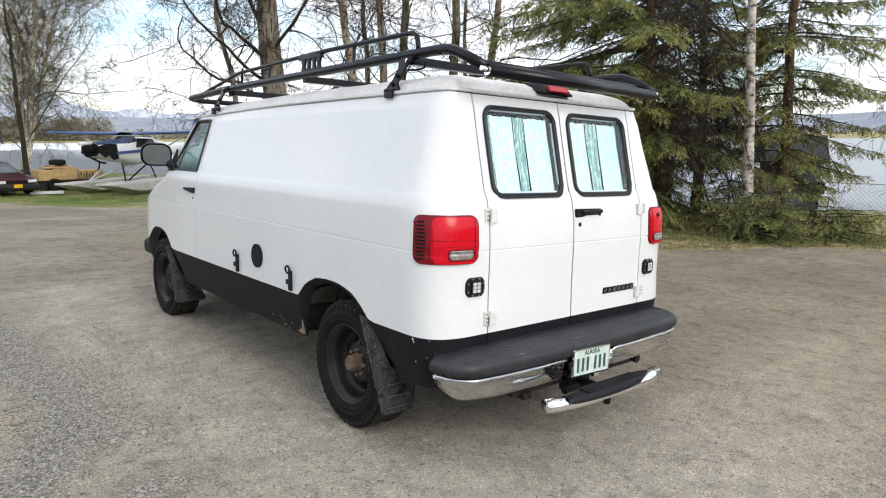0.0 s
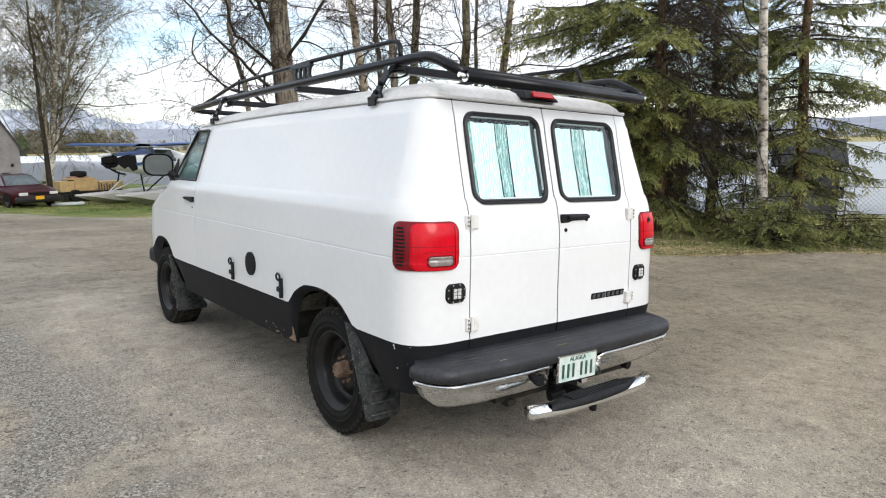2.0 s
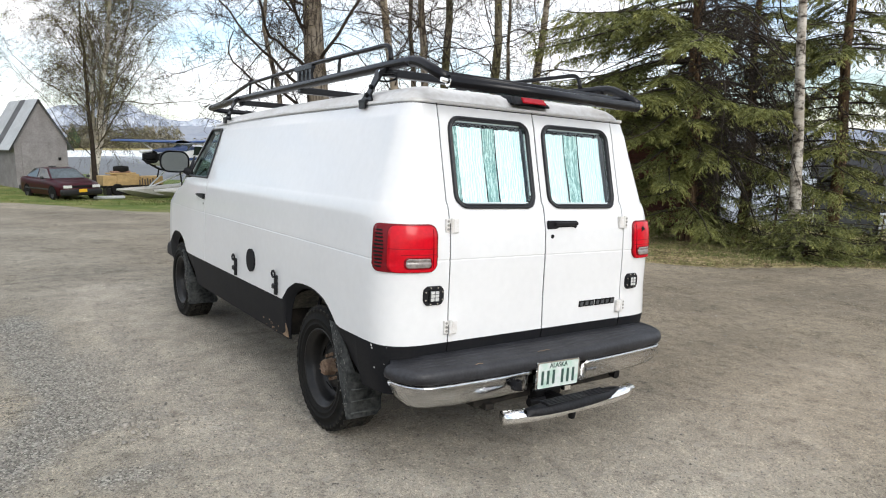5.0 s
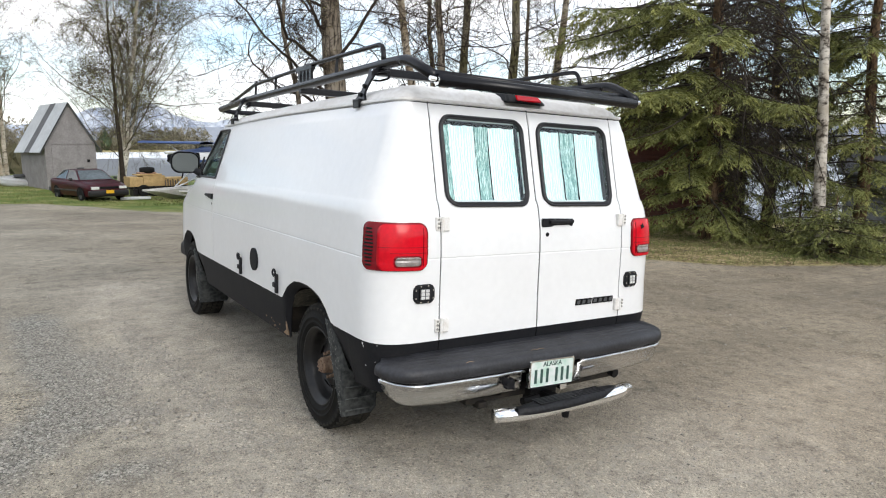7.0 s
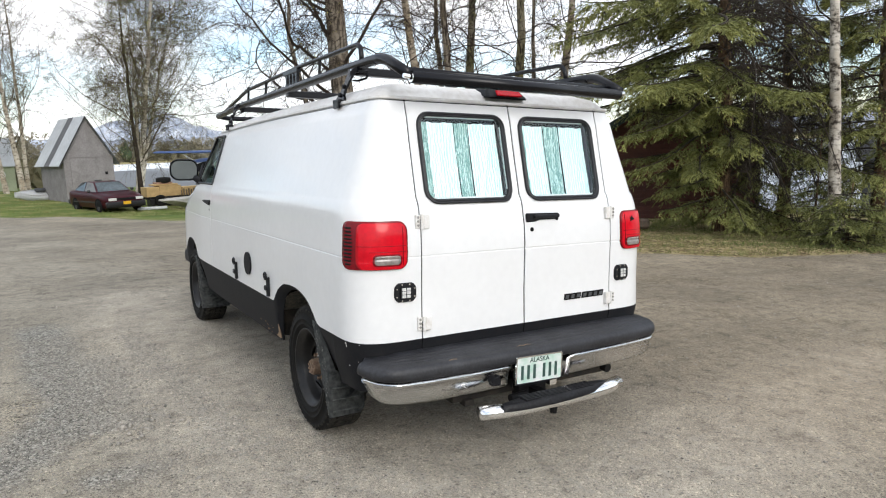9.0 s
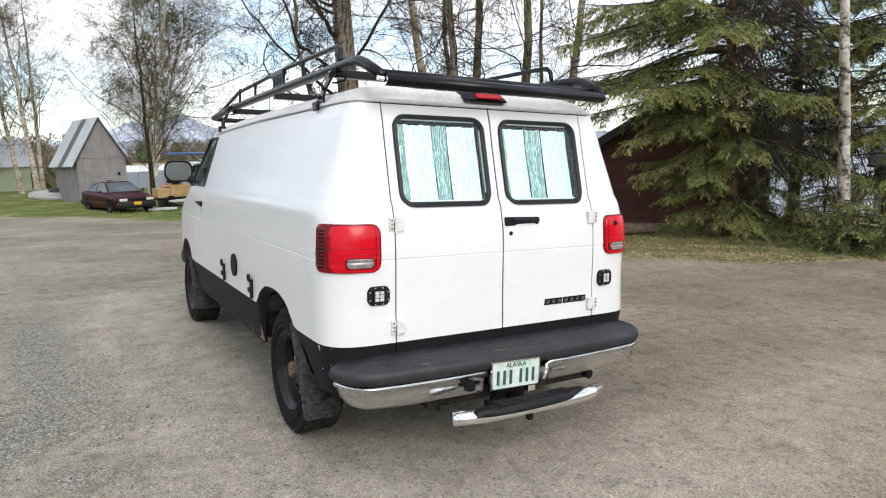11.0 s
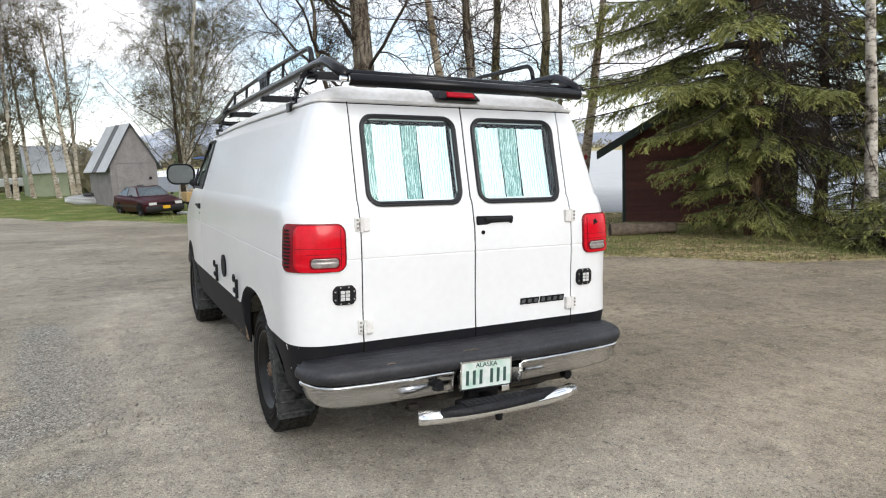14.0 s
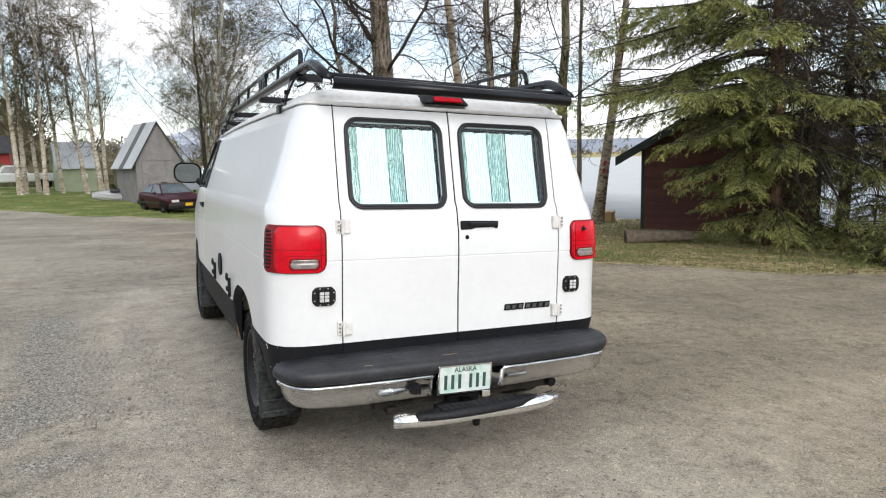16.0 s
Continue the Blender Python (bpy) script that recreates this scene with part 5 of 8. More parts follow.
    tube(bm, [(-0.72, 0.085, 2.042), (0.72, 0.085, 2.036)], 0.018, 10)
    part("rear_bar", bm, RACK, rack, smooth=True)
    for y, z in ((0.56, 2.088), (1.75, 2.078), (3.02, 2.066)):
        bm = bmesh.new()
        box(bm, -0.74, 0.74, y - 0.03, y + 0.03, z - 0.022, z + 0.022, 0.008)
        part("crossbar", bm, RACK, rack)
    bm = bmesh.new()
    tube(bm, bend([(-0.70, 4.02, 2.072), (-0.60, 4.10, 2.06), (0.60, 4.10, 2.06), (0.70, 4.02, 2.072)], 0.05), 0.024, 10)
    part("front_tube", bm, RACK, rack, smooth=True)
    # pierced bracket on the left rail: waisted webs between two flanges
    bm = bmesh.new()
    for z0, z1, y0, y1 in ((2.105, 2.135, 1.55, 1.80), (2.205, 2.232, 1.535, 1.83)):
        box(bm, -0.742, -0.712, y0, y1, z0, z1, 0.003)
    for y, w in ((1.572, 0.028), (1.635, 0.022), (1.705, 0.022), (1.775, 0.03)):
        web = [(-w, 0.0), (w, 0.0), (w * 0.45, 0.025), (w * 0.45, 0.05), (w, 0.08), (-w, 0.08), (-w * 0.45, 0.05), (-w * 0.45, 0.025)]
        prism(bm, [(-0.737, y + dy, 2.13 + dz) for dy, dz in web], (0.02, 0, 0))
    part("pierced_bracket", bm, RACK, rack, "black pierced bracket plate")


van_at = LEAN @ pose(0, 0, 0) @ Matrix.Translation((0, AXLE_R, 0)) @ pose(0, 0, 0, -0.4) @ Matrix.Translation((0, -AXLE_R, 0))
van = new("van")
van.matrix_world = van_at
tagged(van, "white panel van with matt black lower body, parked", "van")
doors = build_body(van)
rear_window(doors[("rear_door", 1)], 0.048, 0.605, 1)
rear_window(doors[("rear_door", -1)], -0.605, -0.048, -1)
for side in (-1, 1):
    tail_lamp(van, side)
    wheel(van, side, AXLE_R, True)
    wheel(van, side, AXLE_F + 0.06, False)
    mud_flap(van, side, 0.787)
    mud_flap(van, side, 4.07)
bumper(van)
side_details(van)
underside(van)
hitch_step()
roof_rack()


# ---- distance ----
# distance haze is mixed into the colours of hills and snow
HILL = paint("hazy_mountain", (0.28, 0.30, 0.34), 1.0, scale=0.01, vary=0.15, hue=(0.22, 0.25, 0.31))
SNOW = paint("hazy_mountain_snow", (0.55, 0.58, 0.63), 1.0, scale=0.014, vary=0.1, hue=(0.20, 0.25, 0.34))
WOODS = paint("bare_far_woods", (0.24, 0.215, 0.155), 1.0, scale=0.1, vary=0.3, hue=(0.16, 0.15, 0.10), fine=5)
BRUSH = paint("leafless_brush", (0.15, 0.125, 0.07), 1.0, scale=0.4, vary=0.3, hue=(0.06, 0.065, 0.03))


def ridge(name, az0, az1, dist, heights, material, seed, label, depth=500, rough=0.16):
    rng = np.random.default_rng(seed)
    n = 160
    az = np.radians(np.linspace(az0, az1, n))
    h = np.interp(np.linspace(0, 1, n), np.linspace(0, 1, len(heights)), heights)
    for k in (6, 14, 30, 60):
        h = h * (1 + rough * 3 / k ** 0.7 * np.interp(np.linspace(0, k, n), np.arange(k + 1), rng.normal(0, 1, k + 1)))
    rows = []
    for s in np.linspace(0, 1, 9):
        r = dist - depth * (1 - s)
        z = -3 + (h + 3) * s ** 1.4 * (1 + 0.10 * rng.normal(0, 1, n) * (s < 1))
        rows.append(np.stack([r * np.sin(az), r * np.cos(az), z], -1))
    v = np.concatenate(rows)
    f = [(j * n + i, j * n + i + 1, (j + 1) * n + i + 1, (j + 1) * n + i) for j in range(8) for i in range(n - 1)]
    return tagged(sheet(name, v, f, material, smooth=False), label, "mountains", kind="structure")


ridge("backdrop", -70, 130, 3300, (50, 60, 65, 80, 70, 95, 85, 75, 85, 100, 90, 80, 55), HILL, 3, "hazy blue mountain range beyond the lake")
ridge("backdrop", -12, 34, 3900, (40, 90, 120, 190, 230, 170, 210, 150, 110, 60), SNOW, 8, "snow covered peaks with pale haze in their colour", rough=0.2)


def far_woods(name, seed, count, az0, az1, r0, r1, h0, h1, base, material, label, plump=0.28, clumps=0, leaf=0.5):
    """Crowns too far off to tell apart: ragged spindles."""
    rng = np.random.default_rng(seed)
    az, r = np.radians(rng.uniform(az0, az1, count)), rng.uniform(r0, r1, count)
    x, y, h = r * np.sin(az) + EYE0[0], r * np.cos(az) + EYE0[1], rng.uniform(h0, h1, count)
    prof = ((0.0, 0.7), (0.3, 1.0), (0.6, 0.9), (0.85, 0.55), (1.0, 0.1)) if plump > 0.25 else ((0.0, 0.12), (0.25, 0.8), (0.5, 1.0), (0.75, 0.6), (1.0, 0.02))
    n = 7
    rings = []
    for t, w in prof:
        ang = np.arange(n) * math.tau / n + rng.uniform(0, 1, (count, 1))
        rad = (h * plump * w)[:, None] * rng.uniform(0.55, 1.3, (count, n))
        rings.append(np.stack([x[:, None] + rad * np.cos(ang), y[:, None] + rad * np.sin(ang), np.full((count, n), base) + h[:, None] * (t + rng.uniform(-0.07, 0.07, (count, n)))], -1))
    v = np.stack(rings, 1).reshape(-1, 3)
    m = len(prof)
    if clumps:
        # ragged sprays of twigs about each stem, denser low down
        k = count * clumps
        who = np.repeat(np.arange(count), clumps)
        t = rng.uniform(0, 1, k) ** 1.3
        rad = h[who] * plump * np.interp(t, [p[0] for p in prof], [p[1] for p in prof]) * rng.uniform(0.1, 1.25, k) ** 0.6
        ang = rng.uniform(0, math.tau, k)
        c = np.stack([x[who] + rad * np.cos(ang), y[who] + rad * np.sin(ang), base + h[who] * t], -1)
        a = rng.normal(0, 1, (k, 3)) + np.array([0, 0, 0.8])
        a *= (leaf * rng.uniform(0.5, 1.6, k) / np.linalg.norm(a, axis=1))[:, None]
        s = np.cross(a, rng.normal(0, 1, (k, 3)))
        s *= (leaf * rng.uniform(0.15, 0.5, k) / (np.linalg.norm(s, axis=1) + 1e-9))[:, None]
        v = np.stack([c - a, c + s, c + a, c - s], 1).reshape(-1, 3)
        return tagged(sheet(name, v, np.arange(4 * k).reshape(-1, 4).tolist(), material), label, "woods", kind="stuff")
    f = []
    for c in range(count):
        o = c * m * n
        for j in range(m - 1):
            for k in range(n):
                f.append((o + j * n + k, o + j * n + (k + 1) % n, o + (j + 1) * n + (k + 1) % n, o + (j + 1) * n + k))
    return tagged(sheet(name, v, f, material), label, "woods", kind="stuff")


far_woods("far_woods", 1, 520, -22, 82, 384, 404, 3.5, 7.0, -1.2, WOODS, "bare brown woods along the far lake shore", 0.45, 60, 0.75)
far_woods("far_woods", 3, 70, 5.0, 13.5, 381, 395, 9.0, 13.5, -1.2, WOODS, "taller bare woods on a far point of the shore", 0.3, 110, 0.9)
far_woods("far_woods", 7, 110, -8.0, 3.6, 381, 397, 10.0, 18.0, -1.2, WOODS, "tall olive-brown woods across the lake", 0.3, 110, 1.0)
far_woods("dark_conifers", 21, 3, 5.3, 6.2, 380, 384, 9, 12, -0.3, NEEDLES, "dark conifers on the far shore", 0.24)
ICE = paint("rotten_lake_ice", (0.78, 0.80, 0.82), 0.6, scale=0.05, vary=0.08)
ice_az = np.radians(np.linspace(-8, 22, 40))
ice_in, ice_out = 172 + 8 * np.sin(ice_az * 60) + 4 * np.sin(ice_az * 170), np.full(40, 376.0)
tagged(sheet("water", np.concatenate([np.stack([r * np.sin(ice_az), r * np.cos(ice_az), np.full(40, LAKE + 0.03)], -1) for r in (ice_in, ice_out)]), [(i, i + 1, 41 + i, 40 + i) for i in range(39)], ICE), "pale leftover ice along the far shore", "ice", kind="structure")
# added out of view, so mirror and van paint reflect something darker
far_woods("unseen_reflected_woods", 6, 420, 118, 318, 60, 95, 5, 9, -0.3, BRUSH, "unseen brown woods added behind the camera to darken reflections", 0.3)
far_woods("shore_brush", 2, 620, -42, -5.0, 70, 104, 4.0, 9.5, -0.3, BRUSH, "leafless olive-brown trees behind the sheds", 0.2, 90, 0.36)
far_woods("shore_brush", 5, 160, -8.0, 2.0, 62, 66, 0.8, 2.6, -0.6, BRUSH, "brown brush along the lake bank", 0.3)
far_woods("dark_conifers", 4, 46, -40, -6.5, 78, 100, 6, 12, -0.3, NEEDLES, "dark distant conifers behind the lot", 0.2, 320, 0.34)


# ---- trees ----
def skin(groups):
    """Tubes over branch lines; groups: (points (N, m, 3), radii (N, m), sides)."""
    V, F, o = [], [], 0
    for P, Rr, n in groups:
        N, m, _ = P.shape
        T = np.empty_like(P)
        T[:, 1:-1] = P[:, 2:] - P[:, :-2]
        T[:, 0], T[:, -1] = P[:, 1] - P[:, 0], P[:, -1] - P[:, -2]
        T /= np.linalg.norm(T, axis=-1, keepdims=True) + 1e-9
        ref = np.where(np.abs(T[..., 2:]) > 0.9, np.array([1.0, 0, 0]), np.array([0, 0, 1.0]))
        A = np.cross(T, ref)
        A /= np.linalg.norm(A, axis=-1, keepdims=True) + 1e-9
        B = np.cross(A, T)
        ang = np.arange(n) * math.tau / n
        ring = P[:, :, None] + Rr[:, :, None, None] * (A[:, :, None] * np.cos(ang)[None, None, :, None] + B[:, :, None] * np.sin(ang)[None, None, :, None])
        V.append(ring.reshape(-1, 3))
        base = o + (np.arange(N) * m * n)[:, None, None] + (np.arange(m - 1) * n)[None, :, None]
        k = np.arange(n)[None, None]
        q = np.stack([base + k, base + (k + 1) % n, base + n + (k + 1) % n, base + n + k], -1)
        F.append(q.reshape(-1, 4))
        o += N * m * n
    return np.concatenate(V), np.concatenate(F)


def fast_mesh(name, V, F, material, parent=None, label="", smooth=False):
    me = bpy.data.meshes.new(name)
    k = F.shape[1]
    me.vertices.add(len(V))
    me.vertices.foreach_set("co", V.astype(np.float32).ravel())
    me.loops.add(F.size)
    me.loops.foreach_set("vertex_index", F.astype(np.int32).ravel())
    me.polygons.add(len(F))
    me.polygons.foreach_set("loop_start", np.arange(len(F), dtype=np.int32) * k)
    me.update(calc_edges=True)
    if smooth:
        me.polygons.foreach_set("use_smooth", np.ones(len(F), bool))
    me.materials.append(material)
    ob = new(name, me)
    ob.parent = parent
    if label:
        ob["label"] = label
    return ob


def sprout(rng, P, Rr, per, start, spread, ratio, thick, m, wander, lift, floor=0.05, least=0.0):
    """Side shoots along parent lines P: new lines (N * per, m, 3) and their radii."""
    N, pm, _ = P.shape
    t = start + (1 - start) * (np.arange(per)[None] + rng.uniform(0, 1, (N, per))) / per
    f = t * (pm - 1)
    i = np.clip(f.astype(int), 0, pm - 2)
    u = (f - i)[..., None]
    rows = np.arange(N)[:, None]
    base = P[rows, i] * (1 - u) + P[rows, i + 1] * u
    d = P[rows, i + 1] - P[rows, i]
    d /= np.linalg.norm(d, axis=-1, keepdims=True) + 1e-9
    r = (Rr[rows, i] * (1 - u[..., 0]) + Rr[rows, i + 1] * u[..., 0]) * thick
    length = np.linalg.norm(P[:, -1] - P[:, 0], axis=-1)[:, None] * ratio * (1.15 - 0.6 * t) * rng.uniform(0.6, 1.35, (N, per))
    length = np.maximum(length, least)
    side = rng.normal(0, 1, (N, per, 3))
    side -= (side * d).sum(-1, keepdims=True) * d
    side /= np.linalg.norm(side, axis=-1, keepdims=True) + 1e-9
    a = np.radians(spread) * rng.uniform(0.7, 1.25, (N, per, 1))
    go = d * np.cos(a) + side * np.sin(a)
    base, go, length, r = base.reshape(-1, 3), go.reshape(-1, 3), length.reshape(-1), r.reshape(-1)
    out = np.empty((len(base), m, 3))
    out[:, 0] = base
    for k in range(1, m):
        go = go + rng.normal(0, wander, go.shape) + np.array([0, 0, lift])
        go /= np.linalg.norm(go, axis=-1, keepdims=True)
        out[:, k] = out[:, k - 1] + go * (length / (m - 1))[:, None]
    rad = np.maximum(r[:, None] * np.linspace(1, 0.3, m)[None], floor)
    return out, rad


def leaf_cards(rng, where, size, jitter):
    N = len(where)
    c = where + rng.normal(0, jitter, (N, 3))
    a = rng.normal(0, 1, (N, 3))
    b = rng.normal(0, 1, (N, 3))
    a /= np.linalg.norm(a, axis=-1, keepdims=True)
    b -= (a * b).sum(-1, keepdims=True) * a
    b /= np.linalg.norm(b, axis=-1, keepdims=True)
    s = size * rng.uniform(0.6, 1.4, (N, 1))
    V = np.stack([c - a * s, c + b * s * 0.6, c + a * s, c - b * s * 0.6], 1).reshape(-1, 3)
    return V, np.arange(N * 4).reshape(-1, 4)


def bark_material(name, pale, dark, stretch, scale, cut, relief, moss=None):
    """Bark with marks drawn out along or across the trunk and a broad change of tone."""
    m = bpy.data.materials.new(name)
    m.use_nodes = True
    n, l = m.node_tree.nodes, m.node_tree.links
    b = n["Principled BSDF"]
    at, mp = n.new("ShaderNodeTexCoord"), n.new("ShaderNodeMapping")
    mp.inputs["Scale"].default_value = stretch
    l.new(at.outputs["Object"], mp.inputs["Vector"])
    marks, broad = n.new("ShaderNodeTexNoise"), n.new("ShaderNodeTexNoise")
    marks.inputs["Scale"].default_value, marks.inputs["Detail"].default_value, marks.inputs["Roughness"].default_value = scale, 6, 0.7
    broad.inputs["Scale"].default_value, broad.inputs["Detail"].default_value = 1.7, 4
    l.new(mp.outputs["Vector"], marks.inputs["Vector"])
    l.new(at.outputs["Object"], broad.inputs["Vector"])
    r = n.new("ShaderNodeValToRGB")
    e = r.color_ramp.elements
    e[0].position, e[0].color = cut - 0.07, (*dark, 1)
    e[1].position, e[1].color = cut + 0.07, (*pale, 1)
    l.new(marks.outputs["Fac"], r.inputs["Fac"])
    tone = n.new("ShaderNodeValToRGB")
    tone.color_ramp.elements[0].position, tone.color_ramp.elements[1].position = 0.38, 0.66
    low = moss or (0.62, 0.56, 0.48)
    tone.color_ramp.elements[0].color, tone.color_ramp.elements[1].color = (*low, 1), (1.1, 1.08, 1.05, 1)
    l.new(broad.outputs["Fac"], tone.inputs["Fac"])
    x = n.new("ShaderNodeMix")
    x.data_type, x.blend_type = "RGBA", "MULTIPLY"
    x.inputs[0].default_value = 1.0
    l.new(r.outputs["Color"], x.inputs[6])
    l.new(tone.outputs["Color"], x.inputs[7])
    l.new(x.outputs[2], b.inputs["Base Color"])
    b.inputs["Roughness"].default_value = 0.9
    b.inputs["Specular IOR Level"].default_value = 0.2
    bp = n.new("ShaderNodeBump")
    bp.inputs["Strength"].default_value, bp.inputs["Distance"].default_value = relief, 0.03
    l.new(marks.outputs["Fac"], bp.inputs["Height"])
    l.new(bp.outputs["Normal"], b.inputs["Normal"])
    return m


TRUNK_WHITE = bark_material("white_birch_bark", (0.57, 0.54, 0.49), (0.06, 0.05, 0.042), (1.0, 1.0, 1.5), 5, 0.462, 0.5)
TRUNK_PALE = bark_material("pale_far_birch_bark", (0.70, 0.67, 0.61), (0.10, 0.085, 0.07), (1.0, 1.0, 1.6), 5, 0.42, 0.3)
TRUNK_GROVE = bark_material("grey_tan_grove_bark", (0.56, 0.52, 0.45), (0.13, 0.11, 0.09), (1.0, 1.0, 1.6), 5, 0.44, 0.3)
TRUNK_GREY = bark_material("furrowed_grey_bark", (0.27, 0.238, 0.195), (0.045, 0.037, 0.03), (1.0, 1.0, 0.16), 16, 0.47, 1.0)
TRUNK_TAN = bark_material("tan_birch_bark", (0.41, 0.36, 0.29), (0.075, 0.06, 0.045), (1.0, 1.0, 2.4), 6, 0.46, 0.5)
TRUNK_MOSSY = bark_material("mossy_grey_bark", (0.205, 0.18, 0.14), (0.04, 0.034, 0.024), (1.0, 1.0, 0.4), 14, 0.47, 0.9, (0.5, 0.52, 0.3))
TWIG = paint("brown_twigs", (0.055, 0.043, 0.034), 0.95, scale=4, vary=0.3, spec=0.1)
TWIG_PALE = paint("grey_brown_twigs", (0.12, 0.10, 0.066), 0.95, scale=4, vary=0.3, spec=0.1)
BUDS_GOLD = paint("yellow_green_catkins", (0.37, 0.39, 0.07), 0.8, scale=0.35, vary=0.3, hue=(0.23, 0.235, 0.07))
BUDS = paint("opening_leaf_buds", (0.34, 0.33, 0.08), 0.8, scale=0.35, vary=0.3, hue=(0.20, 0.16, 0.06))


def bare_tree(name, label, x, y, height, radius, lean=(0, 0), seed=0, limbs=16, start=0.3, spread=50, droop=-0.02, twig=0.006, bark=None, twigs=None, buds=0.0, bud_size=0.017, stems=1, ratio=0.42, dense=7, wiggle=0.05, group="", bud_mat=None, fine=5):
    rng = np.random.default_rng(seed)
    tree = new(name)
    tree.location = (x, y, float(lie(x, y)) - 0.05)
    tagged(tree, label, "tree", group)
    m = 14
    P = np.zeros((stems, m, 3))
    for s in range(stems):
        away = rng.uniform(0, math.tau)
        for k in range(1, m):
            t = k / (m - 1)
            P[s, k] = (lean[0] * t + rng.normal(0, wiggle) * t + (0.13 * height * t ** 1.4 * math.cos(away) if s else 0), lean[1] * t + rng.normal(0, wiggle) * t + (0.13 * height * t ** 1.4 * math.sin(away) if s else 0), height * t * (1 if s == 0 else 0.85))
        if s:
            P[s, :, :2] += 0.45 * radius * np.array([math.cos(away), math.sin(away)])
    tt = np.linspace(0, 1, m)
    Rr = radius * (np.maximum(1 - tt, 0.05) ** 0.75 * 0.9 + 0.25 * np.exp(-tt * 22))[None] * np.where(np.arange(stems) == 0, 1, 0.6)[:, None]
    V, F = skin([(P, Rr, 16)])
    fast_mesh("trunk", V, F, bark or TRUNK_WHITE, tree, smooth=True)
    near = y < 30
    L1, R1 = sprout(rng, P, Rr, limbs, start, spread, ratio, 0.17 if near else 0.24, 14, 0.24 if near else 0.14, 0.035, 0.008)
    L2, R2 = sprout(rng, L1, R1, dense, 0.12, 52, 0.42, 0.5, 8, 0.27 if near else 0.17, droop, 0.005)
    L3, R3 = sprout(rng, L2, R2, dense, 0.08, 50, 0.5, 0.55, 5, 0.32 if near else 0.2, droop * 2.5, twig * 0.9)
    if near:
        L3, R3 = thin_out(rng, L3, R3, 7.0, 0.3)
    L4, R4 = sprout(rng, L3, R3, fine, 0.05, 48, 0.65, 0.6, 4 if near else 2, 0.3, droop * 3, twig * 0.6, 0.2)
    V, F = skin([(L1, R1, 7), (L2, R2, 4)])
    fast_mesh("limb_frame", V, F, twigs or TWIG, tree, smooth=True)
    V, F = skin([(L3, R3, 3), (L4, R4, 3)])
    tagged(fast_mesh("twig_mass", V, F, twigs or TWIG, tree), kind="stuff")
    if buds:
        tips = L4[:, 1:].reshape(-1, 3)
        tips = tips[rng.uniform(0, 1, len(tips)) < buds / (3 if near else 1)]
        V, F = leaf_cards(rng, tips, bud_size, 0.03)
        tagged(fast_mesh("bud_mass", V, F, bud_mat or BUDS, tree, "opening yellow-green buds"), kind="stuff")
    return tree


def thin_out(rng, L, R, over, share):
    """Fewer twigs high in the crown."""
    keep = (L[:, 0, 2] < over) | (rng.uniform(0, 1, len(L)) < share)
    return L[keep], R[keep]


def needle_material():
    m = bpy.data.materials.new("spruce_needle_tufts")
    m.use_nodes = True
    n, l = m.node_tree.nodes, m.node_tree.links
    b = n["Principled BSDF"]
    g = n.new("ShaderNodeNewGeometry")
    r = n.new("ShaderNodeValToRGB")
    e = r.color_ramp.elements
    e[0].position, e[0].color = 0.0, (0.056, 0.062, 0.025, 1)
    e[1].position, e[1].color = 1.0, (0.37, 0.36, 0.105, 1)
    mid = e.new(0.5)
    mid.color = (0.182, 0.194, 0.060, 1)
    # paler to the bough tips: new growth, plus lit outer boughs painted in
    at, fresh_lit = n.new("ShaderNodeTexCoord"), n.new("ShaderNodeAttribute")
    fresh_lit.attribute_name = "fresh_lit"
    t = n.new("ShaderNodeTexNoise")
    t.inputs["Scale"].default_value = 1.3
    l.new(at.outputs["Object"], t.inputs["Vector"])
    mix = n.new("ShaderNodeMath")
    mix.operation = "MULTIPLY_ADD"
    mix.inputs[1].default_value = 0.7
    off = n.new("ShaderNodeMath")
    off.operation = "MULTIPLY_ADD"
    off.inputs[1].default_value, off.inputs[2].default_value = 0.32, -0.30
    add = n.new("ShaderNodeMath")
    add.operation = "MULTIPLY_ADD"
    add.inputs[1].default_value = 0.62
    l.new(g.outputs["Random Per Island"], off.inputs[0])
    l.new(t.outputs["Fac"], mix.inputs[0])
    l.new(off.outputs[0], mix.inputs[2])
    l.new(fresh_lit.outputs["Fac"], add.inputs[0])
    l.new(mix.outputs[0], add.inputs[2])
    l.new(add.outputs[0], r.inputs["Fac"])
    l.new(r.outputs["Color"], b.inputs["Base Color"])
    b.inputs["Roughness"].default_value = 0.7
    b.inputs["Specular IOR Level"].default_value = 0.25
    b.inputs["Transmission Weight"].default_value = 0.0
    return m


NEEDLE_TUFTS = needle_material()
DEAD_TWIG = paint("dead_spruce_twigs", (0.055, 0.043, 0.032), 0.95, scale=6, vary=0.3)
SPRUCE_BARK = bark_material("spruce_bark", (0.20, 0.135, 0.085), (0.05, 0.035, 0.025), (1.0, 1.0, 0.3), 16, 0.47, 1.0)


def along(lines, t):
    """Points and directions at the shares t (N, k) of lines (N, m, 3)."""
    m = lines.shape[1]
    f = np.clip(t, 0, 0.9999) * (m - 1)
    i = f.astype(int)
    u = (f - i)[..., None]
    rows = np.arange(len(lines))[:, None]
    p, q = lines[rows, i], lines[rows, i + 1]
    d = q - p
    return p * (1 - u) + q * u, d / (np.linalg.norm(d, axis=-1, keepdims=True) + 1e-9)


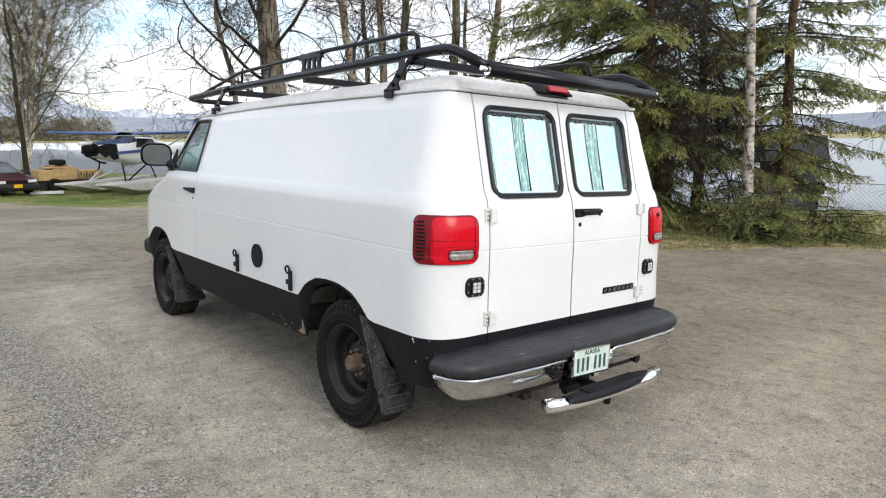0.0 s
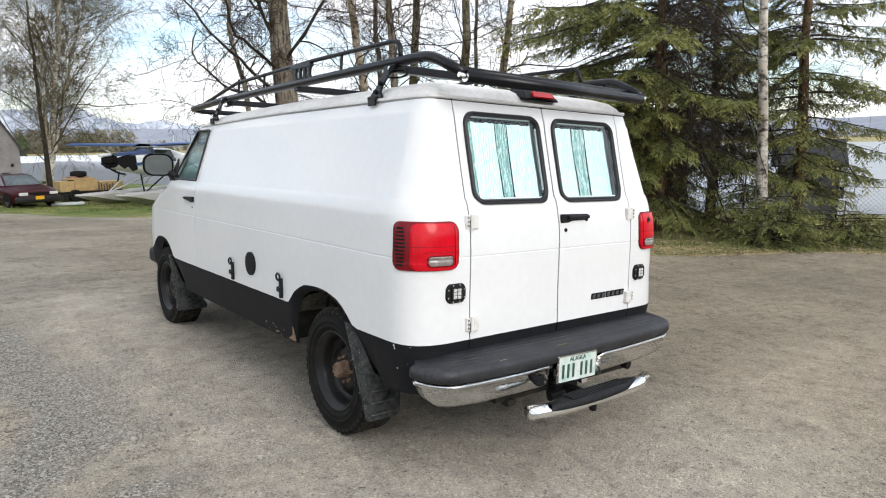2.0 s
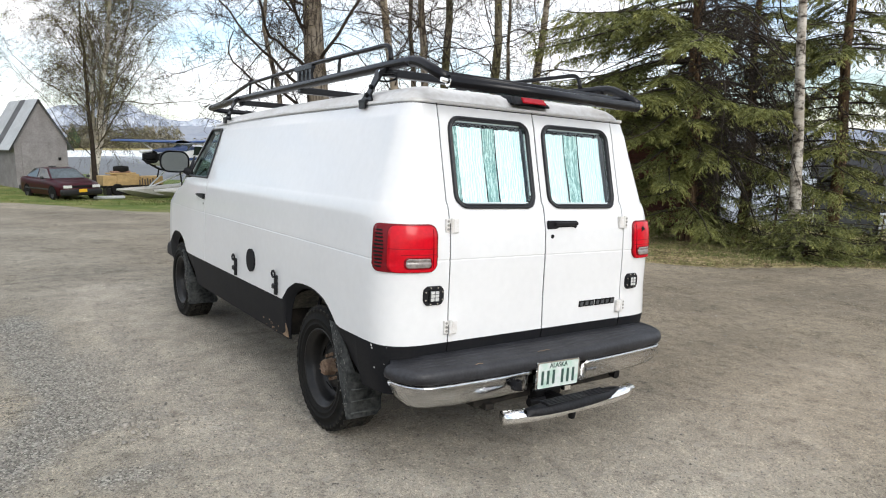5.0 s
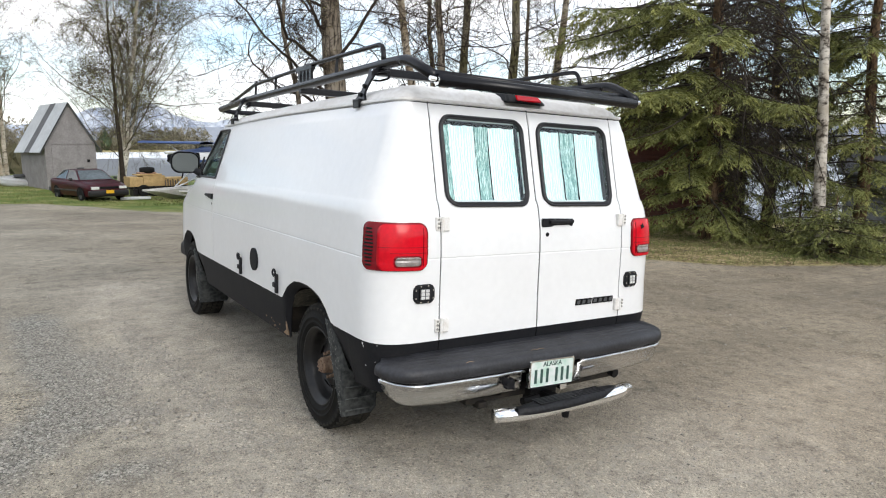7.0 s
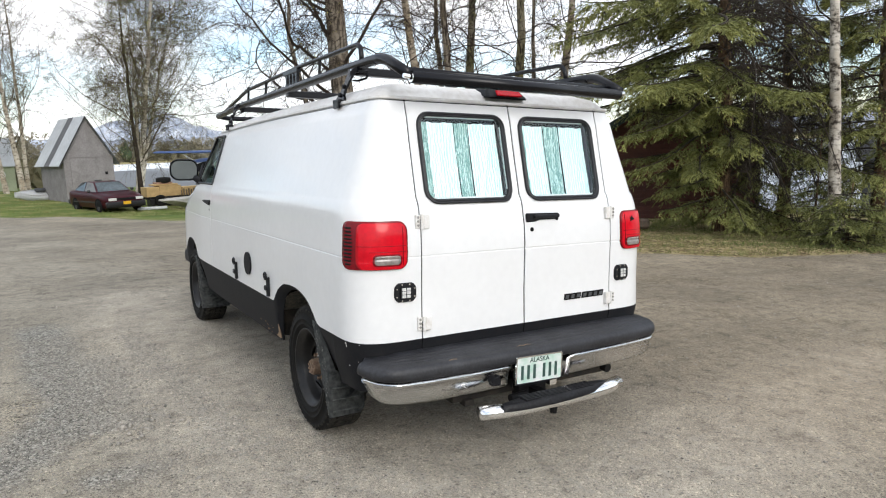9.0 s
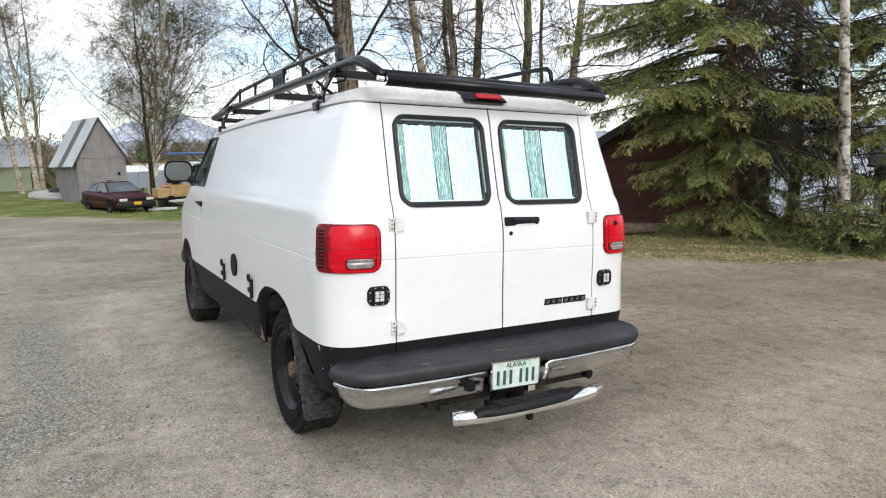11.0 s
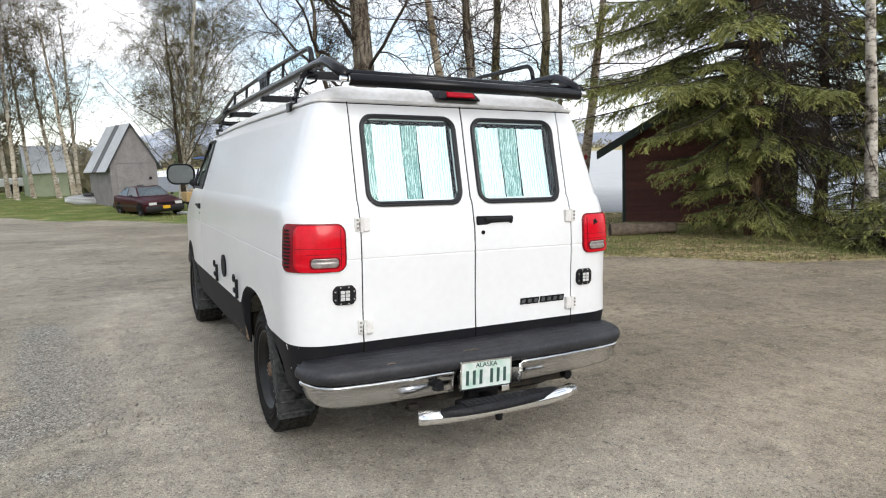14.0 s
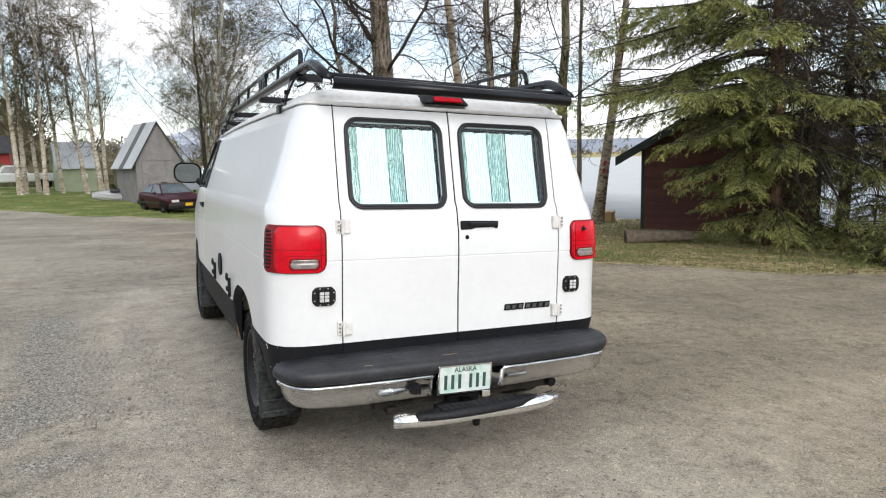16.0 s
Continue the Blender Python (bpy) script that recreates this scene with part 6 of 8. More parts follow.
def spruce(label, x, y, height, radius, seed, trunk_r=0.2, low=0.5, per=5, step=0.3, tuft=0.085, bare=0.3, belly=0.45, full=1.0, dead=None, miss=0.2, sag=(0.28, 0.6), top=6.0, lobe=None):
    """Boughs sweep out and down, bare inside, and end in flat drooping fans of needle shoots. dead: (from, to) degrees about the
    trunk, and heights, between which the boughs are bare; above top the crown is coarser. lobe: (degrees, height): on that side the
    boughs above that height reach further, and those below less far."""
    rng = np.random.default_rng(seed)
    tree = new("spruce_tree")
    tree.location = (x, y, float(lie(x, y)) - 0.05)
    tagged(tree, label, "tree", "spruces beside the lot")
    zz = np.linspace(0, height, 12)
    V, F = skin([(np.stack([0.04 * np.sin(zz), 0.04 * np.cos(zz * 1.3) - 0.04, zz], -1)[None], np.maximum(trunk_r * (1 - zz / height), 0.01)[None], 12)])
    fast_mesh("trunk", V, F, SPRUCE_BARK, tree, smooth=True)
    S = np.linspace(0, 1, 12)
    lines, live, z = [], [], low
    turn = rng.uniform(0, math.tau)
    while z < height - 0.3:
        t = z / height
        for k in range(per):
            if rng.uniform() < miss:
                continue
            phi = turn + k * math.tau / per + rng.normal(0, 0.3)
            zb = z + rng.uniform(-0.18, 0.18)
            L = radius * min(belly + (1 - belly) * 0.9 * t / 0.3, (1 - t) ** 0.75 * 1.15) * rng.uniform(0.5, 1.12) + 0.1
            deg = (math.degrees(phi) + 180) % 360 - 180
            gone = bool(dead) and dead[0] < deg < dead[1] and dead[2] < zb < dead[3] and rng.uniform() < 0.85
            drop = rng.uniform(*sag) * (1.7 if gone else 1.0) * (1 - 0.6 * t)
            curve = 0.12 * S - drop * S ** 1.6 + 0.28 * drop * S ** 4
            ang = phi + rng.normal(0, 0.22) * S ** 2 + 0.05 * np.sin(S * 7 + phi)
            if lobe and abs((deg - lobe[0] + 180) % 360 - 180) < 75:
                L *= rng.uniform(1.05, 1.3) if zb > lobe[1] else 0.82
            if gone:
                L *= 0.8
                curve = 0.25 * S - 1.6 * drop * S ** 2.6
            lines.append(np.stack([L * S * np.cos(ang), L * S * np.sin(ang), np.maximum(zb + L * curve, 0.10)], -1))
            live.append(0 if gone else (2 if zb > top else 1))
        turn += 0.9
        z += step * (1 if z < top else 2.2)
    B, live = np.array(lines), np.array(live)
    length = np.linalg.norm(B[:, -1] - B[:, 0], axis=-1)
    BR = np.maximum((0.007 + 0.008 * length)[:, None] * np.linspace(1, 0.2, 12)[None], 0.003)
    D1, Q1 = sprout(rng, B, BR, 15, 0.04, 62, 0.24, 0.4, 5, 0.2, -0.17, 0.003)
    groups = [(B, BR, 5), (D1, Q1, 3)]
    if (live == 0).any():
        D2, Q2 = sprout(rng, B[live == 0], BR[live == 0], 30, 0.05, 60, 0.3, 0.4, 5, 0.22, -0.2, 0.003)
        D3, Q3 = sprout(rng, D2, Q2, 6, 0.1, 55, 0.5, 0.6, 3, 0.25, -0.1, 0.0025)
        groups += [(D2, Q2, 3), (D3, Q3, 3)]
    V, F = skin(groups)
    tagged(fast_mesh("bough_frame", V, F, DEAD_TWIG, tree, "dark bare boughs and dead twigs"), kind="stuff")
    # side shoots of each bough, set left and right in its plane, and their own twigs, set the same way
    hang = np.array([0, 0, -1.0])
    C, A, WD, SZ, FR = [], [], [], [], []
    for b in np.flatnonzero(live):
        coarse = live[b] == 2
        L = length[b]
        n = max(6, int(L * (7 if coarse else 15) * full))
        u = bare + (1 - bare) * np.sort(rng.uniform(0, 1, n)) ** 0.85
        p, d = along(B[b:b + 1], u[None])
        p, d = p[0], d[0]
        side = np.cross(d, [0, 0, 1.0])
        side /= np.linalg.norm(side, axis=1, keepdims=True) + 1e-9
        side *= np.where(np.arange(n) % 2, 1.0, -1.0)[:, None]
        a = np.radians(rng.uniform(35, 68, n))[:, None]
        go = d * np.cos(a) + side * np.sin(a)
        ell = ((0.10 + 0.34 * L ** 0.6 * np.clip(1.2 - u, 0.34, 1) ** 0.8) * rng.uniform(0.45, 1.2, n)).clip(0.08, 0.85)
        fall = rng.uniform(0.25, 0.75, n)
        k = np.maximum((ell / (0.15 if coarse else 0.055)).astype(int), 2) * 2
        idx = np.repeat(np.arange(n), k)
        t = rng.uniform(0.05, 1.0, len(idx))
        e = ell[idx][:, None]
        c = p[idx] + go[idx] * e * t[:, None] + hang * e * (fall[idx] * t ** 1.8)[:, None]
        tang = go[idx] + hang * (fall[idx] * 1.5 * t)[:, None]
        tang /= np.linalg.norm(tang, axis=1, keepdims=True)
        flat = np.cross(tang, np.cross(go[idx], hang))
        s2 = np.cross(tang, flat)
        s2 /= np.linalg.norm(s2, axis=1, keepdims=True) + 1e-9
        s2 *= rng.choice([-1.0, 1.0], (len(idx), 1))
        b2 = np.radians(rng.uniform(15, 60, len(idx)))[:, None]
        twig = tang * np.cos(b2) + s2 * np.sin(b2) + hang * rng.uniform(0.0, 0.45, (len(idx), 1))
        twig /= np.linalg.norm(twig, axis=1, keepdims=True)
        l3 = (0.05 + 0.15 * (1.1 - t)) * rng.uniform(0.6, 1.2, len(idx))
        for v in ((0.0, 0.4, 0.8) if not coarse else (0.0,)):
            C.append(c + twig * (l3 * v)[:, None] + rng.normal(0, 0.006, c.shape))
            lean = twig + rng.normal(0, 0.22, c.shape)
            A.append(lean / np.linalg.norm(lean, axis=1, keepdims=True))
            w = np.cross(A[-1], hang) + rng.normal(0, 0.45, c.shape)
            w -= (w * A[-1]).sum(1, keepdims=True) * A[-1]
            WD.append(w / (np.linalg.norm(w, axis=1, keepdims=True) + 1e-9))
            SZ.append(tuft * rng.uniform(0.65, 1.3, len(idx)) * (2.2 if coarse else 1.0))
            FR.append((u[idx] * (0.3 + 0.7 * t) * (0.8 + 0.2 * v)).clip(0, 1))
    C, A, WD, SZ, FR = (np.concatenate(q) for q in (C, A, WD, SZ, FR))
    sz = SZ[:, None]
    V = np.stack([C, C + A * sz * 0.45 + WD * sz * (0.09 + 0.02 * (FR[:, None] < 0.4)), C + A * sz, C + A * sz * 0.45 - WD * sz * (0.09 + 0.02 * (FR[:, None] < 0.4))], 1).reshape(-1, 3)
    V[:, 2] = np.maximum(V[:, 2], 0.03)
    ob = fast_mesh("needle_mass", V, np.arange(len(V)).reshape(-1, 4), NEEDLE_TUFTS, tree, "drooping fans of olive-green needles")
    a = ob.data.attributes.new("fresh_lit", "FLOAT", "POINT")
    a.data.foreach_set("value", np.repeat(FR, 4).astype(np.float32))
    tagged(ob, kind="stuff")
    return tree


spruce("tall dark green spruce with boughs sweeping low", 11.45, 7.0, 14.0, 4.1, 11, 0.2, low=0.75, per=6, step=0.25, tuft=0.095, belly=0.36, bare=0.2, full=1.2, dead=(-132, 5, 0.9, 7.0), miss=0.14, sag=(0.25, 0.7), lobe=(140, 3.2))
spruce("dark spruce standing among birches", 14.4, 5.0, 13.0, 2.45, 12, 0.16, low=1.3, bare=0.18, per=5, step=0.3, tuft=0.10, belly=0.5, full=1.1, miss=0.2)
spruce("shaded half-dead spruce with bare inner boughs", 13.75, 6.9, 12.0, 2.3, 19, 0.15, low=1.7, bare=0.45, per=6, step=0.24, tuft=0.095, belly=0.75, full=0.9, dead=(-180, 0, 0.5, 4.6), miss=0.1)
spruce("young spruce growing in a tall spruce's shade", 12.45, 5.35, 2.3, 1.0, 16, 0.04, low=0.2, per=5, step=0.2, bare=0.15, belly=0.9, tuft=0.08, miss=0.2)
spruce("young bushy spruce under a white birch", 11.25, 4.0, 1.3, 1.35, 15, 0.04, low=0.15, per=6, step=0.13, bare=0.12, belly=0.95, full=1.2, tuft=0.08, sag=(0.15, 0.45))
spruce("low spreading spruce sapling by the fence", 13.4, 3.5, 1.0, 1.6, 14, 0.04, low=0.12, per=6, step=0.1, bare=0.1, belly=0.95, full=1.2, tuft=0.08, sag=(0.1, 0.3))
NEAR = "bare trees along the lake shore"
bare_tree("cottonwood_tree", "thick furrowed grey cottonwood trunk with bare limbs", 4.75, 12.9, 13.5, 0.375, (-0.7, 0.2), 21, 30, 0.18, 68, -0.02, 0.006, TRUNK_GREY, buds=0.3, group=NEAR, wiggle=0.07, dense=7, fine=4)
bare_tree("birch_tree", "crooked slender birch beside the thick cottonwood", 4.08, 13.24, 9, 0.095, (-1.1, 0.2), 33, 20, 0.25, 70, -0.03, 0.006, TRUNK_GREY, buds=0.4, group=NEAR, dense=7, ratio=0.5, wiggle=0.12, fine=4)
bare_tree("birch_tree", "slender birch with pale tan bark, leaning slightly", 6.55, 11.8, 12, 0.15, (-1.3, 0.4), 22, 18, 0.22, 60, -0.02, 0.005, TRUNK_TAN, buds=0.4, group=NEAR, dense=6, fine=4)
bare_tree("birch_tree", "slender birch with dark grey bark", 7.0, 11.5, 12, 0.14, (-0.4, 0.3), 23, 18, 0.22, 60, -0.02, 0.005, TRUNK_GREY, buds=0.4, group=NEAR, dense=6, fine=4)
bare_tree("birch_tree", "forked birch with mossy grey bark", 7.75, 12.3, 12, 0.17, (0.6, -0.3), 24, 20, 0.25, 64, -0.02, 0.005, TRUNK_MOSSY, buds=0.4, group=NEAR, dense=6, fine=4)
bare_tree("birch_tree", "straight birch with brown-grey bark", 8.35, 10.75, 12.5, 0.165, (0.3, -0.2), 25, 18, 0.25, 64, -0.02, 0.005, TRUNK_MOSSY, buds=0.4, group=NEAR, dense=6, fine=4)
bare_tree("birch_tree", "thin dark straight young birch", 9.75, 11.8, 11, 0.085, (0.1, 0), 26, 14, 0.25, 55, -0.01, 0.005, TRUNK_GREY, buds=0.3, group=NEAR, dense=6, fine=4)
bare_tree("birch_tree", "leaning birch with mottled bark and a red paint mark", 12.3, 14.2, 12.5, 0.2, (1.2, -1.0), 27, 20, 0.25, 60, -0.03, 0.005, TRUNK_TAN, buds=0.35, group=NEAR, dense=6, fine=4)
bare_tree("birch_tree", "white birch trunk in front of the spruces", 11.8, 4.53, 12, 0.14, (-0.2, 0.4), 28, 20, 0.22, 60, -0.03, 0.004, TRUNK_WHITE, buds=1.0, bud_size=0.026, group=NEAR, dense=6, fine=4)
bare_tree("birch_tree", "dark bare tree by the chain-link fence", 16.9, 2.75, 9, 0.13, (0.4, 0.3), 29, 20, 0.16, 65, -0.08, 0.0045, TWIG, buds=0.1, group=NEAR, ratio=0.5, dense=6, fine=4)
bare_tree("birch_tree", "tall bare birch close to the water", 9.6, 16.2, 13, 0.13, (-0.4, 0), 35, 22, 0.2, 58, -0.02, 0.005, TRUNK_GREY, buds=0.4, group=NEAR, dense=7, ratio=0.45, fine=4)
bare_tree("birch_tree", "dark leaning stem beside the broad pale birch", 2.58, 37.8, 11.5, 0.15, (-0.15, 0.3), 41, 14, 0.3, 45, -0.03, 0.0065, TWIG, TWIG_PALE, 0.5, 0.018, dense=7, bud_mat=BUDS_GOLD, group="birches by the sheds", fine=4)
bare_tree("birch_tree", "broad many-stemmed birch hung with yellow-green catkins", 2.5, 38.2, 15.5, 0.21, (2.4, 0), 31, 38, 0.10, 38, -0.05, 0.0065, TRUNK_PALE, TWIG_PALE, 1.0, 0.020, 3, 0.38, 8, bud_mat=BUDS_GOLD, group="birches by the sheds")
for i, (bx, by, bl, bh) in enumerate(((-5.5, 46.0, -0.5, 14), (-4.07, 45.5, -1.1, 12), (-3.11, 43.0, -0.9, 12.5), (-2.89, 44.0, 0.1, 13), (-6.18, 43.5, 0.3, 13), (-7.45, 43.0, -0.3, 14), (-8.54, 42.5, -0.2, 13), (-6.91, 47.0, -0.4, 13), (-7.38, 44.5, 0.3, 13.5))):
    bare_tree("birch_tree", "tall thin birch of a bare grove by the sheds", bx, by, bh, 0.14 + 0.02 * (i % 3), (bl, 0.1), 40 + i, 20, 0.2, 38, -0.045, 0.008, TRUNK_GROVE, TWIG_PALE, 0.7, 0.022, 1 + (i == 4), 0.42, 6, group="birches by the sheds", fine=4)


# ---- sheds, cabin, car, plane ----
PLY = paint("weathered_grey_plywood", (0.25, 0.235, 0.23), 0.9, scale=2.2, vary=0.25, bump=0.15, hue=(0.16, 0.145, 0.14), fine=6)
TIN = paint("galvanised_roof_sheet", (0.55, 0.57, 0.58), 0.5, 0.2, scale=2, vary=0.12)
TIN_DARK = paint("dark_roof_strip", (0.12, 0.12, 0.125), 0.7, scale=3, vary=0.2)
SAGE = paint("sage_green_boards", (0.38, 0.42, 0.29), 0.85, scale=2, vary=0.12)
SIDING = paint("red_brown_siding", (0.13, 0.045, 0.033), 0.7, scale=5, vary=0.2, bump=0.15, hue=(0.085, 0.03, 0.024), spread=0.18)
FASCIA = paint("dark_green_fascia", (0.02, 0.035, 0.028), 0.6, scale=4, vary=0.2)
SHINGLE = paint("dark_roof_felt", (0.035, 0.036, 0.038), 0.9, scale=8, vary=0.2, bump=0.3)
GREY_WALL = paint("blue_grey_wall", (0.09, 0.10, 0.115), 0.8, scale=2, vary=0.2)
BARN_RED = paint("barn_red_wall", (0.30, 0.03, 0.025), 0.8, scale=2, vary=0.2)
MAROON = paint("maroon_car_paint", (0.042, 0.004, 0.009), 0.3, scale=3, vary=0.12, spec=0.18)
# dark car glass again, with the sky's reflection painted as paler blue-grey
CAR_SCREEN = paint("sky_reflection_windscreen", (0.085, 0.108, 0.12), 0.08, scale=1.6, vary=0.3, hue=(0.03, 0.04, 0.04), spec=0.5)
CAR_BLACK = paint("black_car_bumper", (0.016, 0.015, 0.016), 0.45, scale=6, vary=0.2, spec=0.3)
CAR_TRIM = paint("dark_grey_bumper", (0.035, 0.035, 0.036), 0.5, scale=6, vary=0.2)
DARK_GLASS = paint("dark_car_glass", (0.02, 0.028, 0.028), 0.06, scale=2, vary=0.1, spec=0.45)
YELLOW_PLATE = paint("yellow_plate", (0.75, 0.42, 0.02), 0.4, scale=10, vary=0.1)
BOAT_WHITE = paint("white_gelcoat", (0.75, 0.76, 0.76), 0.35, scale=2, vary=0.05)
TRUCK_WHITE = paint("dull_white_truck_paint", (0.62, 0.63, 0.62), 0.4, scale=2, vary=0.08)
PLANE_BLUE = paint("blue_plane_paint", (0.025, 0.07, 0.22), 0.35, scale=2, vary=0.15)
FLOAT_METAL = paint("dull_aluminium", (0.56, 0.54, 0.50), 0.45, 0.3, scale=3, vary=0.15)
BOARD_PINK = paint("weathered_pink_board", (0.42, 0.25, 0.17), 0.8, scale=8, vary=0.3)
PLYWOOD = paint("yellow_plywood", (0.60, 0.41, 0.18), 0.8, scale=4, vary=0.2, spread=0.15)
LOGWOOD = paint("grey_weathered_log", (0.19, 0.145, 0.105), 0.95, scale=9, vary=0.3, bump=1.0, hue=(0.05, 0.037, 0.027))
LOGEND = paint("cut_log_end", (0.05, 0.036, 0.026), 0.9, scale=12, vary=0.3)
WIRE = paint("galvanised_wire", (0.35, 0.36, 0.36), 0.5, 0.6, scale=8, vary=0.1)


def set_at(ob, x, y, turn=0, dz=0.0):
    ob.matrix_world = pose(x, y, float(lie(x, y)) + dz, 0, 0, turn)
    return ob


def panel(name, pts, off, mat, parent, label=""):
    bm = bmesh.new()
    prism(bm, pts, off)
    return part(name, bm, mat, parent, label)


def gable_shed(label, x, y, turn, w, d, wall_h, top_h, wall_mat, over=0.25, stripe=True):
    """Ridge runs back from the front gable."""
    s = tagged(set_at(new("shed"), x, y, turn), label, "shed", "sheds beyond the lot")
    h = w / 2
    t = 0.05
    panel("front_wall", [(-h, 0, -0.1), (h, 0, -0.1), (h, 0, wall_h), (0, 0, top_h), (-h, 0, wall_h)], (0, t, 0), wall_mat, s)
    panel("back_wall", [(-h, d, -0.1), (h, d, -0.1), (h, d, wall_h), (0, d, top_h), (-h, d, wall_h)], (0, -t, 0), wall_mat, s)
    for q in (-1, 1):
        panel("side_wall", [(q * h, t + 0.002, -0.1), (q * h, d - t - 0.002, -0.1), (q * h, d - t - 0.002, wall_h), (q * h, t + 0.002, wall_h)], (-q * t, 0, 0), wall_mat, s)
        slope = (top_h - wall_h) / h
        lo = (q * (h + over), wall_h - over * slope + 0.03)
        hi = (0, top_h + 0.03)
        n = 5
        for k in range(n):
            a, b = -0.12 + (d + 0.24) * k / n, -0.12 + (d + 0.24) * (k + 1) / n - 0.006
            mat = TIN_DARK if (stripe and k == 2) else TIN
            panel("roof_sheet", [(lo[0], a, lo[1]), (lo[0], b, lo[1]), (hi[0], b, hi[1]), (hi[0], a, hi[1])], (0, 0, 0.03), mat, s)
        panel("bargeboard", [(lo[0], -0.13, lo[1] - 0.07), (lo[0], -0.13, lo[1] + 0.03), (hi[0], -0.13, hi[1] + 0.03), (hi[0], -0.13, hi[1] - 0.07)], (0, -0.02, 0), CAR_TRIM, s)
    panel("plank_door", [(-h * 0.75, -0.004, 0.0), (h * 0.55, -0.004, 0.0), (h * 0.55, -0.004, wall_h * 0.97), (-h * 0.75, -0.004, wall_h * 0.97)], (0, -0.025, 0), wall_mat, s, "plywood door of the same grey")
    panel("gable_board", [(-h, -0.004, wall_h), (h, -0.004, wall_h), (h, -0.004, wall_h + 0.05), (-h, -0.004, wall_h + 0.05)], (0, -0.02, 0), wall_mat, s)
    bm = bmesh.new()
    box(bm, h * 0.62, h * 0.72, -0.05, 0.0, wall_h * 0.60, wall_h * 0.66, 0.005)
    part("hasp", bm, STEEL, s)
    return s


gable_shed("tall grey plywood shed with a steep tin roof", -0.12, 33.4, 16.5, 2.25, 3.3, 2.15, 4.05, PLY)


def side_shed():
    s = tagged(set_at(new("shed"), -4.75, 48.8, 11), "small sage green shed with a pale tin roof", "shed", "sheds beyond the lot")
    w, d, wh, th = 2.35, 2.6, 1.65, 3.4
    h = w / 2
    panel("front_wall", [(-h, 0, -0.2), (h, 0, -0.2), (h, 0, wh), (-h, 0, wh)], (0, 0.05, 0), SAGE, s)
    panel("back_wall", [(-h, d, -0.2), (h, d, -0.2), (h, d, wh), (-h, d, wh)], (0, -0.05, 0), SAGE, s)
    for q in (-1, 1):
        panel("side_wall", [(q * h, 0.052, -0.2), (q * h, d - 0.052, -0.2), (q * h, d - 0.052, wh), (q * h, d / 2, th - 0.05), (q * h, 0.052, wh)], (-q * 0.05, 0, 0), SAGE, s)
    for k in range(3):
        a, b = -h - 0.12 + (w + 0.24) * k / 3, -h - 0.12 + (w + 0.24) * (k + 1) / 3 - 0.006
        panel("roof_sheet", [(a, -0.2, wh - 0.1), (b, -0.2, wh - 0.1), (b, d / 2, th), (a, d / 2, th)], (0, 0, 0.03), TIN, s)
        panel("roof_sheet", [(a, d + 0.2, wh - 0.1), (b, d + 0.2, wh - 0.1), (b, d / 2, th), (a, d / 2, th)], (0, 0, 0.03), TIN, s)
    panel("door", [(0.25, -0.004, 0), (0.75, -0.004, 0), (0.75, -0.004, 1.4), (0.25, -0.004, 1.4)], (0, -0.02, 0), SAGE, s)
    panel("notice", [(0.45, -0.03, 0.95), (0.62, -0.03, 0.95), (0.62, -0.03, 1.2), (0.45, -0.03, 1.2)], (0, -0.01, 0), BOAT_WHITE, s, "small white notice")


side_shed()


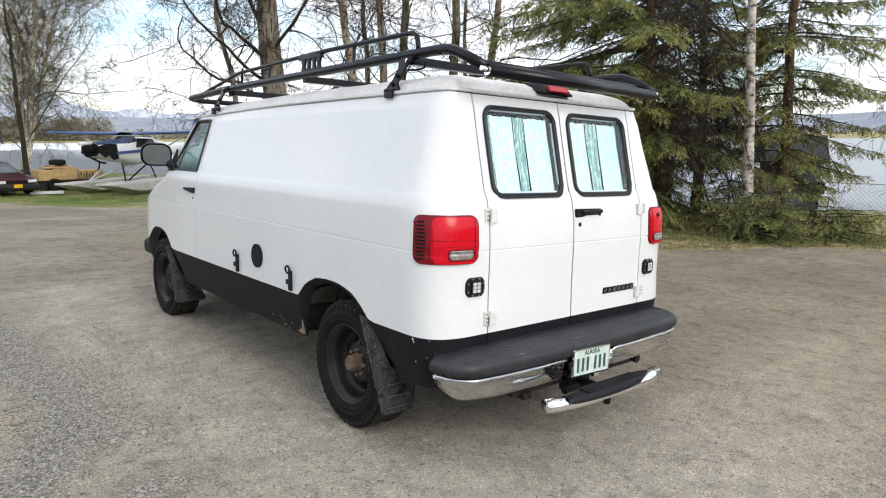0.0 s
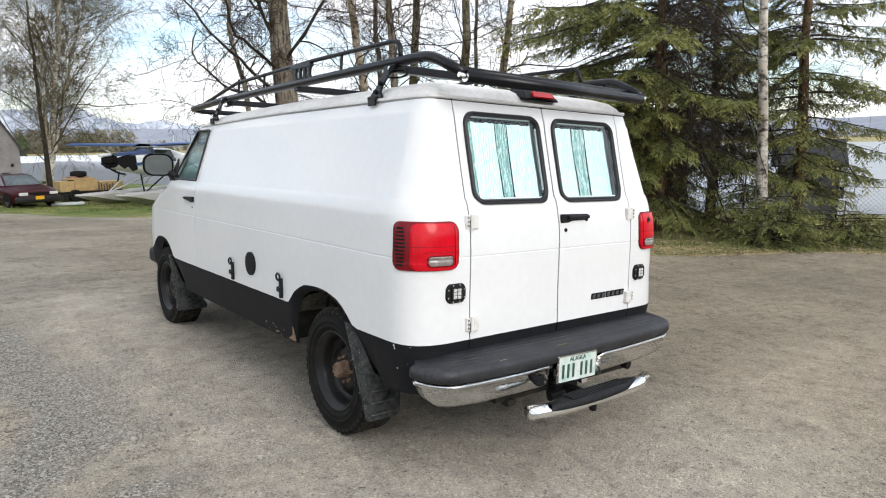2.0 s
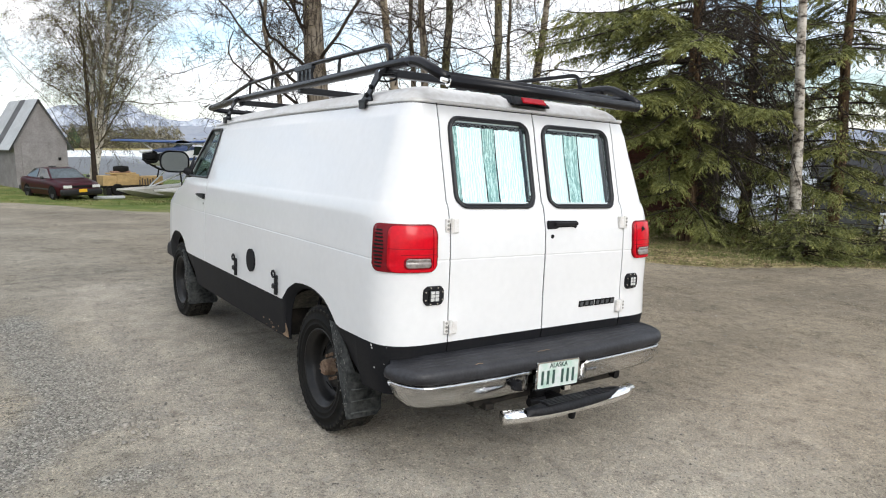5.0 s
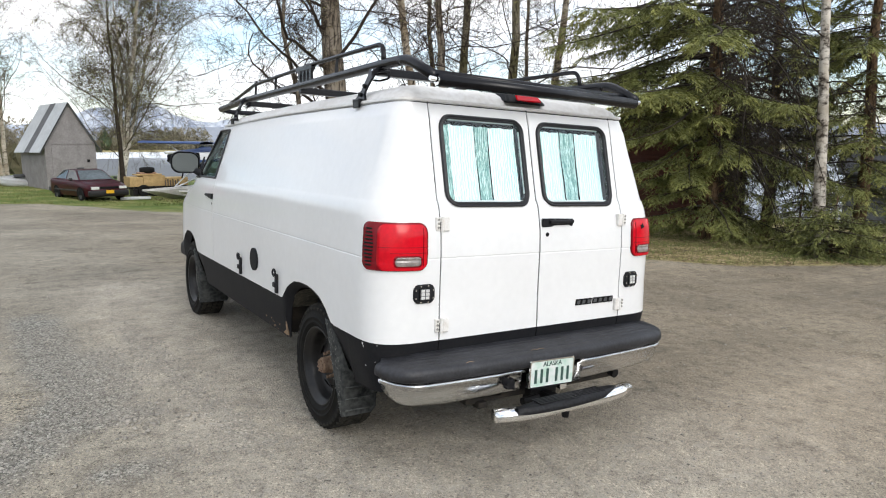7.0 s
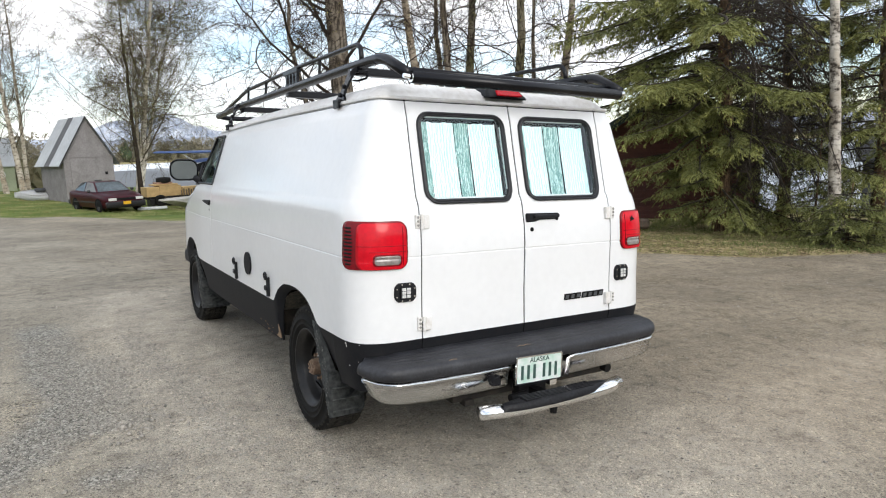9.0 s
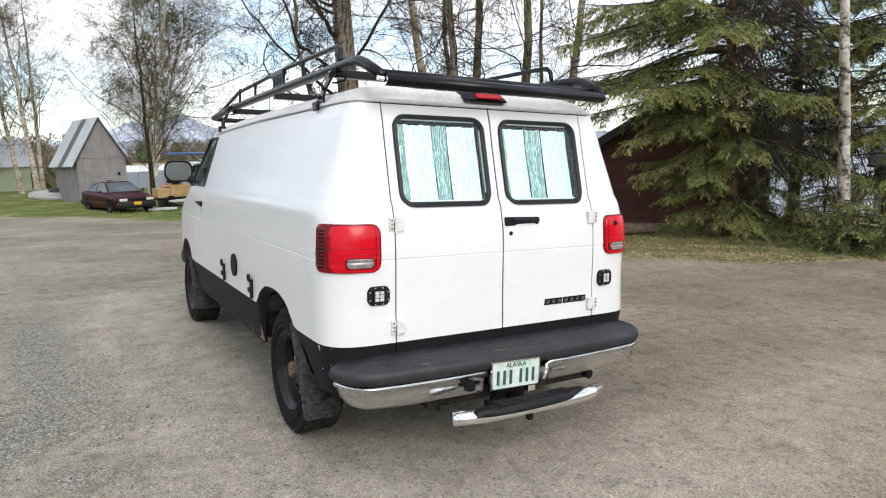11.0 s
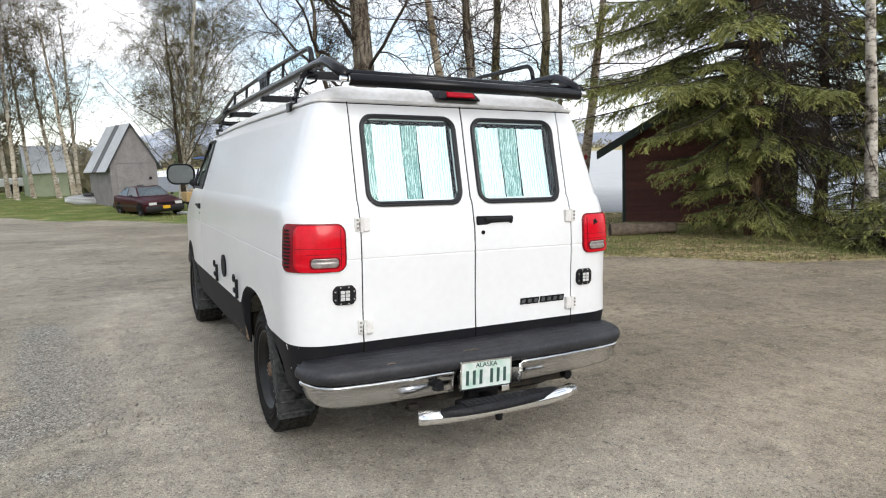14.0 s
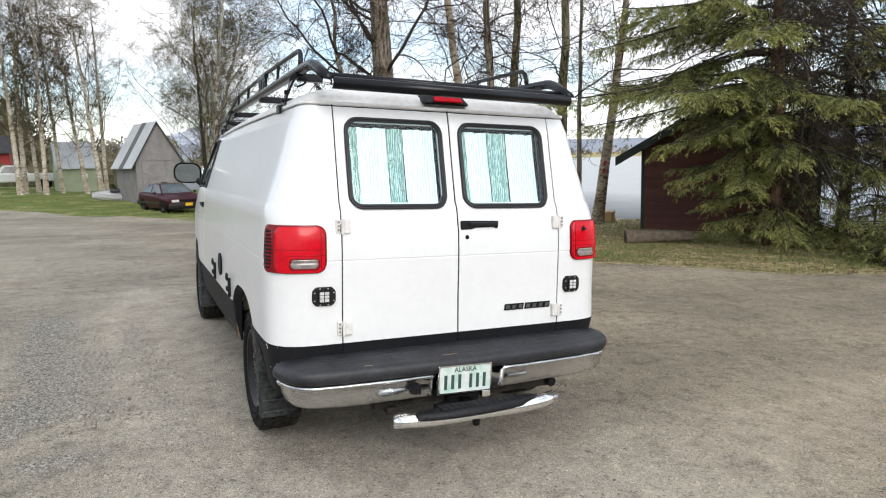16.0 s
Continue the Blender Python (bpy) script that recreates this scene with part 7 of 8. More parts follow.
def lake_cabin():
    c = tagged(set_at(new("cabin"), 12.0, 11.75, -43), "red-brown board cabin with dark green eaves, under a spruce", "cabin")
    w, d, wh, th = 4.6, 5.0, 2.42, 3.75
    g = -0.25
    rows = 30
    bh = (th - 0.1) / rows
    for k in range(rows):
        z0, z1 = k * bh - 0.02, (k + 1) * bh - 0.02

        def reach(z):
            return (0, w) if z <= wh else ((z - wh) / (th - wh) * w / 2, w - (z - wh) / (th - wh) * w / 2)
        a, b = reach(z0), reach(z1 - 0.012)
        bm = bmesh.new()
        pts = [(a[0], 0.0, z0), (a[1], 0.0, z0), (b[1], 0.0, z1 - 0.012), (b[0], 0.0, z1 - 0.012)]
        prism(bm, [(x, -0.018 if z == z0 else -0.004, z) for x, _, z in pts], (0, 0.022, 0))
        part("siding_board", bm, SIDING, c)
    panel("front_wall", [(0, 0.02, g), (w, 0.02, g), (w, 0.02, wh), (w / 2, 0.02, th - 0.05), (0, 0.02, wh)], (0, 0.1, 0), SIDING, c)
    panel("back_wall", [(0, d, g), (w, d, g), (w, d, wh), (w / 2, d, th - 0.05), (0, d, wh)], (0, -0.1, 0), SIDING, c)
    for x, o in ((0.0, 0.1), (w, -0.1)):
        panel("side_wall", [(x, 0.125, g), (x, d - 0.105, g), (x, d - 0.105, wh), (x, 0.125, wh)], (o, 0, 0), SIDING, c)
        panel("corner_board", [(x - 0.04 * (1 if o > 0 else -1), -0.03, g), (x + 0.05 * (1 if o > 0 else -1), -0.03, g), (x + 0.05 * (1 if o > 0 else -1), -0.03, wh), (x - 0.04 * (1 if o > 0 else -1), -0.03, wh)], (0, 0.006, 0), FASCIA, c)
    sl = (th - wh) / (w / 2)
    for q in (-1, 1):
        lo = (w / 2 + q * (w / 2 + 0.75), wh - 0.75 * sl + 0.06)
        hi = (w / 2, th + 0.06)
        panel("roof_slope", [(lo[0], -0.45, lo[1]), (lo[0], d + 0.3, lo[1]), (hi[0], d + 0.3, hi[1]), (hi[0], -0.45, hi[1])], (0, 0, 0.06), SHINGLE, c)
        panel("fascia_board", [(lo[0], -0.46, lo[1] - 0.17), (lo[0], -0.46, lo[1] + 0.08), (hi[0], -0.46, hi[1] + 0.08), (hi[0], -0.46, hi[1] - 0.17)], (0, -0.03, 0), FASCIA, c)
        panel("soffit", [(lo[0], -0.45, lo[1] - 0.10), (lo[0], d, lo[1] - 0.10), (w / 2 + q * (w / 2), d, wh - 0.04), (w / 2 + q * (w / 2), -0.45, wh - 0.04)], (0, 0, 0.02), FASCIA, c)


lake_cabin()


def boathouse():
    b = tagged(set_at(new("boathouse"), 19.0, 7.6, -65), "low blue-grey boathouse behind the spruces", "shed")
    bm = bmesh.new()
    box(bm, 0, 1.75, 0, 2.6, -0.6, 1.75, 0.01)
    part("wall", bm, GREY_WALL, b)
    panel("roof", [(-0.2, -0.3, 1.70), (1.95, -0.3, 1.70), (1.95, 1.4, 2.5), (-0.2, 1.4, 2.5)], (0, 0, 0.06), SHINGLE, b)
    panel("roof", [(-0.2, 2.9, 1.70), (1.95, 2.9, 1.70), (1.95, 1.402, 2.5), (-0.2, 1.402, 2.5)], (0, 0, 0.06), SHINGLE, b)
    bm = bmesh.new()
    box(bm, 1.75, 1.90, 0.1, 0.5, 0.7, 1.1, 0.02)
    part("meter_box", bm, STEEL, b, "dark box on the wall")


boathouse()


def fence():
    f = tagged(set_at(new("chain_link_fence"), 0, 0), "grey chain-link fence along the lake bank", "fence")
    f.matrix_world = Matrix()
    a, b = np.array([19.6, 6.0]), np.array([21.4, -2.0])
    n = 5
    posts = [a + (b - a) * k / (n - 1) for k in range(n)]
    for p in posts:
        z = float(lie(*p))
        bm = bmesh.new()
        cyl(bm, (p[0], p[1], z - 0.3), (p[0], p[1], z + 1.15), 0.028, n=8)
        part("post", bm, STEEL, f)
    bm = bmesh.new()
    tube(bm, [(p[0], p[1], float(lie(*p)) + 1.1) for p in posts], 0.015, 6)
    part("top_rail", bm, WIRE, f)
    P = []
    L = float(np.linalg.norm(b - a))
    s = 0.13
    h = 1.05
    for k in range(int((L + h) / s)):
        for sg in (1, -1):
            u0 = k * s if sg > 0 else k * s
            q0, q1 = (u0 - h, u0) if sg > 0 else (u0, u0 - h)
            pts = []
            for u, zz in ((q0, 0.03), (q1, h + 0.03)):
                u = min(max(u, 0), L)
                zfix = zz
                p = a + (b - a) * u / L
                pts.append((p[0], p[1], float(lie(*p)) + zfix))
            P.append(pts)
    V, F = skin([(np.array(P), np.full((len(P), 2), 0.004), 3)])
    tagged(fast_mesh("wire_mesh", V, F, WIRE, f), kind="stuff")


fence()


def log():
    g = tagged(set_at(new("log"), 8.68, 8.62, -28), "grey weathered log lying at the verge", "log")
    rng = np.random.default_rng(2)
    n, m = 16, 14
    rows = []
    for j in range(m):
        t = j / (m - 1)
        rows.append([(t * 1.5, 0.15 * (1 - 0.2 * t) * math.cos(k * math.tau / n) * (1 + rng.normal(0, 0.08)), 0.13 + 0.15 * (1 - 0.2 * t) * math.sin(k * math.tau / n) * (1 + rng.normal(0, 0.08))) for k in range(n)])
    bm = bmesh.new()
    loft(bm, rows, True)
    part("bark", bm, LOGWOOD, g, smooth=True)
    for t, s in ((-0.002, 1.0), (1.502, 0.8)):
        bm = bmesh.new()
        prism(bm, [(t, 0.145 * s * math.cos(k * math.tau / n), 0.13 + 0.145 * s * math.sin(k * math.tau / n)) for k in range(n)], (-0.004 if t < 0 else 0.004, 0, 0))
        part("cut_end", bm, LOGEND, g, "pale cut end")


log()
bm = bmesh.new()
box(bm, -0.35, 0.35, -0.3, 0.3, -0.3, 0.32, 0.02)
for k in range(4):
    box(bm, -0.4, 0.4, -0.32 + 0.17 * k, -0.18 + 0.17 * k, 0.325, 0.36, 0.004)
set_at(tagged(part("dock_block", bm, PLYWOOD), "small yellow wooden landing block at the bank", "dock"), 13.6, 15.4, 40)
# red paint mark on the leaning birch
for dz in (1.75, 2.0):
    bm = bmesh.new()
    m = pose(12.3 + 0.095 * dz, 14.2 - 0.08 * dz, float(lie(12.3, 14.2)) + dz, 0, 5, -40)
    o = [(0.055 * math.cos(t) * (1 + 0.2 * math.sin(3 * t)), 0.09 * math.sin(t)) for t in (k * math.tau / 12 for k in range(12))]
    prism(bm, [m @ Vector((px, -0.205, pz)) for px, pz in o], m.to_3x3() @ Vector((0, 0.05, 0)))
    tagged(part("trail_mark", bm, BARN_RED), "red paint mark on a birch trunk", "paint mark", "red marks on the birch")


def road_wheel(parent, x, y, r, w, side):
    bm = bmesh.new()
    m = pose(x, y, r, 0, 90 * side, 0)
    lathe(bm, [(r * 0.6, -w / 2), (r * 0.9, -w / 2), (r, -w / 2 + 0.03), (r, w / 2 - 0.03), (r * 0.9, w / 2), (r * 0.62, w / 2)], m, 24)
    t = part("wheel", bm, TYRE, parent, smooth=True)
    bm = bmesh.new()
    lathe(bm, [(r * 0.62, w / 2 - 0.01), (r * 0.5, w / 2 - 0.03), (r * 0.2, w / 2 - 0.02), (0, w / 2 - 0.02)], m, 20)
    part("hubcap", bm, CAR_TRIM, t, smooth=True)


def sedan():
    """Nose at y = 0, facing -y."""
    c = tagged(set_at(new("car"), 0.52, 25.05, 17), "maroon four-door saloon car parked on the grass", "car")
    ys = (0.0, 0.06, 0.25, 0.6, 1.0, 1.25, 1.6, 2.4, 3.2, 3.6, 3.9, 4.15, 4.25)
    top = (0.62, 0.70, 0.76, 0.82, 0.87, 0.91, 0.92, 0.93, 0.95, 0.97, 0.96, 0.93, 0.85)
    wid = (0.66, 0.72, 0.78, 0.82, 0.83, 0.83, 0.83, 0.83, 0.83, 0.82, 0.80, 0.76, 0.70)
    rows = []
    for y, z, w in zip(ys, top, wid):
        half = [(w * 0.92, 0.22), (w * 0.98, 0.35), (w, 0.55), (w * 0.985, z - 0.10), (w * 0.93, z - 0.02), (w * 0.6, z), (0, z + 0.012)]
        rows.append([(x, y, q) for x, q in half] + [(-x, y, q) for x, q in half[-2::-1]])
    bm = bmesh.new()
    vs = loft(bm, rows)
    bm.faces.new(vs[0][::-1])
    bm.faces.new(vs[-1])
    bmesh.ops.recalc_face_normals(bm, faces=bm.faces[:])
    part("body", bm, MAROON, c, smooth=True)
    bm = bmesh.new()
    ring0 = [(-0.70, 1.15, 0.90), (0.70, 1.15, 0.90), (0.73, 2.4, 0.92), (0.70, 3.65, 0.94), (-0.70, 3.65, 0.94), (-0.73, 2.4, 0.92)]
    ring1 = [(-0.54, 1.82, 1.33), (0.54, 1.82, 1.33), (0.57, 2.4, 1.37), (0.53, 3.10, 1.33), (-0.53, 3.10, 1.33), (-0.57, 2.4, 1.37)]
    rings = loft(bm, [ring0, ring1], True)
    bm.faces.new(rings[1])
    bmesh.ops.recalc_face_normals(bm, faces=bm.faces[:])
    bmesh.ops.bevel(bm, geom=bm.edges[:], offset=0.045, segments=3, affect="EDGES", profile=0.5)
    part("roof", bm, MAROON, c, smooth=True)

    def pane(quad, name="window", mat=DARK_GLASS):
        bm = bmesh.new()
        q = [Vector(p) for p in quad]
        mid = sum(q, Vector()) / 4
        q = [mid + (p - mid) * 0.91 for p in q]
        nrm = (q[1] - q[0]).cross(q[3] - q[0]).normalized()
        if nrm.dot(mid - Vector((0, 2.4, 1.0))) < 0:
            nrm = -nrm
        prism(bm, [p - nrm * 0.004 for p in q], nrm * 0.012)
        part(name, bm, mat, c)
    pane([ring0[0], ring0[1], ring1[1], ring1[0]], "windscreen", CAR_SCREEN)
    pane([ring0[3], ring0[4], ring1[4], ring1[3]], "rear_window")
    for s in (0, 1):
        a0, b0, a1, b1 = ((ring0[1], ring0[2], ring1[1], ring1[2]), (ring0[2], ring0[3], ring1[2], ring1[3]))[s]
        pane([a0, b0, b1, a1])
        m = [(-p[0], p[1], p[2]) for p in (a0, b0, b1, a1)]
        pane(m)
    bm = bmesh.new()
    box(bm, -0.80, 0.80, -0.06, 0.20, 0.22, 0.50, 0.09, 4)
    part("front_bumper", bm, CAR_BLACK, c, smooth=True)
    bm = bmesh.new()
    box(bm, -0.78, 0.78, 4.15, 4.33, 0.32, 0.54, 0.05, 3)
    part("rear_bumper", bm, CAR_TRIM, c, smooth=True)
    for s in (-1, 1):
        bm = bmesh.new()
        box(bm, s * 0.40, s * 0.70, -0.035, 0.05, 0.545, 0.66, 0.012)
        part("headlight", bm, LED, c, "pale rectangular headlight")
        bm = bmesh.new()
        box(bm, s * 0.84, s * 0.97, 1.42, 1.52, 0.90, 1.02, 0.03, 2)
        part("door_mirror", bm, CAR_TRIM, c, smooth=True)
        for y in (0.82, 3.30):
            road_wheel(c, s * 0.745, y, 0.29, 0.18, s)
            bm = bmesh.new()
            o = [(s * 0.80, y + 0.35 * math.cos(t), 0.29 + 0.35 * math.sin(t)) for t in (k * math.pi / 10 for k in range(11))]
            prism(bm, o, (s * 0.034, 0, 0))
            part("wheel_arch", bm, SEAM, c)
        bm = bmesh.new()
        box(bm, s * 0.825, s * 0.838, 1.1, 3.5, 0.44, 0.50, 0.005)
        part("side_moulding", bm, CAR_TRIM, c)
    bm = bmesh.new()
    box(bm, -0.38, 0.38, -0.025, 0.04, 0.56, 0.65, 0.008)
    part("grille", bm, SEAM, c)
    bm = bmesh.new()
    box(bm, -0.155, 0.155, -0.078, -0.055, 0.36, 0.50, 0.004)
    p = part("number_plate", bm, YELLOW_PLATE, c, "yellow number plate")
    bm = bmesh.new()
    box(bm, -0.25, 0.0, 2.3, 2.45, 1.375, 1.43, 0.01)
    part("roof_box", bm, CAR_TRIM, c)
    c.scale = (0.92, 0.92, 0.87)


sedan()


def pickup():
    c = tagged(set_at(new("pickup_truck"), -8.7, 52.3, 0), "white pickup truck standing behind the birches", "truck")
    bm = bmesh.new()
    box(bm, -2.6, 2.6, -0.9, 0.9, 0.55, 1.12, 0.08, 3)
    part("body", bm, TRUCK_WHITE, c, smooth=False)
    bm = bmesh.new()
    r0 = [(-1.3, -0.84, 1.1), (0.55, -0.84, 1.1), (0.55, 0.84, 1.1), (-1.3, 0.84, 1.1)]
    r1 = [(-0.75, -0.66, 1.72), (0.45, -0.66, 1.72), (0.45, 0.66, 1.72), (-0.75, 0.66, 1.72)]
    loft(bm, [r0, r1], True)
    bm.faces.new([bm.verts.new(p) for p in r1])
    bmesh.ops.recalc_face_normals(bm, faces=bm.faces[:])
    part("cab", bm, TRUCK_WHITE, c)
    panel("side_window", [(-0.95, -0.80, 1.2), (0.42, -0.82, 1.2), (0.36, -0.69, 1.64), (-0.62, -0.69, 1.64)], (0, -0.02, 0), DARK_GLASS, c)
    panel("side_window", [(-0.95, 0.80, 1.2), (0.42, 0.82, 1.2), (0.36, 0.69, 1.64), (-0.62, 0.69, 1.64)], (0, 0.02, 0), DARK_GLASS, c)
    panel("tailgate_trim", [(2.61, -0.8, 0.6), (2.61, 0.8, 0.6), (2.61, 0.8, 1.0), (2.61, -0.8, 1.0)], (0.02, 0, 0), RED_LENS, c)
    for x in (-1.65, 1.65):
        for s in (-1, 1):
            bm = bmesh.new()
            cyl(bm, (x, s * 0.68, 0.37), (x, s * 0.92, 0.37), 0.37, n=20)
            part("wheel", bm, TYRE, c)


pickup()
bm = bmesh.new()
box(bm, -3, 3, 0, 4, -0.3, 2.6, 0.02)
barn = set_at(new("barn"), -13.4, 62, 5)
tagged(barn, "red barn with white trim beyond the grove", "barn")
part("wall", bm, BARN_RED, barn)
panel("roof", [(-3.3, -0.3, 2.5), (3.3, -0.3, 2.5), (3.3, 2, 4.0), (-3.3, 2, 4.0)], (0, 0, 0.08), SHINGLE, barn)
panel("roof", [(-3.3, 4.3, 2.5), (3.3, 4.3, 2.5), (3.3, 2.002, 4.0), (-3.3, 2.002, 4.0)], (0, 0, 0.08), SHINGLE, barn)
panel("trim_board", [(-3, -0.004, 0.2), (3, -0.004, 0.2), (3, -0.004, 0.7), (-3, -0.004, 0.7)], (0, -0.03, 0), BOAT_WHITE, barn)


def dinghy():
    b = tagged(set_at(new("dinghy"), -1.55, 36.2, 97), "small white dinghy with a closed deck lying tipped on the grass", "boat")
    b.matrix_world = b.matrix_world @ pose(0, 0, 0.10, 0, -26, 0)
    size = 0.75
    rows, rim = [], []
    for k in range(13):
        t = k / 12
        w = 0.5 * size * (1 - (2 * max(0, t - 0.35) / 1.3) ** 2.0) + 0.01
        keel = 0.03 + 0.22 * max(0, t - 0.55) ** 2 * 4 * size
        top = 0.42 * size + 0.12 * t
        half = [(0, keel), (w * 0.8, keel + 0.03), (w * 0.98, keel + 0.10), (w * 0.97, top)]
        rows.append([(-x, t * 2.5 * size, z) for x, z in half[::-1]] + [(x, t * 2.5 * size, z) for x, z in half[1:]])
        rim.append([(q * w * 0.97, t * 2.5 * size, top - 0.004 + 0.035 * (1 - q * q)) for q in (-1, -0.5, 0, 0.5, 1)])
    bm = bmesh.new()
    vs = loft(bm, rows)
    bm.faces.new(vs[0])
    bmesh.ops.solidify(bm, geom=bm.faces[:], thickness=0.02)
    part("hull", bm, BOAT_WHITE, b, smooth=True)
    bm = bmesh.new()
    loft(bm, rim)
    bmesh.ops.solidify(bm, geom=bm.faces[:], thickness=0.012)
    part("deck", bm, BOAT_WHITE, b, smooth=True)
    bm = bmesh.new()
    prism(bm, [(x * size, y * size, 0.5) for x, y in round_rect(-0.2, 0.2, 0.7, 1.35, 0.1, 3)], (0, 0, 0.03))
    part("cockpit_cover", bm, CAR_TRIM, b, "dark cockpit opening")


dinghy()


def floatplane():
    """Nose towards -y; keels on the ground at z = 0."""
    p = tagged(set_at(new("floatplane"), 4.30, 26.3, -54), "blue and white floatplane without its engine, on floats", "airplane")
    st = ((-1.55, 0.36, 1.22, 1.72), (-0.9, 0.46, 1.06, 1.80), (-0.1, 0.52, 0.92, 1.84), (0.5, 0.53, 0.80, 1.95), (1.6, 0.48, 0.88, 1.92), (2.6, 0.32, 1.05, 1.70), (4.2, 0.14, 1.35, 1.65), (5.2, 0.06, 1.5, 1.66))
    up = 0.30
    rows = []
    for y, w, z0, z1 in st:
        z0, z1 = z0 + up, z1 + up
        mid, h = (z0 + z1) / 2, (z1 - z0) / 2
        rows.append([(w * math.copysign(abs(math.cos(a)) ** 0.7, math.cos(a)), y, mid + h * math.copysign(abs(math.sin(a)) ** 0.8, math.sin(a))) for a in (k * math.tau / 20 for k in range(20))])
    bm = bmesh.new()
    vs = loft(bm, rows, True)
    bm.faces.new(vs[-1])
    bmesh.ops.recalc_face_normals(bm, faces=bm.faces[:])
    part("fuselage", bm, BOAT_WHITE, p, smooth=True)
    bm = bmesh.new()
    prism(bm, [(x * 0.97, y + 0.03, z) for x, y, z in rows[0]], (0, 0.02, 0))
    part("firewall", bm, SEAM, p)
    bm = bmesh.new()
    box(bm, -0.2, 0.2, -1.8, -1.5, 1.68, 1.9, 0.05)
    tube(bm, [(-0.2, -1.5, 1.75), (-0.2, -1.8, 1.68), (0.1, -1.75, 1.5), (0.2, -1.4, 1.3), (0.2, -1.1, 1.25)], 0.04, 6)
    tube(bm, [(0.3, -1.5, 1.65), (0.3, -1.75, 1.6), (0.0, -1.8, 1.62)], 0.03, 6)
    tube(bm, [(0.2, -1.4, 1.35), (0.25, -1.5, 1.15), (0.15, -1.45, 1.0)], 0.03, 6)
    part("engine_mount", bm, SEAM, p, "black engine mount with loose hoses")
    for s in (-1, 1):
        panel("open_engine_bay", [(s * 0.36, -1.6, 1.66), (s * 0.40, -1.32, 1.47), (s * 0.42, -1.15, 1.56), (s * 0.45, -0.95, 1.36), (s * 0.47, -0.72, 1.42), (s * 0.47, -0.78, 1.97), (s * 0.42, -1.2, 1.99), (s * 0.36, -1.6, 1.9)], (s * 0.04, 0, 0), SEAM, p)
    bm = bmesh.new()
    tube(bm, [(0, -1.5, 2.0), (0, -1.95, 2.0), (0, -2.1, 2.0)], 0.065, 10, 1.0)
    part("propeller_shaft", bm, BOAT_WHITE, p, "white propeller spinner", True)
    # blue top of the cowl, blue side stripe
    bm = bmesh.new()
    loft(bm, [[(x * 1.02, y, z + 0.015) for x, y, z in r if z > up + (st[i][2] + st[i][3]) / 2 + 0.62 * (st[i][3] - st[i][2]) / 2] for i, r in enumerate(rows[:4])])
    bmesh.ops.solidify(bm, geom=bm.faces[:], thickness=0.01)
    part("cowl_top", bm, PLANE_BLUE, p, "blue cowl top", True)
    for s in (-1, 1):
        panel("stripe", [(s * 0.50, -0.8, 1.58), (s * 0.56, 0.5, 1.62), (s * 0.50, 1.6, 1.68), (s * 0.50, 1.6, 1.80), (s * 0.56, 0.5, 1.74), (s * 0.50, -0.8, 1.68)], (s * 0.012, 0, 0), PLANE_BLUE, p)
        panel("side_window", [(s * 0.515, 0.25, 1.82), (s * 0.50, 1.5, 1.82), (s * 0.40, 1.4, 2.16), (s * 0.40, 0.5, 2.18)], (s * 0.03, 0, 0), DARK_GLASS, p)
    panel("windscreen", [(-0.46, -0.12, 1.92), (0.46, -0.12, 1.92), (0.40, 0.42, 2.26), (-0.40, 0.42, 2.26)], (0, -0.03, 0.02), DARK_GLASS, p)
    for s in (-1, 1):
        bm = bmesh.new()
        rows2 = []
        for x in (0.35, 1.5, 2.6, 3.5, 3.85):
            c = 1.45 if x < 3.6 else 0.9
            z = 2.02 + up + 0.02 * x
            rows2.append([(s * x, 0.25, z + 0.02), (s * x, 0.32, z + 0.075), (s * x, 0.6, z + 0.11), (s * x, 0.25 + c, z + 0.03), (s * x, 0.25 + c, z), (s * x, 0.6, z - 0.01)])
        vv = loft(bm, rows2, True)
        bm.faces.new(vv[-1])
        bmesh.ops.recalc_face_normals(bm, faces=bm.faces[:])
        part("wing", bm, PLANE_BLUE, p, "blue wing with a white underside")
        panel("wing_underside", [(s * 0.4, 0.4, 2.312), (s * 3.5, 0.4, 2.374), (s * 3.5, 1.6, 2.374), (s * 0.4, 1.6, 2.312)], (0, 0, -0.012), BOAT_WHITE, p)
        bm = bmesh.new()
        tube(bm, [(s * 0.5, 0.6, 0.95 + up), (s * 2.6, 0.75, 2.06 + up)], 0.035, 8)
        part("wing_strut", bm, BOAT_WHITE, p)
        # float
        bm = bmesh.new()
        rows3 = []
        for k in range(15):
            t = k / 14
            y = -2.5 + 5.2 * t
            w = 0.34 * min(1, (t / 0.18 + 0.02)) ** 0.6 * (1 if t < 0.6 else 1 - 0.75 * (t - 0.6) / 0.4)
            keel = 0.0 + 0.50 * max(0, 1 - t / 0.42) ** 1.5 + (0.08 if t > 0.56 else 0) + 0.30 * max(0, (t - 0.56) / 0.44) ** 1.3
            top = 0.55 + (0.02 if t > 0.5 else 0)
            half = [(0, keel), (w, keel + 0.16 * w / 0.34), (w, top - 0.06), (w * 0.7, top), (0, top + 0.01)]
            rows3.append([(s * 0.90 + q, y, z) for q, z in half] + [(s * 0.90 - q, y, z) for q, z in half[-2:0:-1]])
        vv = loft(bm, rows3, True)
        bm.faces.new(vv[0])
        bm.faces.new(vv[-1])
        bmesh.ops.recalc_face_normals(bm, faces=bm.faces[:])
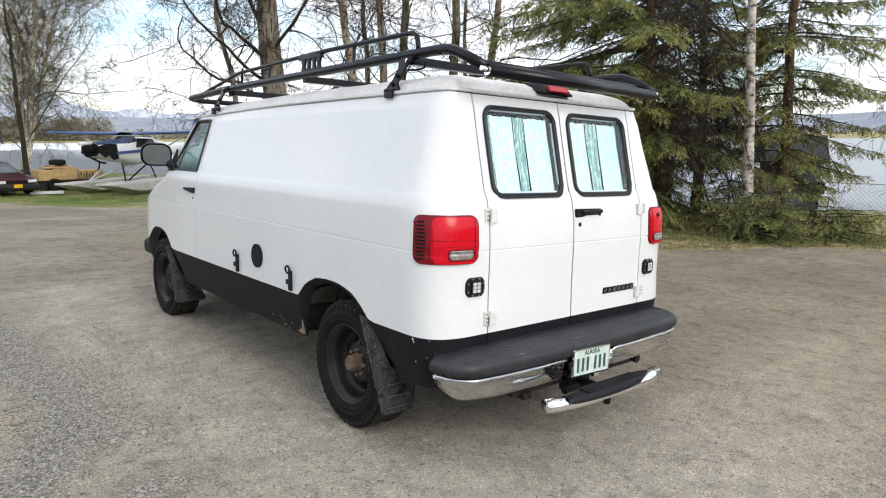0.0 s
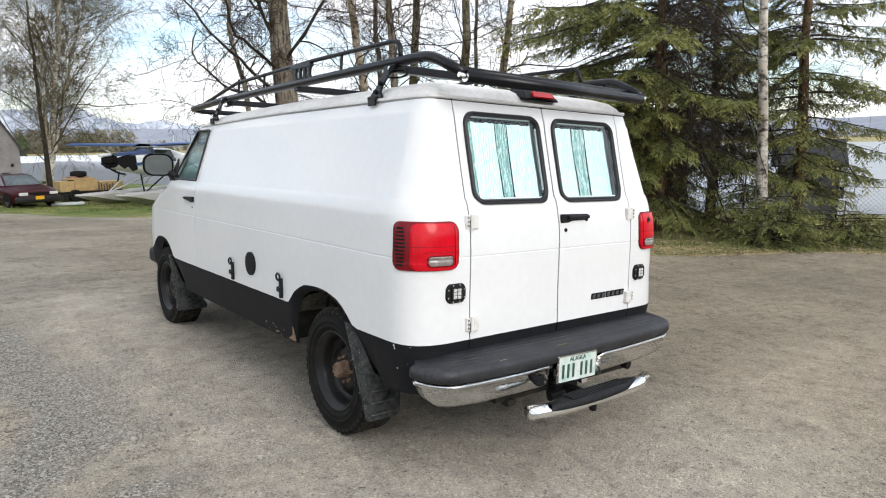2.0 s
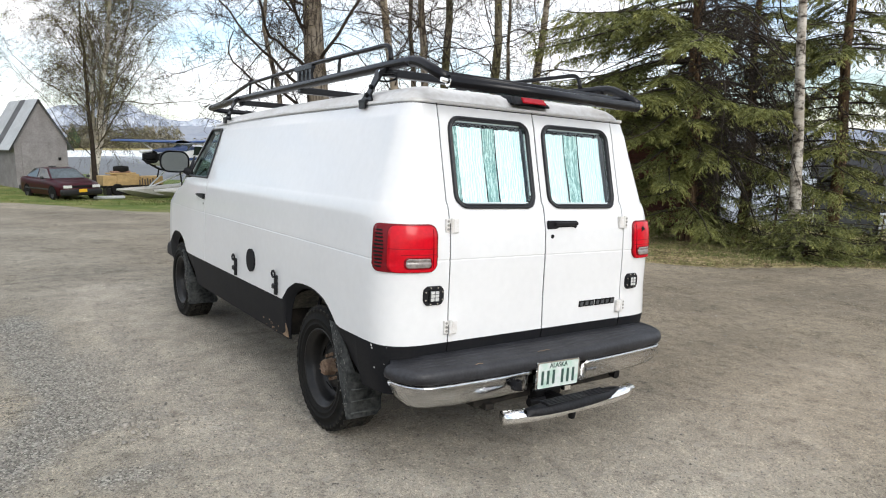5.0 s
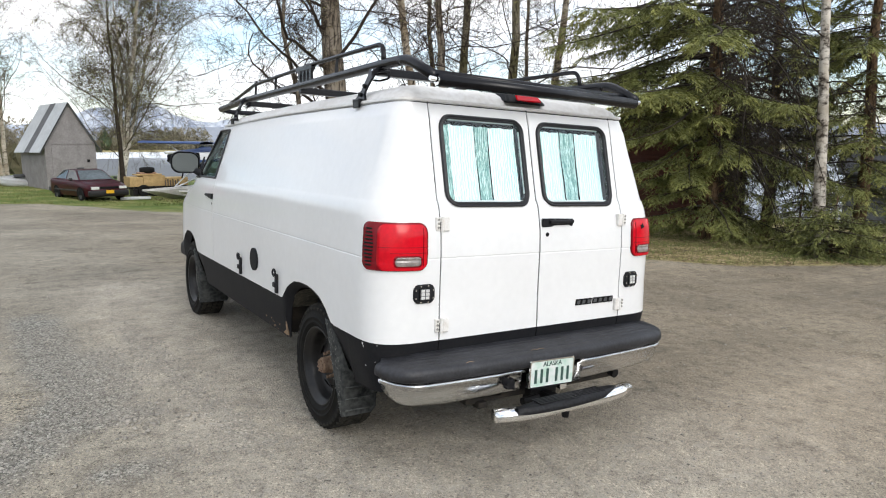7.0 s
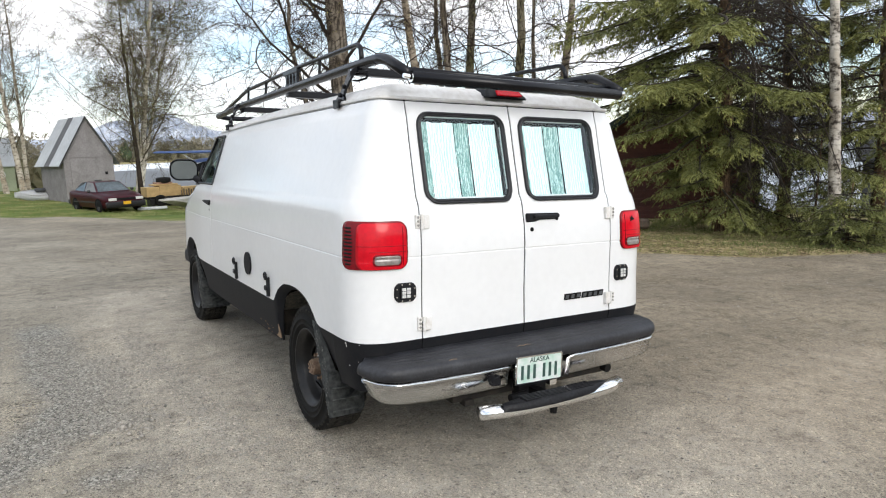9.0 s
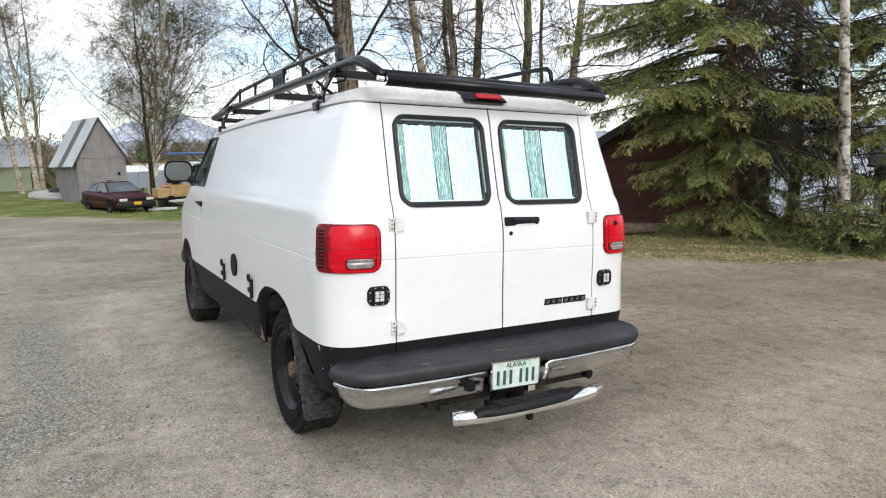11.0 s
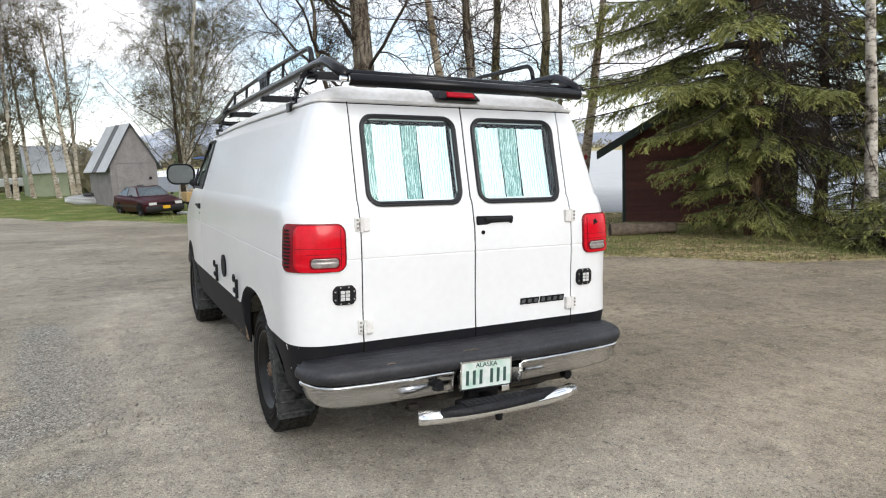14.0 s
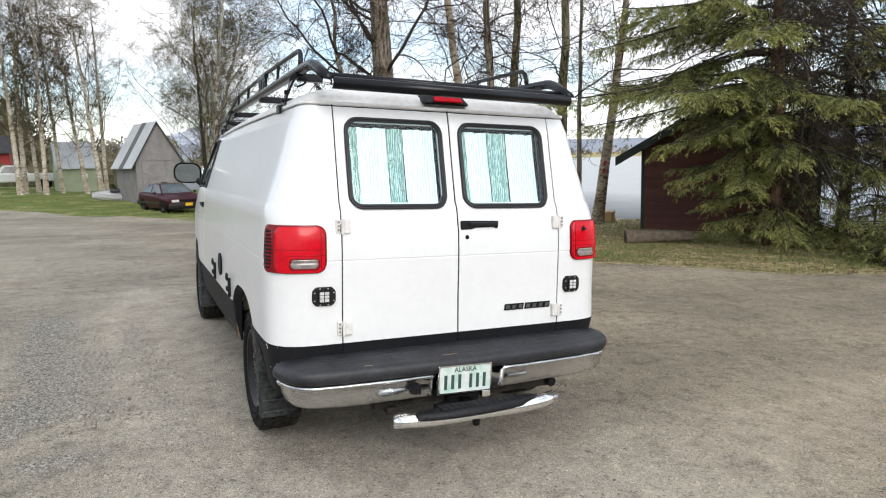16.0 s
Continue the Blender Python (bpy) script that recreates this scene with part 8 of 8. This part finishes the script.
        part("float", bm, FLOAT_METAL, p, "dull aluminium float")
        bm = bmesh.new()
        for y0, y1 in ((-0.9, -0.4), (0.9, 1.2), (-0.9, 1.2)):
            tube(bm, [(s * 0.88, y0, 0.5), (s * 0.35, y1, 0.92 + up)], 0.03, 6)
        part("float_strut", bm, BOAT_WHITE if s < 0 else SEAM, p)
    for y in (-0.9, 0.9):
        bm = bmesh.new()
        tube(bm, [(-0.88, y, 0.5), (0.88, y, 0.5)], 0.025, 6)
        part("spreader_bar", bm, FLOAT_METAL, p)
    bm = bmesh.new()
    tube(bm, [(0.9, 1.0, 2.5), (0.7, 1.3, 2.75)], 0.012, 5)
    part("aerial", bm, BOAT_WHITE, p)
    panel("fin", [(0, 4.3, 1.9), (0, 5.3, 1.9), (0, 5.45, 3.05), (0, 5.05, 3.05)], (0.04, 0, 0), PLANE_BLUE, p)
    panel("tailplane", [(-1.5, 4.7, 1.92), (1.5, 4.7, 1.92), (1.5, 5.3, 1.92), (-1.5, 5.3, 1.92)], (0, 0, 0.05), BOAT_WHITE, p)


floatplane()


def timber_stack():
    c = tagged(set_at(new("timber_stack"), 2.05, 28.1, 8), "yellow plywood crates and boards stacked on a low trailer", "timber stack")
    for x0, x1, y0, y1, z0, z1 in ((-0.42, 0.12, 0, 0.9, 0.42, 0.84), (0.14, 1.05, 0.05, 0.9, 0.42, 0.88), (1.08, 2.0, -0.1, 0.8, 0.42, 0.78), (-0.1, 0.95, 0.1, 0.8, 0.89, 0.95)):
        bm = bmesh.new()
        box(bm, x0, x1, y0, y1, z0, z1, 0.012)
        part("crate", bm, PLYWOOD, c)
    bm = bmesh.new()
    box(bm, 0.05, 0.75, 0.15, 0.7, 0.955, 1.03, 0.02)
    part("board", bm, BOARD_PINK, c, "pinkish weathered board")
    for k in range(6):
        bm = bmesh.new()
        x = 0.98 + 0.11 * k
        box(bm, x, x + 0.045, -0.16, -0.11, 0.40, 0.66 + 0.05 * (k % 2), 0.004)
        part("slat", bm, LOGWOOD, c)
    bm = bmesh.new()
    for y in (0.08, 0.74):
        box(bm, -0.45, 2.0, y, y + 0.07, 0.32, 0.41, 0.005)
    for x in (-0.3, 0.6, 1.6):
        box(bm, x, x + 0.06, -0.14, 0.82, 0.345, 0.405, 0.005)
    cyl(bm, (0.1, -0.12, 0.25), (0.1, 0.95, 0.25), 0.03, n=10)
    box(bm, 1.72, 1.80, 0.3, 0.38, 0.0, 0.35, 0.005)
    part("trailer_frame", bm, CAR_BLACK, c, "rusty black trailer frame")
    for y in (-0.10, 0.93):
        bm = bmesh.new()
        lathe(bm, [(0.13, -0.05), (0.22, -0.085), (0.25, -0.06), (0.25, 0.06), (0.22, 0.085), (0.13, 0.05), (0.0, 0.03)], pose(0.1, y, 0.25, 90, 0, 0), 24)
        part("wheel", bm, TYRE, c, smooth=True)
    bm = bmesh.new()
    box(bm, -0.32, -0.12, -0.05, 0.5, 0.0, 0.33, 0.03, 2)
    part("crate", bm, CAR_BLACK, c, "dark crate under the trailer")
    bm = bmesh.new()
    box(bm, 0.45, 0.95, 0.0, 0.6, 0.0, 0.28, 0.03, 2)
    part("crate", bm, CAR_BLACK, c, "dark crate under the trailer")


timber_stack()


def loose_tyre(label, x, y, z, rx, ry):
    bm = bmesh.new()
    lathe(bm, [(0.19, -0.09), (0.27, -0.11), (0.31, -0.08), (0.31, 0.08), (0.27, 0.11), (0.19, 0.09), (0.19, -0.09)], Matrix(), 24)
    ob = part("tyre", bm, TYRE, None, smooth=True)
    ob.matrix_world = pose(x, y, z, rx, ry, 0)
    return tagged(ob, label, "tyre")


loose_tyre("old black tyre lying on stacked boards", 2.42, 28.55, float(lie(2.42, 28.55)) + 1.13, 4, 0)
loose_tyre("old black tyre leaning by the timber stack", 1.15, 27.6, float(lie(1.1, 27.6)) + 0.30, 75, 20)
bm = bmesh.new()
box(bm, 0, 1.1, 0, 0.35, 0, 0.10, 0.02)
set_at(tagged(part("concrete_beam", bm, TIN), "pale concrete beam lying in the grass", "beam"), 0.95, 25.7, -4)


# ---- loose stones and grass ----
PEBBLE = paint("pebbles", (0.42, 0.385, 0.33), 0.85, scale=22, vary=0.3, hue=(0.10, 0.095, 0.085), fine=3)
BLADE = paint("grass_blades", (0.10, 0.145, 0.03), 0.8, scale=0.5, vary=0.3, hue=(0.24, 0.205, 0.09), fine=9)


def pebbles():
    rng = np.random.default_rng(7)
    n = 15000
    x, y = rng.uniform(-7, 7.5, n), np.concatenate([rng.uniform(-3.0, 2.5, n // 2), rng.uniform(-3.0, 9, n - n // 2)])
    d = np.hypot(x + 2.4, y + 2.6)
    # loose chips thick in a few patches
    many = rng.uniform((-3.4, 0.2), (2.8, 4.0), (60000, 2))
    many = many[rng.uniform(0, 0.9, len(many)) < chip_patch(many[:, 0], many[:, 1])][:6000]
    k = len(many)
    x[:k], y[:k] = many.T
    dark = slice(k, k + 130)
    x[dark], y[dark] = rng.normal(-1.88, 0.16, 130), rng.normal(1.36, 0.12, 130)
    mark = np.zeros(n, bool)
    mark[dark] = True
    d = np.hypot(x + 2.4, y + 2.6)
    keep = (d > 1.0) & ~((np.abs(x) < 1.0) & (y > 0) & (y < 4.9))
    x, y, mark = x[keep], y[keep], mark[keep]
    n = len(x)
    r = rng.lognormal(math.log(0.0055), 0.38, n).clip(0.003, 0.018)
    r[mark] *= 1.9
    o = np.array([(1, 0, 0), (0, 1, 0), (-1, 0, 0), (0, -1, 0), (0, 0, 0.7), (0, 0, -0.7)], float)
    V = o[None] * r[:, None, None] * rng.uniform(0.6, 1.3, (n, 6, 3))
    a = rng.uniform(0, math.tau, n)
    ca, sa = np.cos(a)[:, None], np.sin(a)[:, None]
    V = np.stack([V[..., 0] * ca - V[..., 1] * sa, V[..., 0] * sa + V[..., 1] * ca, V[..., 2]], -1)
    V += np.stack([x, y, lie(x, y) + ground_bumps(x, y) + r * 0.3], -1)[:, None]
    f = np.array([(0, 1, 4), (1, 2, 4), (2, 3, 4), (3, 0, 4), (1, 0, 5), (2, 1, 5), (3, 2, 5), (0, 3, 5)])
    F = (np.arange(n) * 6)[:, None, None] + f[None]
    tagged(fast_mesh("loose_gravel", V.reshape(-1, 3), F.reshape(-1, 3), PEBBLE), "loose grey and brown pebbles on the lot", "gravel", kind="stuff")


def blades():
    rng = np.random.default_rng(9)
    n = 60000
    x, y = rng.uniform(3, 18, n), rng.uniform(-3, 16, n)
    xl, yl = rng.uniform(-14, 8, n), rng.uniform(22, 40, n)
    xr, yr = rng.uniform(6, 15, n), rng.uniform(-3, 9, n)
    x, y = np.concatenate([x, xl, xr]), np.concatenate([y, yl, yr])
    g = verge(x, y)
    patch = np.sin(x * 1.9 + 2 * np.sin(y * 1.1)) * np.sin(y * 2.3 + x * 0.7) + rng.normal(0, 0.5, len(x))
    keep = (g > 0.1) & (shore(x, y) < -0.5) & (patch > np.where(y < 18, 0.05, -0.1))
    x, y = x[keep], y[keep]
    n = len(x)
    h = rng.uniform(0.03, 0.11, n) * np.where(y > 18, 0.8, 1.0)
    a = rng.uniform(0, math.tau, n)
    w = np.where(y > 18, 0.012, 0.006)
    z = lie(x, y) - 0.005
    dx, dy = np.cos(a), np.sin(a)
    bend_ = rng.uniform(0.2, 0.9, n) * h
    b0 = np.stack([x - dy * w, y + dx * w, z], -1)
    b1 = np.stack([x + dy * w, y - dx * w, z], -1)
    t = np.stack([x + dx * bend_, y + dy * bend_, z + h], -1)
    V = np.stack([b0, b1, t], 1).reshape(-1, 3)
    tagged(fast_mesh("grass", V, np.arange(len(V)).reshape(-1, 3), BLADE), "sparse dry and green spring grass", "grass", kind="stuff")


pebbles()
blades()


def litter():
    """Last year's leaves and straw, flat on the verge."""
    rng = np.random.default_rng(17)
    n = 60000
    x, y = rng.uniform(4, 17, n), rng.uniform(-3, 12, n)
    g = verge(x, y) + rng.normal(0, 0.25, n)
    keep = (g > 0.0) & (shore(x, y) < -0.5) & (rng.uniform(0, 1, n) < 1.1 - 0.12 * g)
    x, y = x[keep], y[keep]
    n = len(x)
    a = rng.uniform(0, math.tau, n)
    long, wide = rng.uniform(0.015, 0.07, n), rng.uniform(0.006, 0.022, n)
    z = lie(x, y) + ground_bumps(x, y) + rng.uniform(0.004, 0.02, n)
    lift = rng.uniform(-0.01, 0.012, n)
    dx, dy = np.cos(a), np.sin(a)
    V = np.stack([np.stack([x + dx * long * p - dy * wide * q, y + dy * long * p + dx * wide * q, z + lift * r], -1) for p, q, r in ((-1, 0, 0.4), (0, -1, -0.2), (1, 0, 1), (0, 1, -0.3))], 1).reshape(-1, 3)
    tagged(fast_mesh("leaf_litter", V, np.arange(len(V)).reshape(-1, 4), LITTER), "brown and straw-coloured leaf litter on the verge", "leaf litter", kind="stuff")


def litter_material():
    m = bpy.data.materials.new("dry_leaf_litter")
    m.use_nodes = True
    n, l = m.node_tree.nodes, m.node_tree.links
    g, r = n.new("ShaderNodeNewGeometry"), n.new("ShaderNodeValToRGB")
    e = r.color_ramp.elements
    e[0].color, e[1].color = (0.06, 0.038, 0.02, 1), (0.54, 0.43, 0.25, 1)
    e.new(0.55).color = (0.23, 0.155, 0.075, 1)
    l.new(g.outputs["Random Per Island"], r.inputs["Fac"])
    l.new(r.outputs["Color"], n["Principled BSDF"].inputs["Base Color"])
    n["Principled BSDF"].inputs["Roughness"].default_value = 0.85
    return m


LITTER = litter_material()
litter()
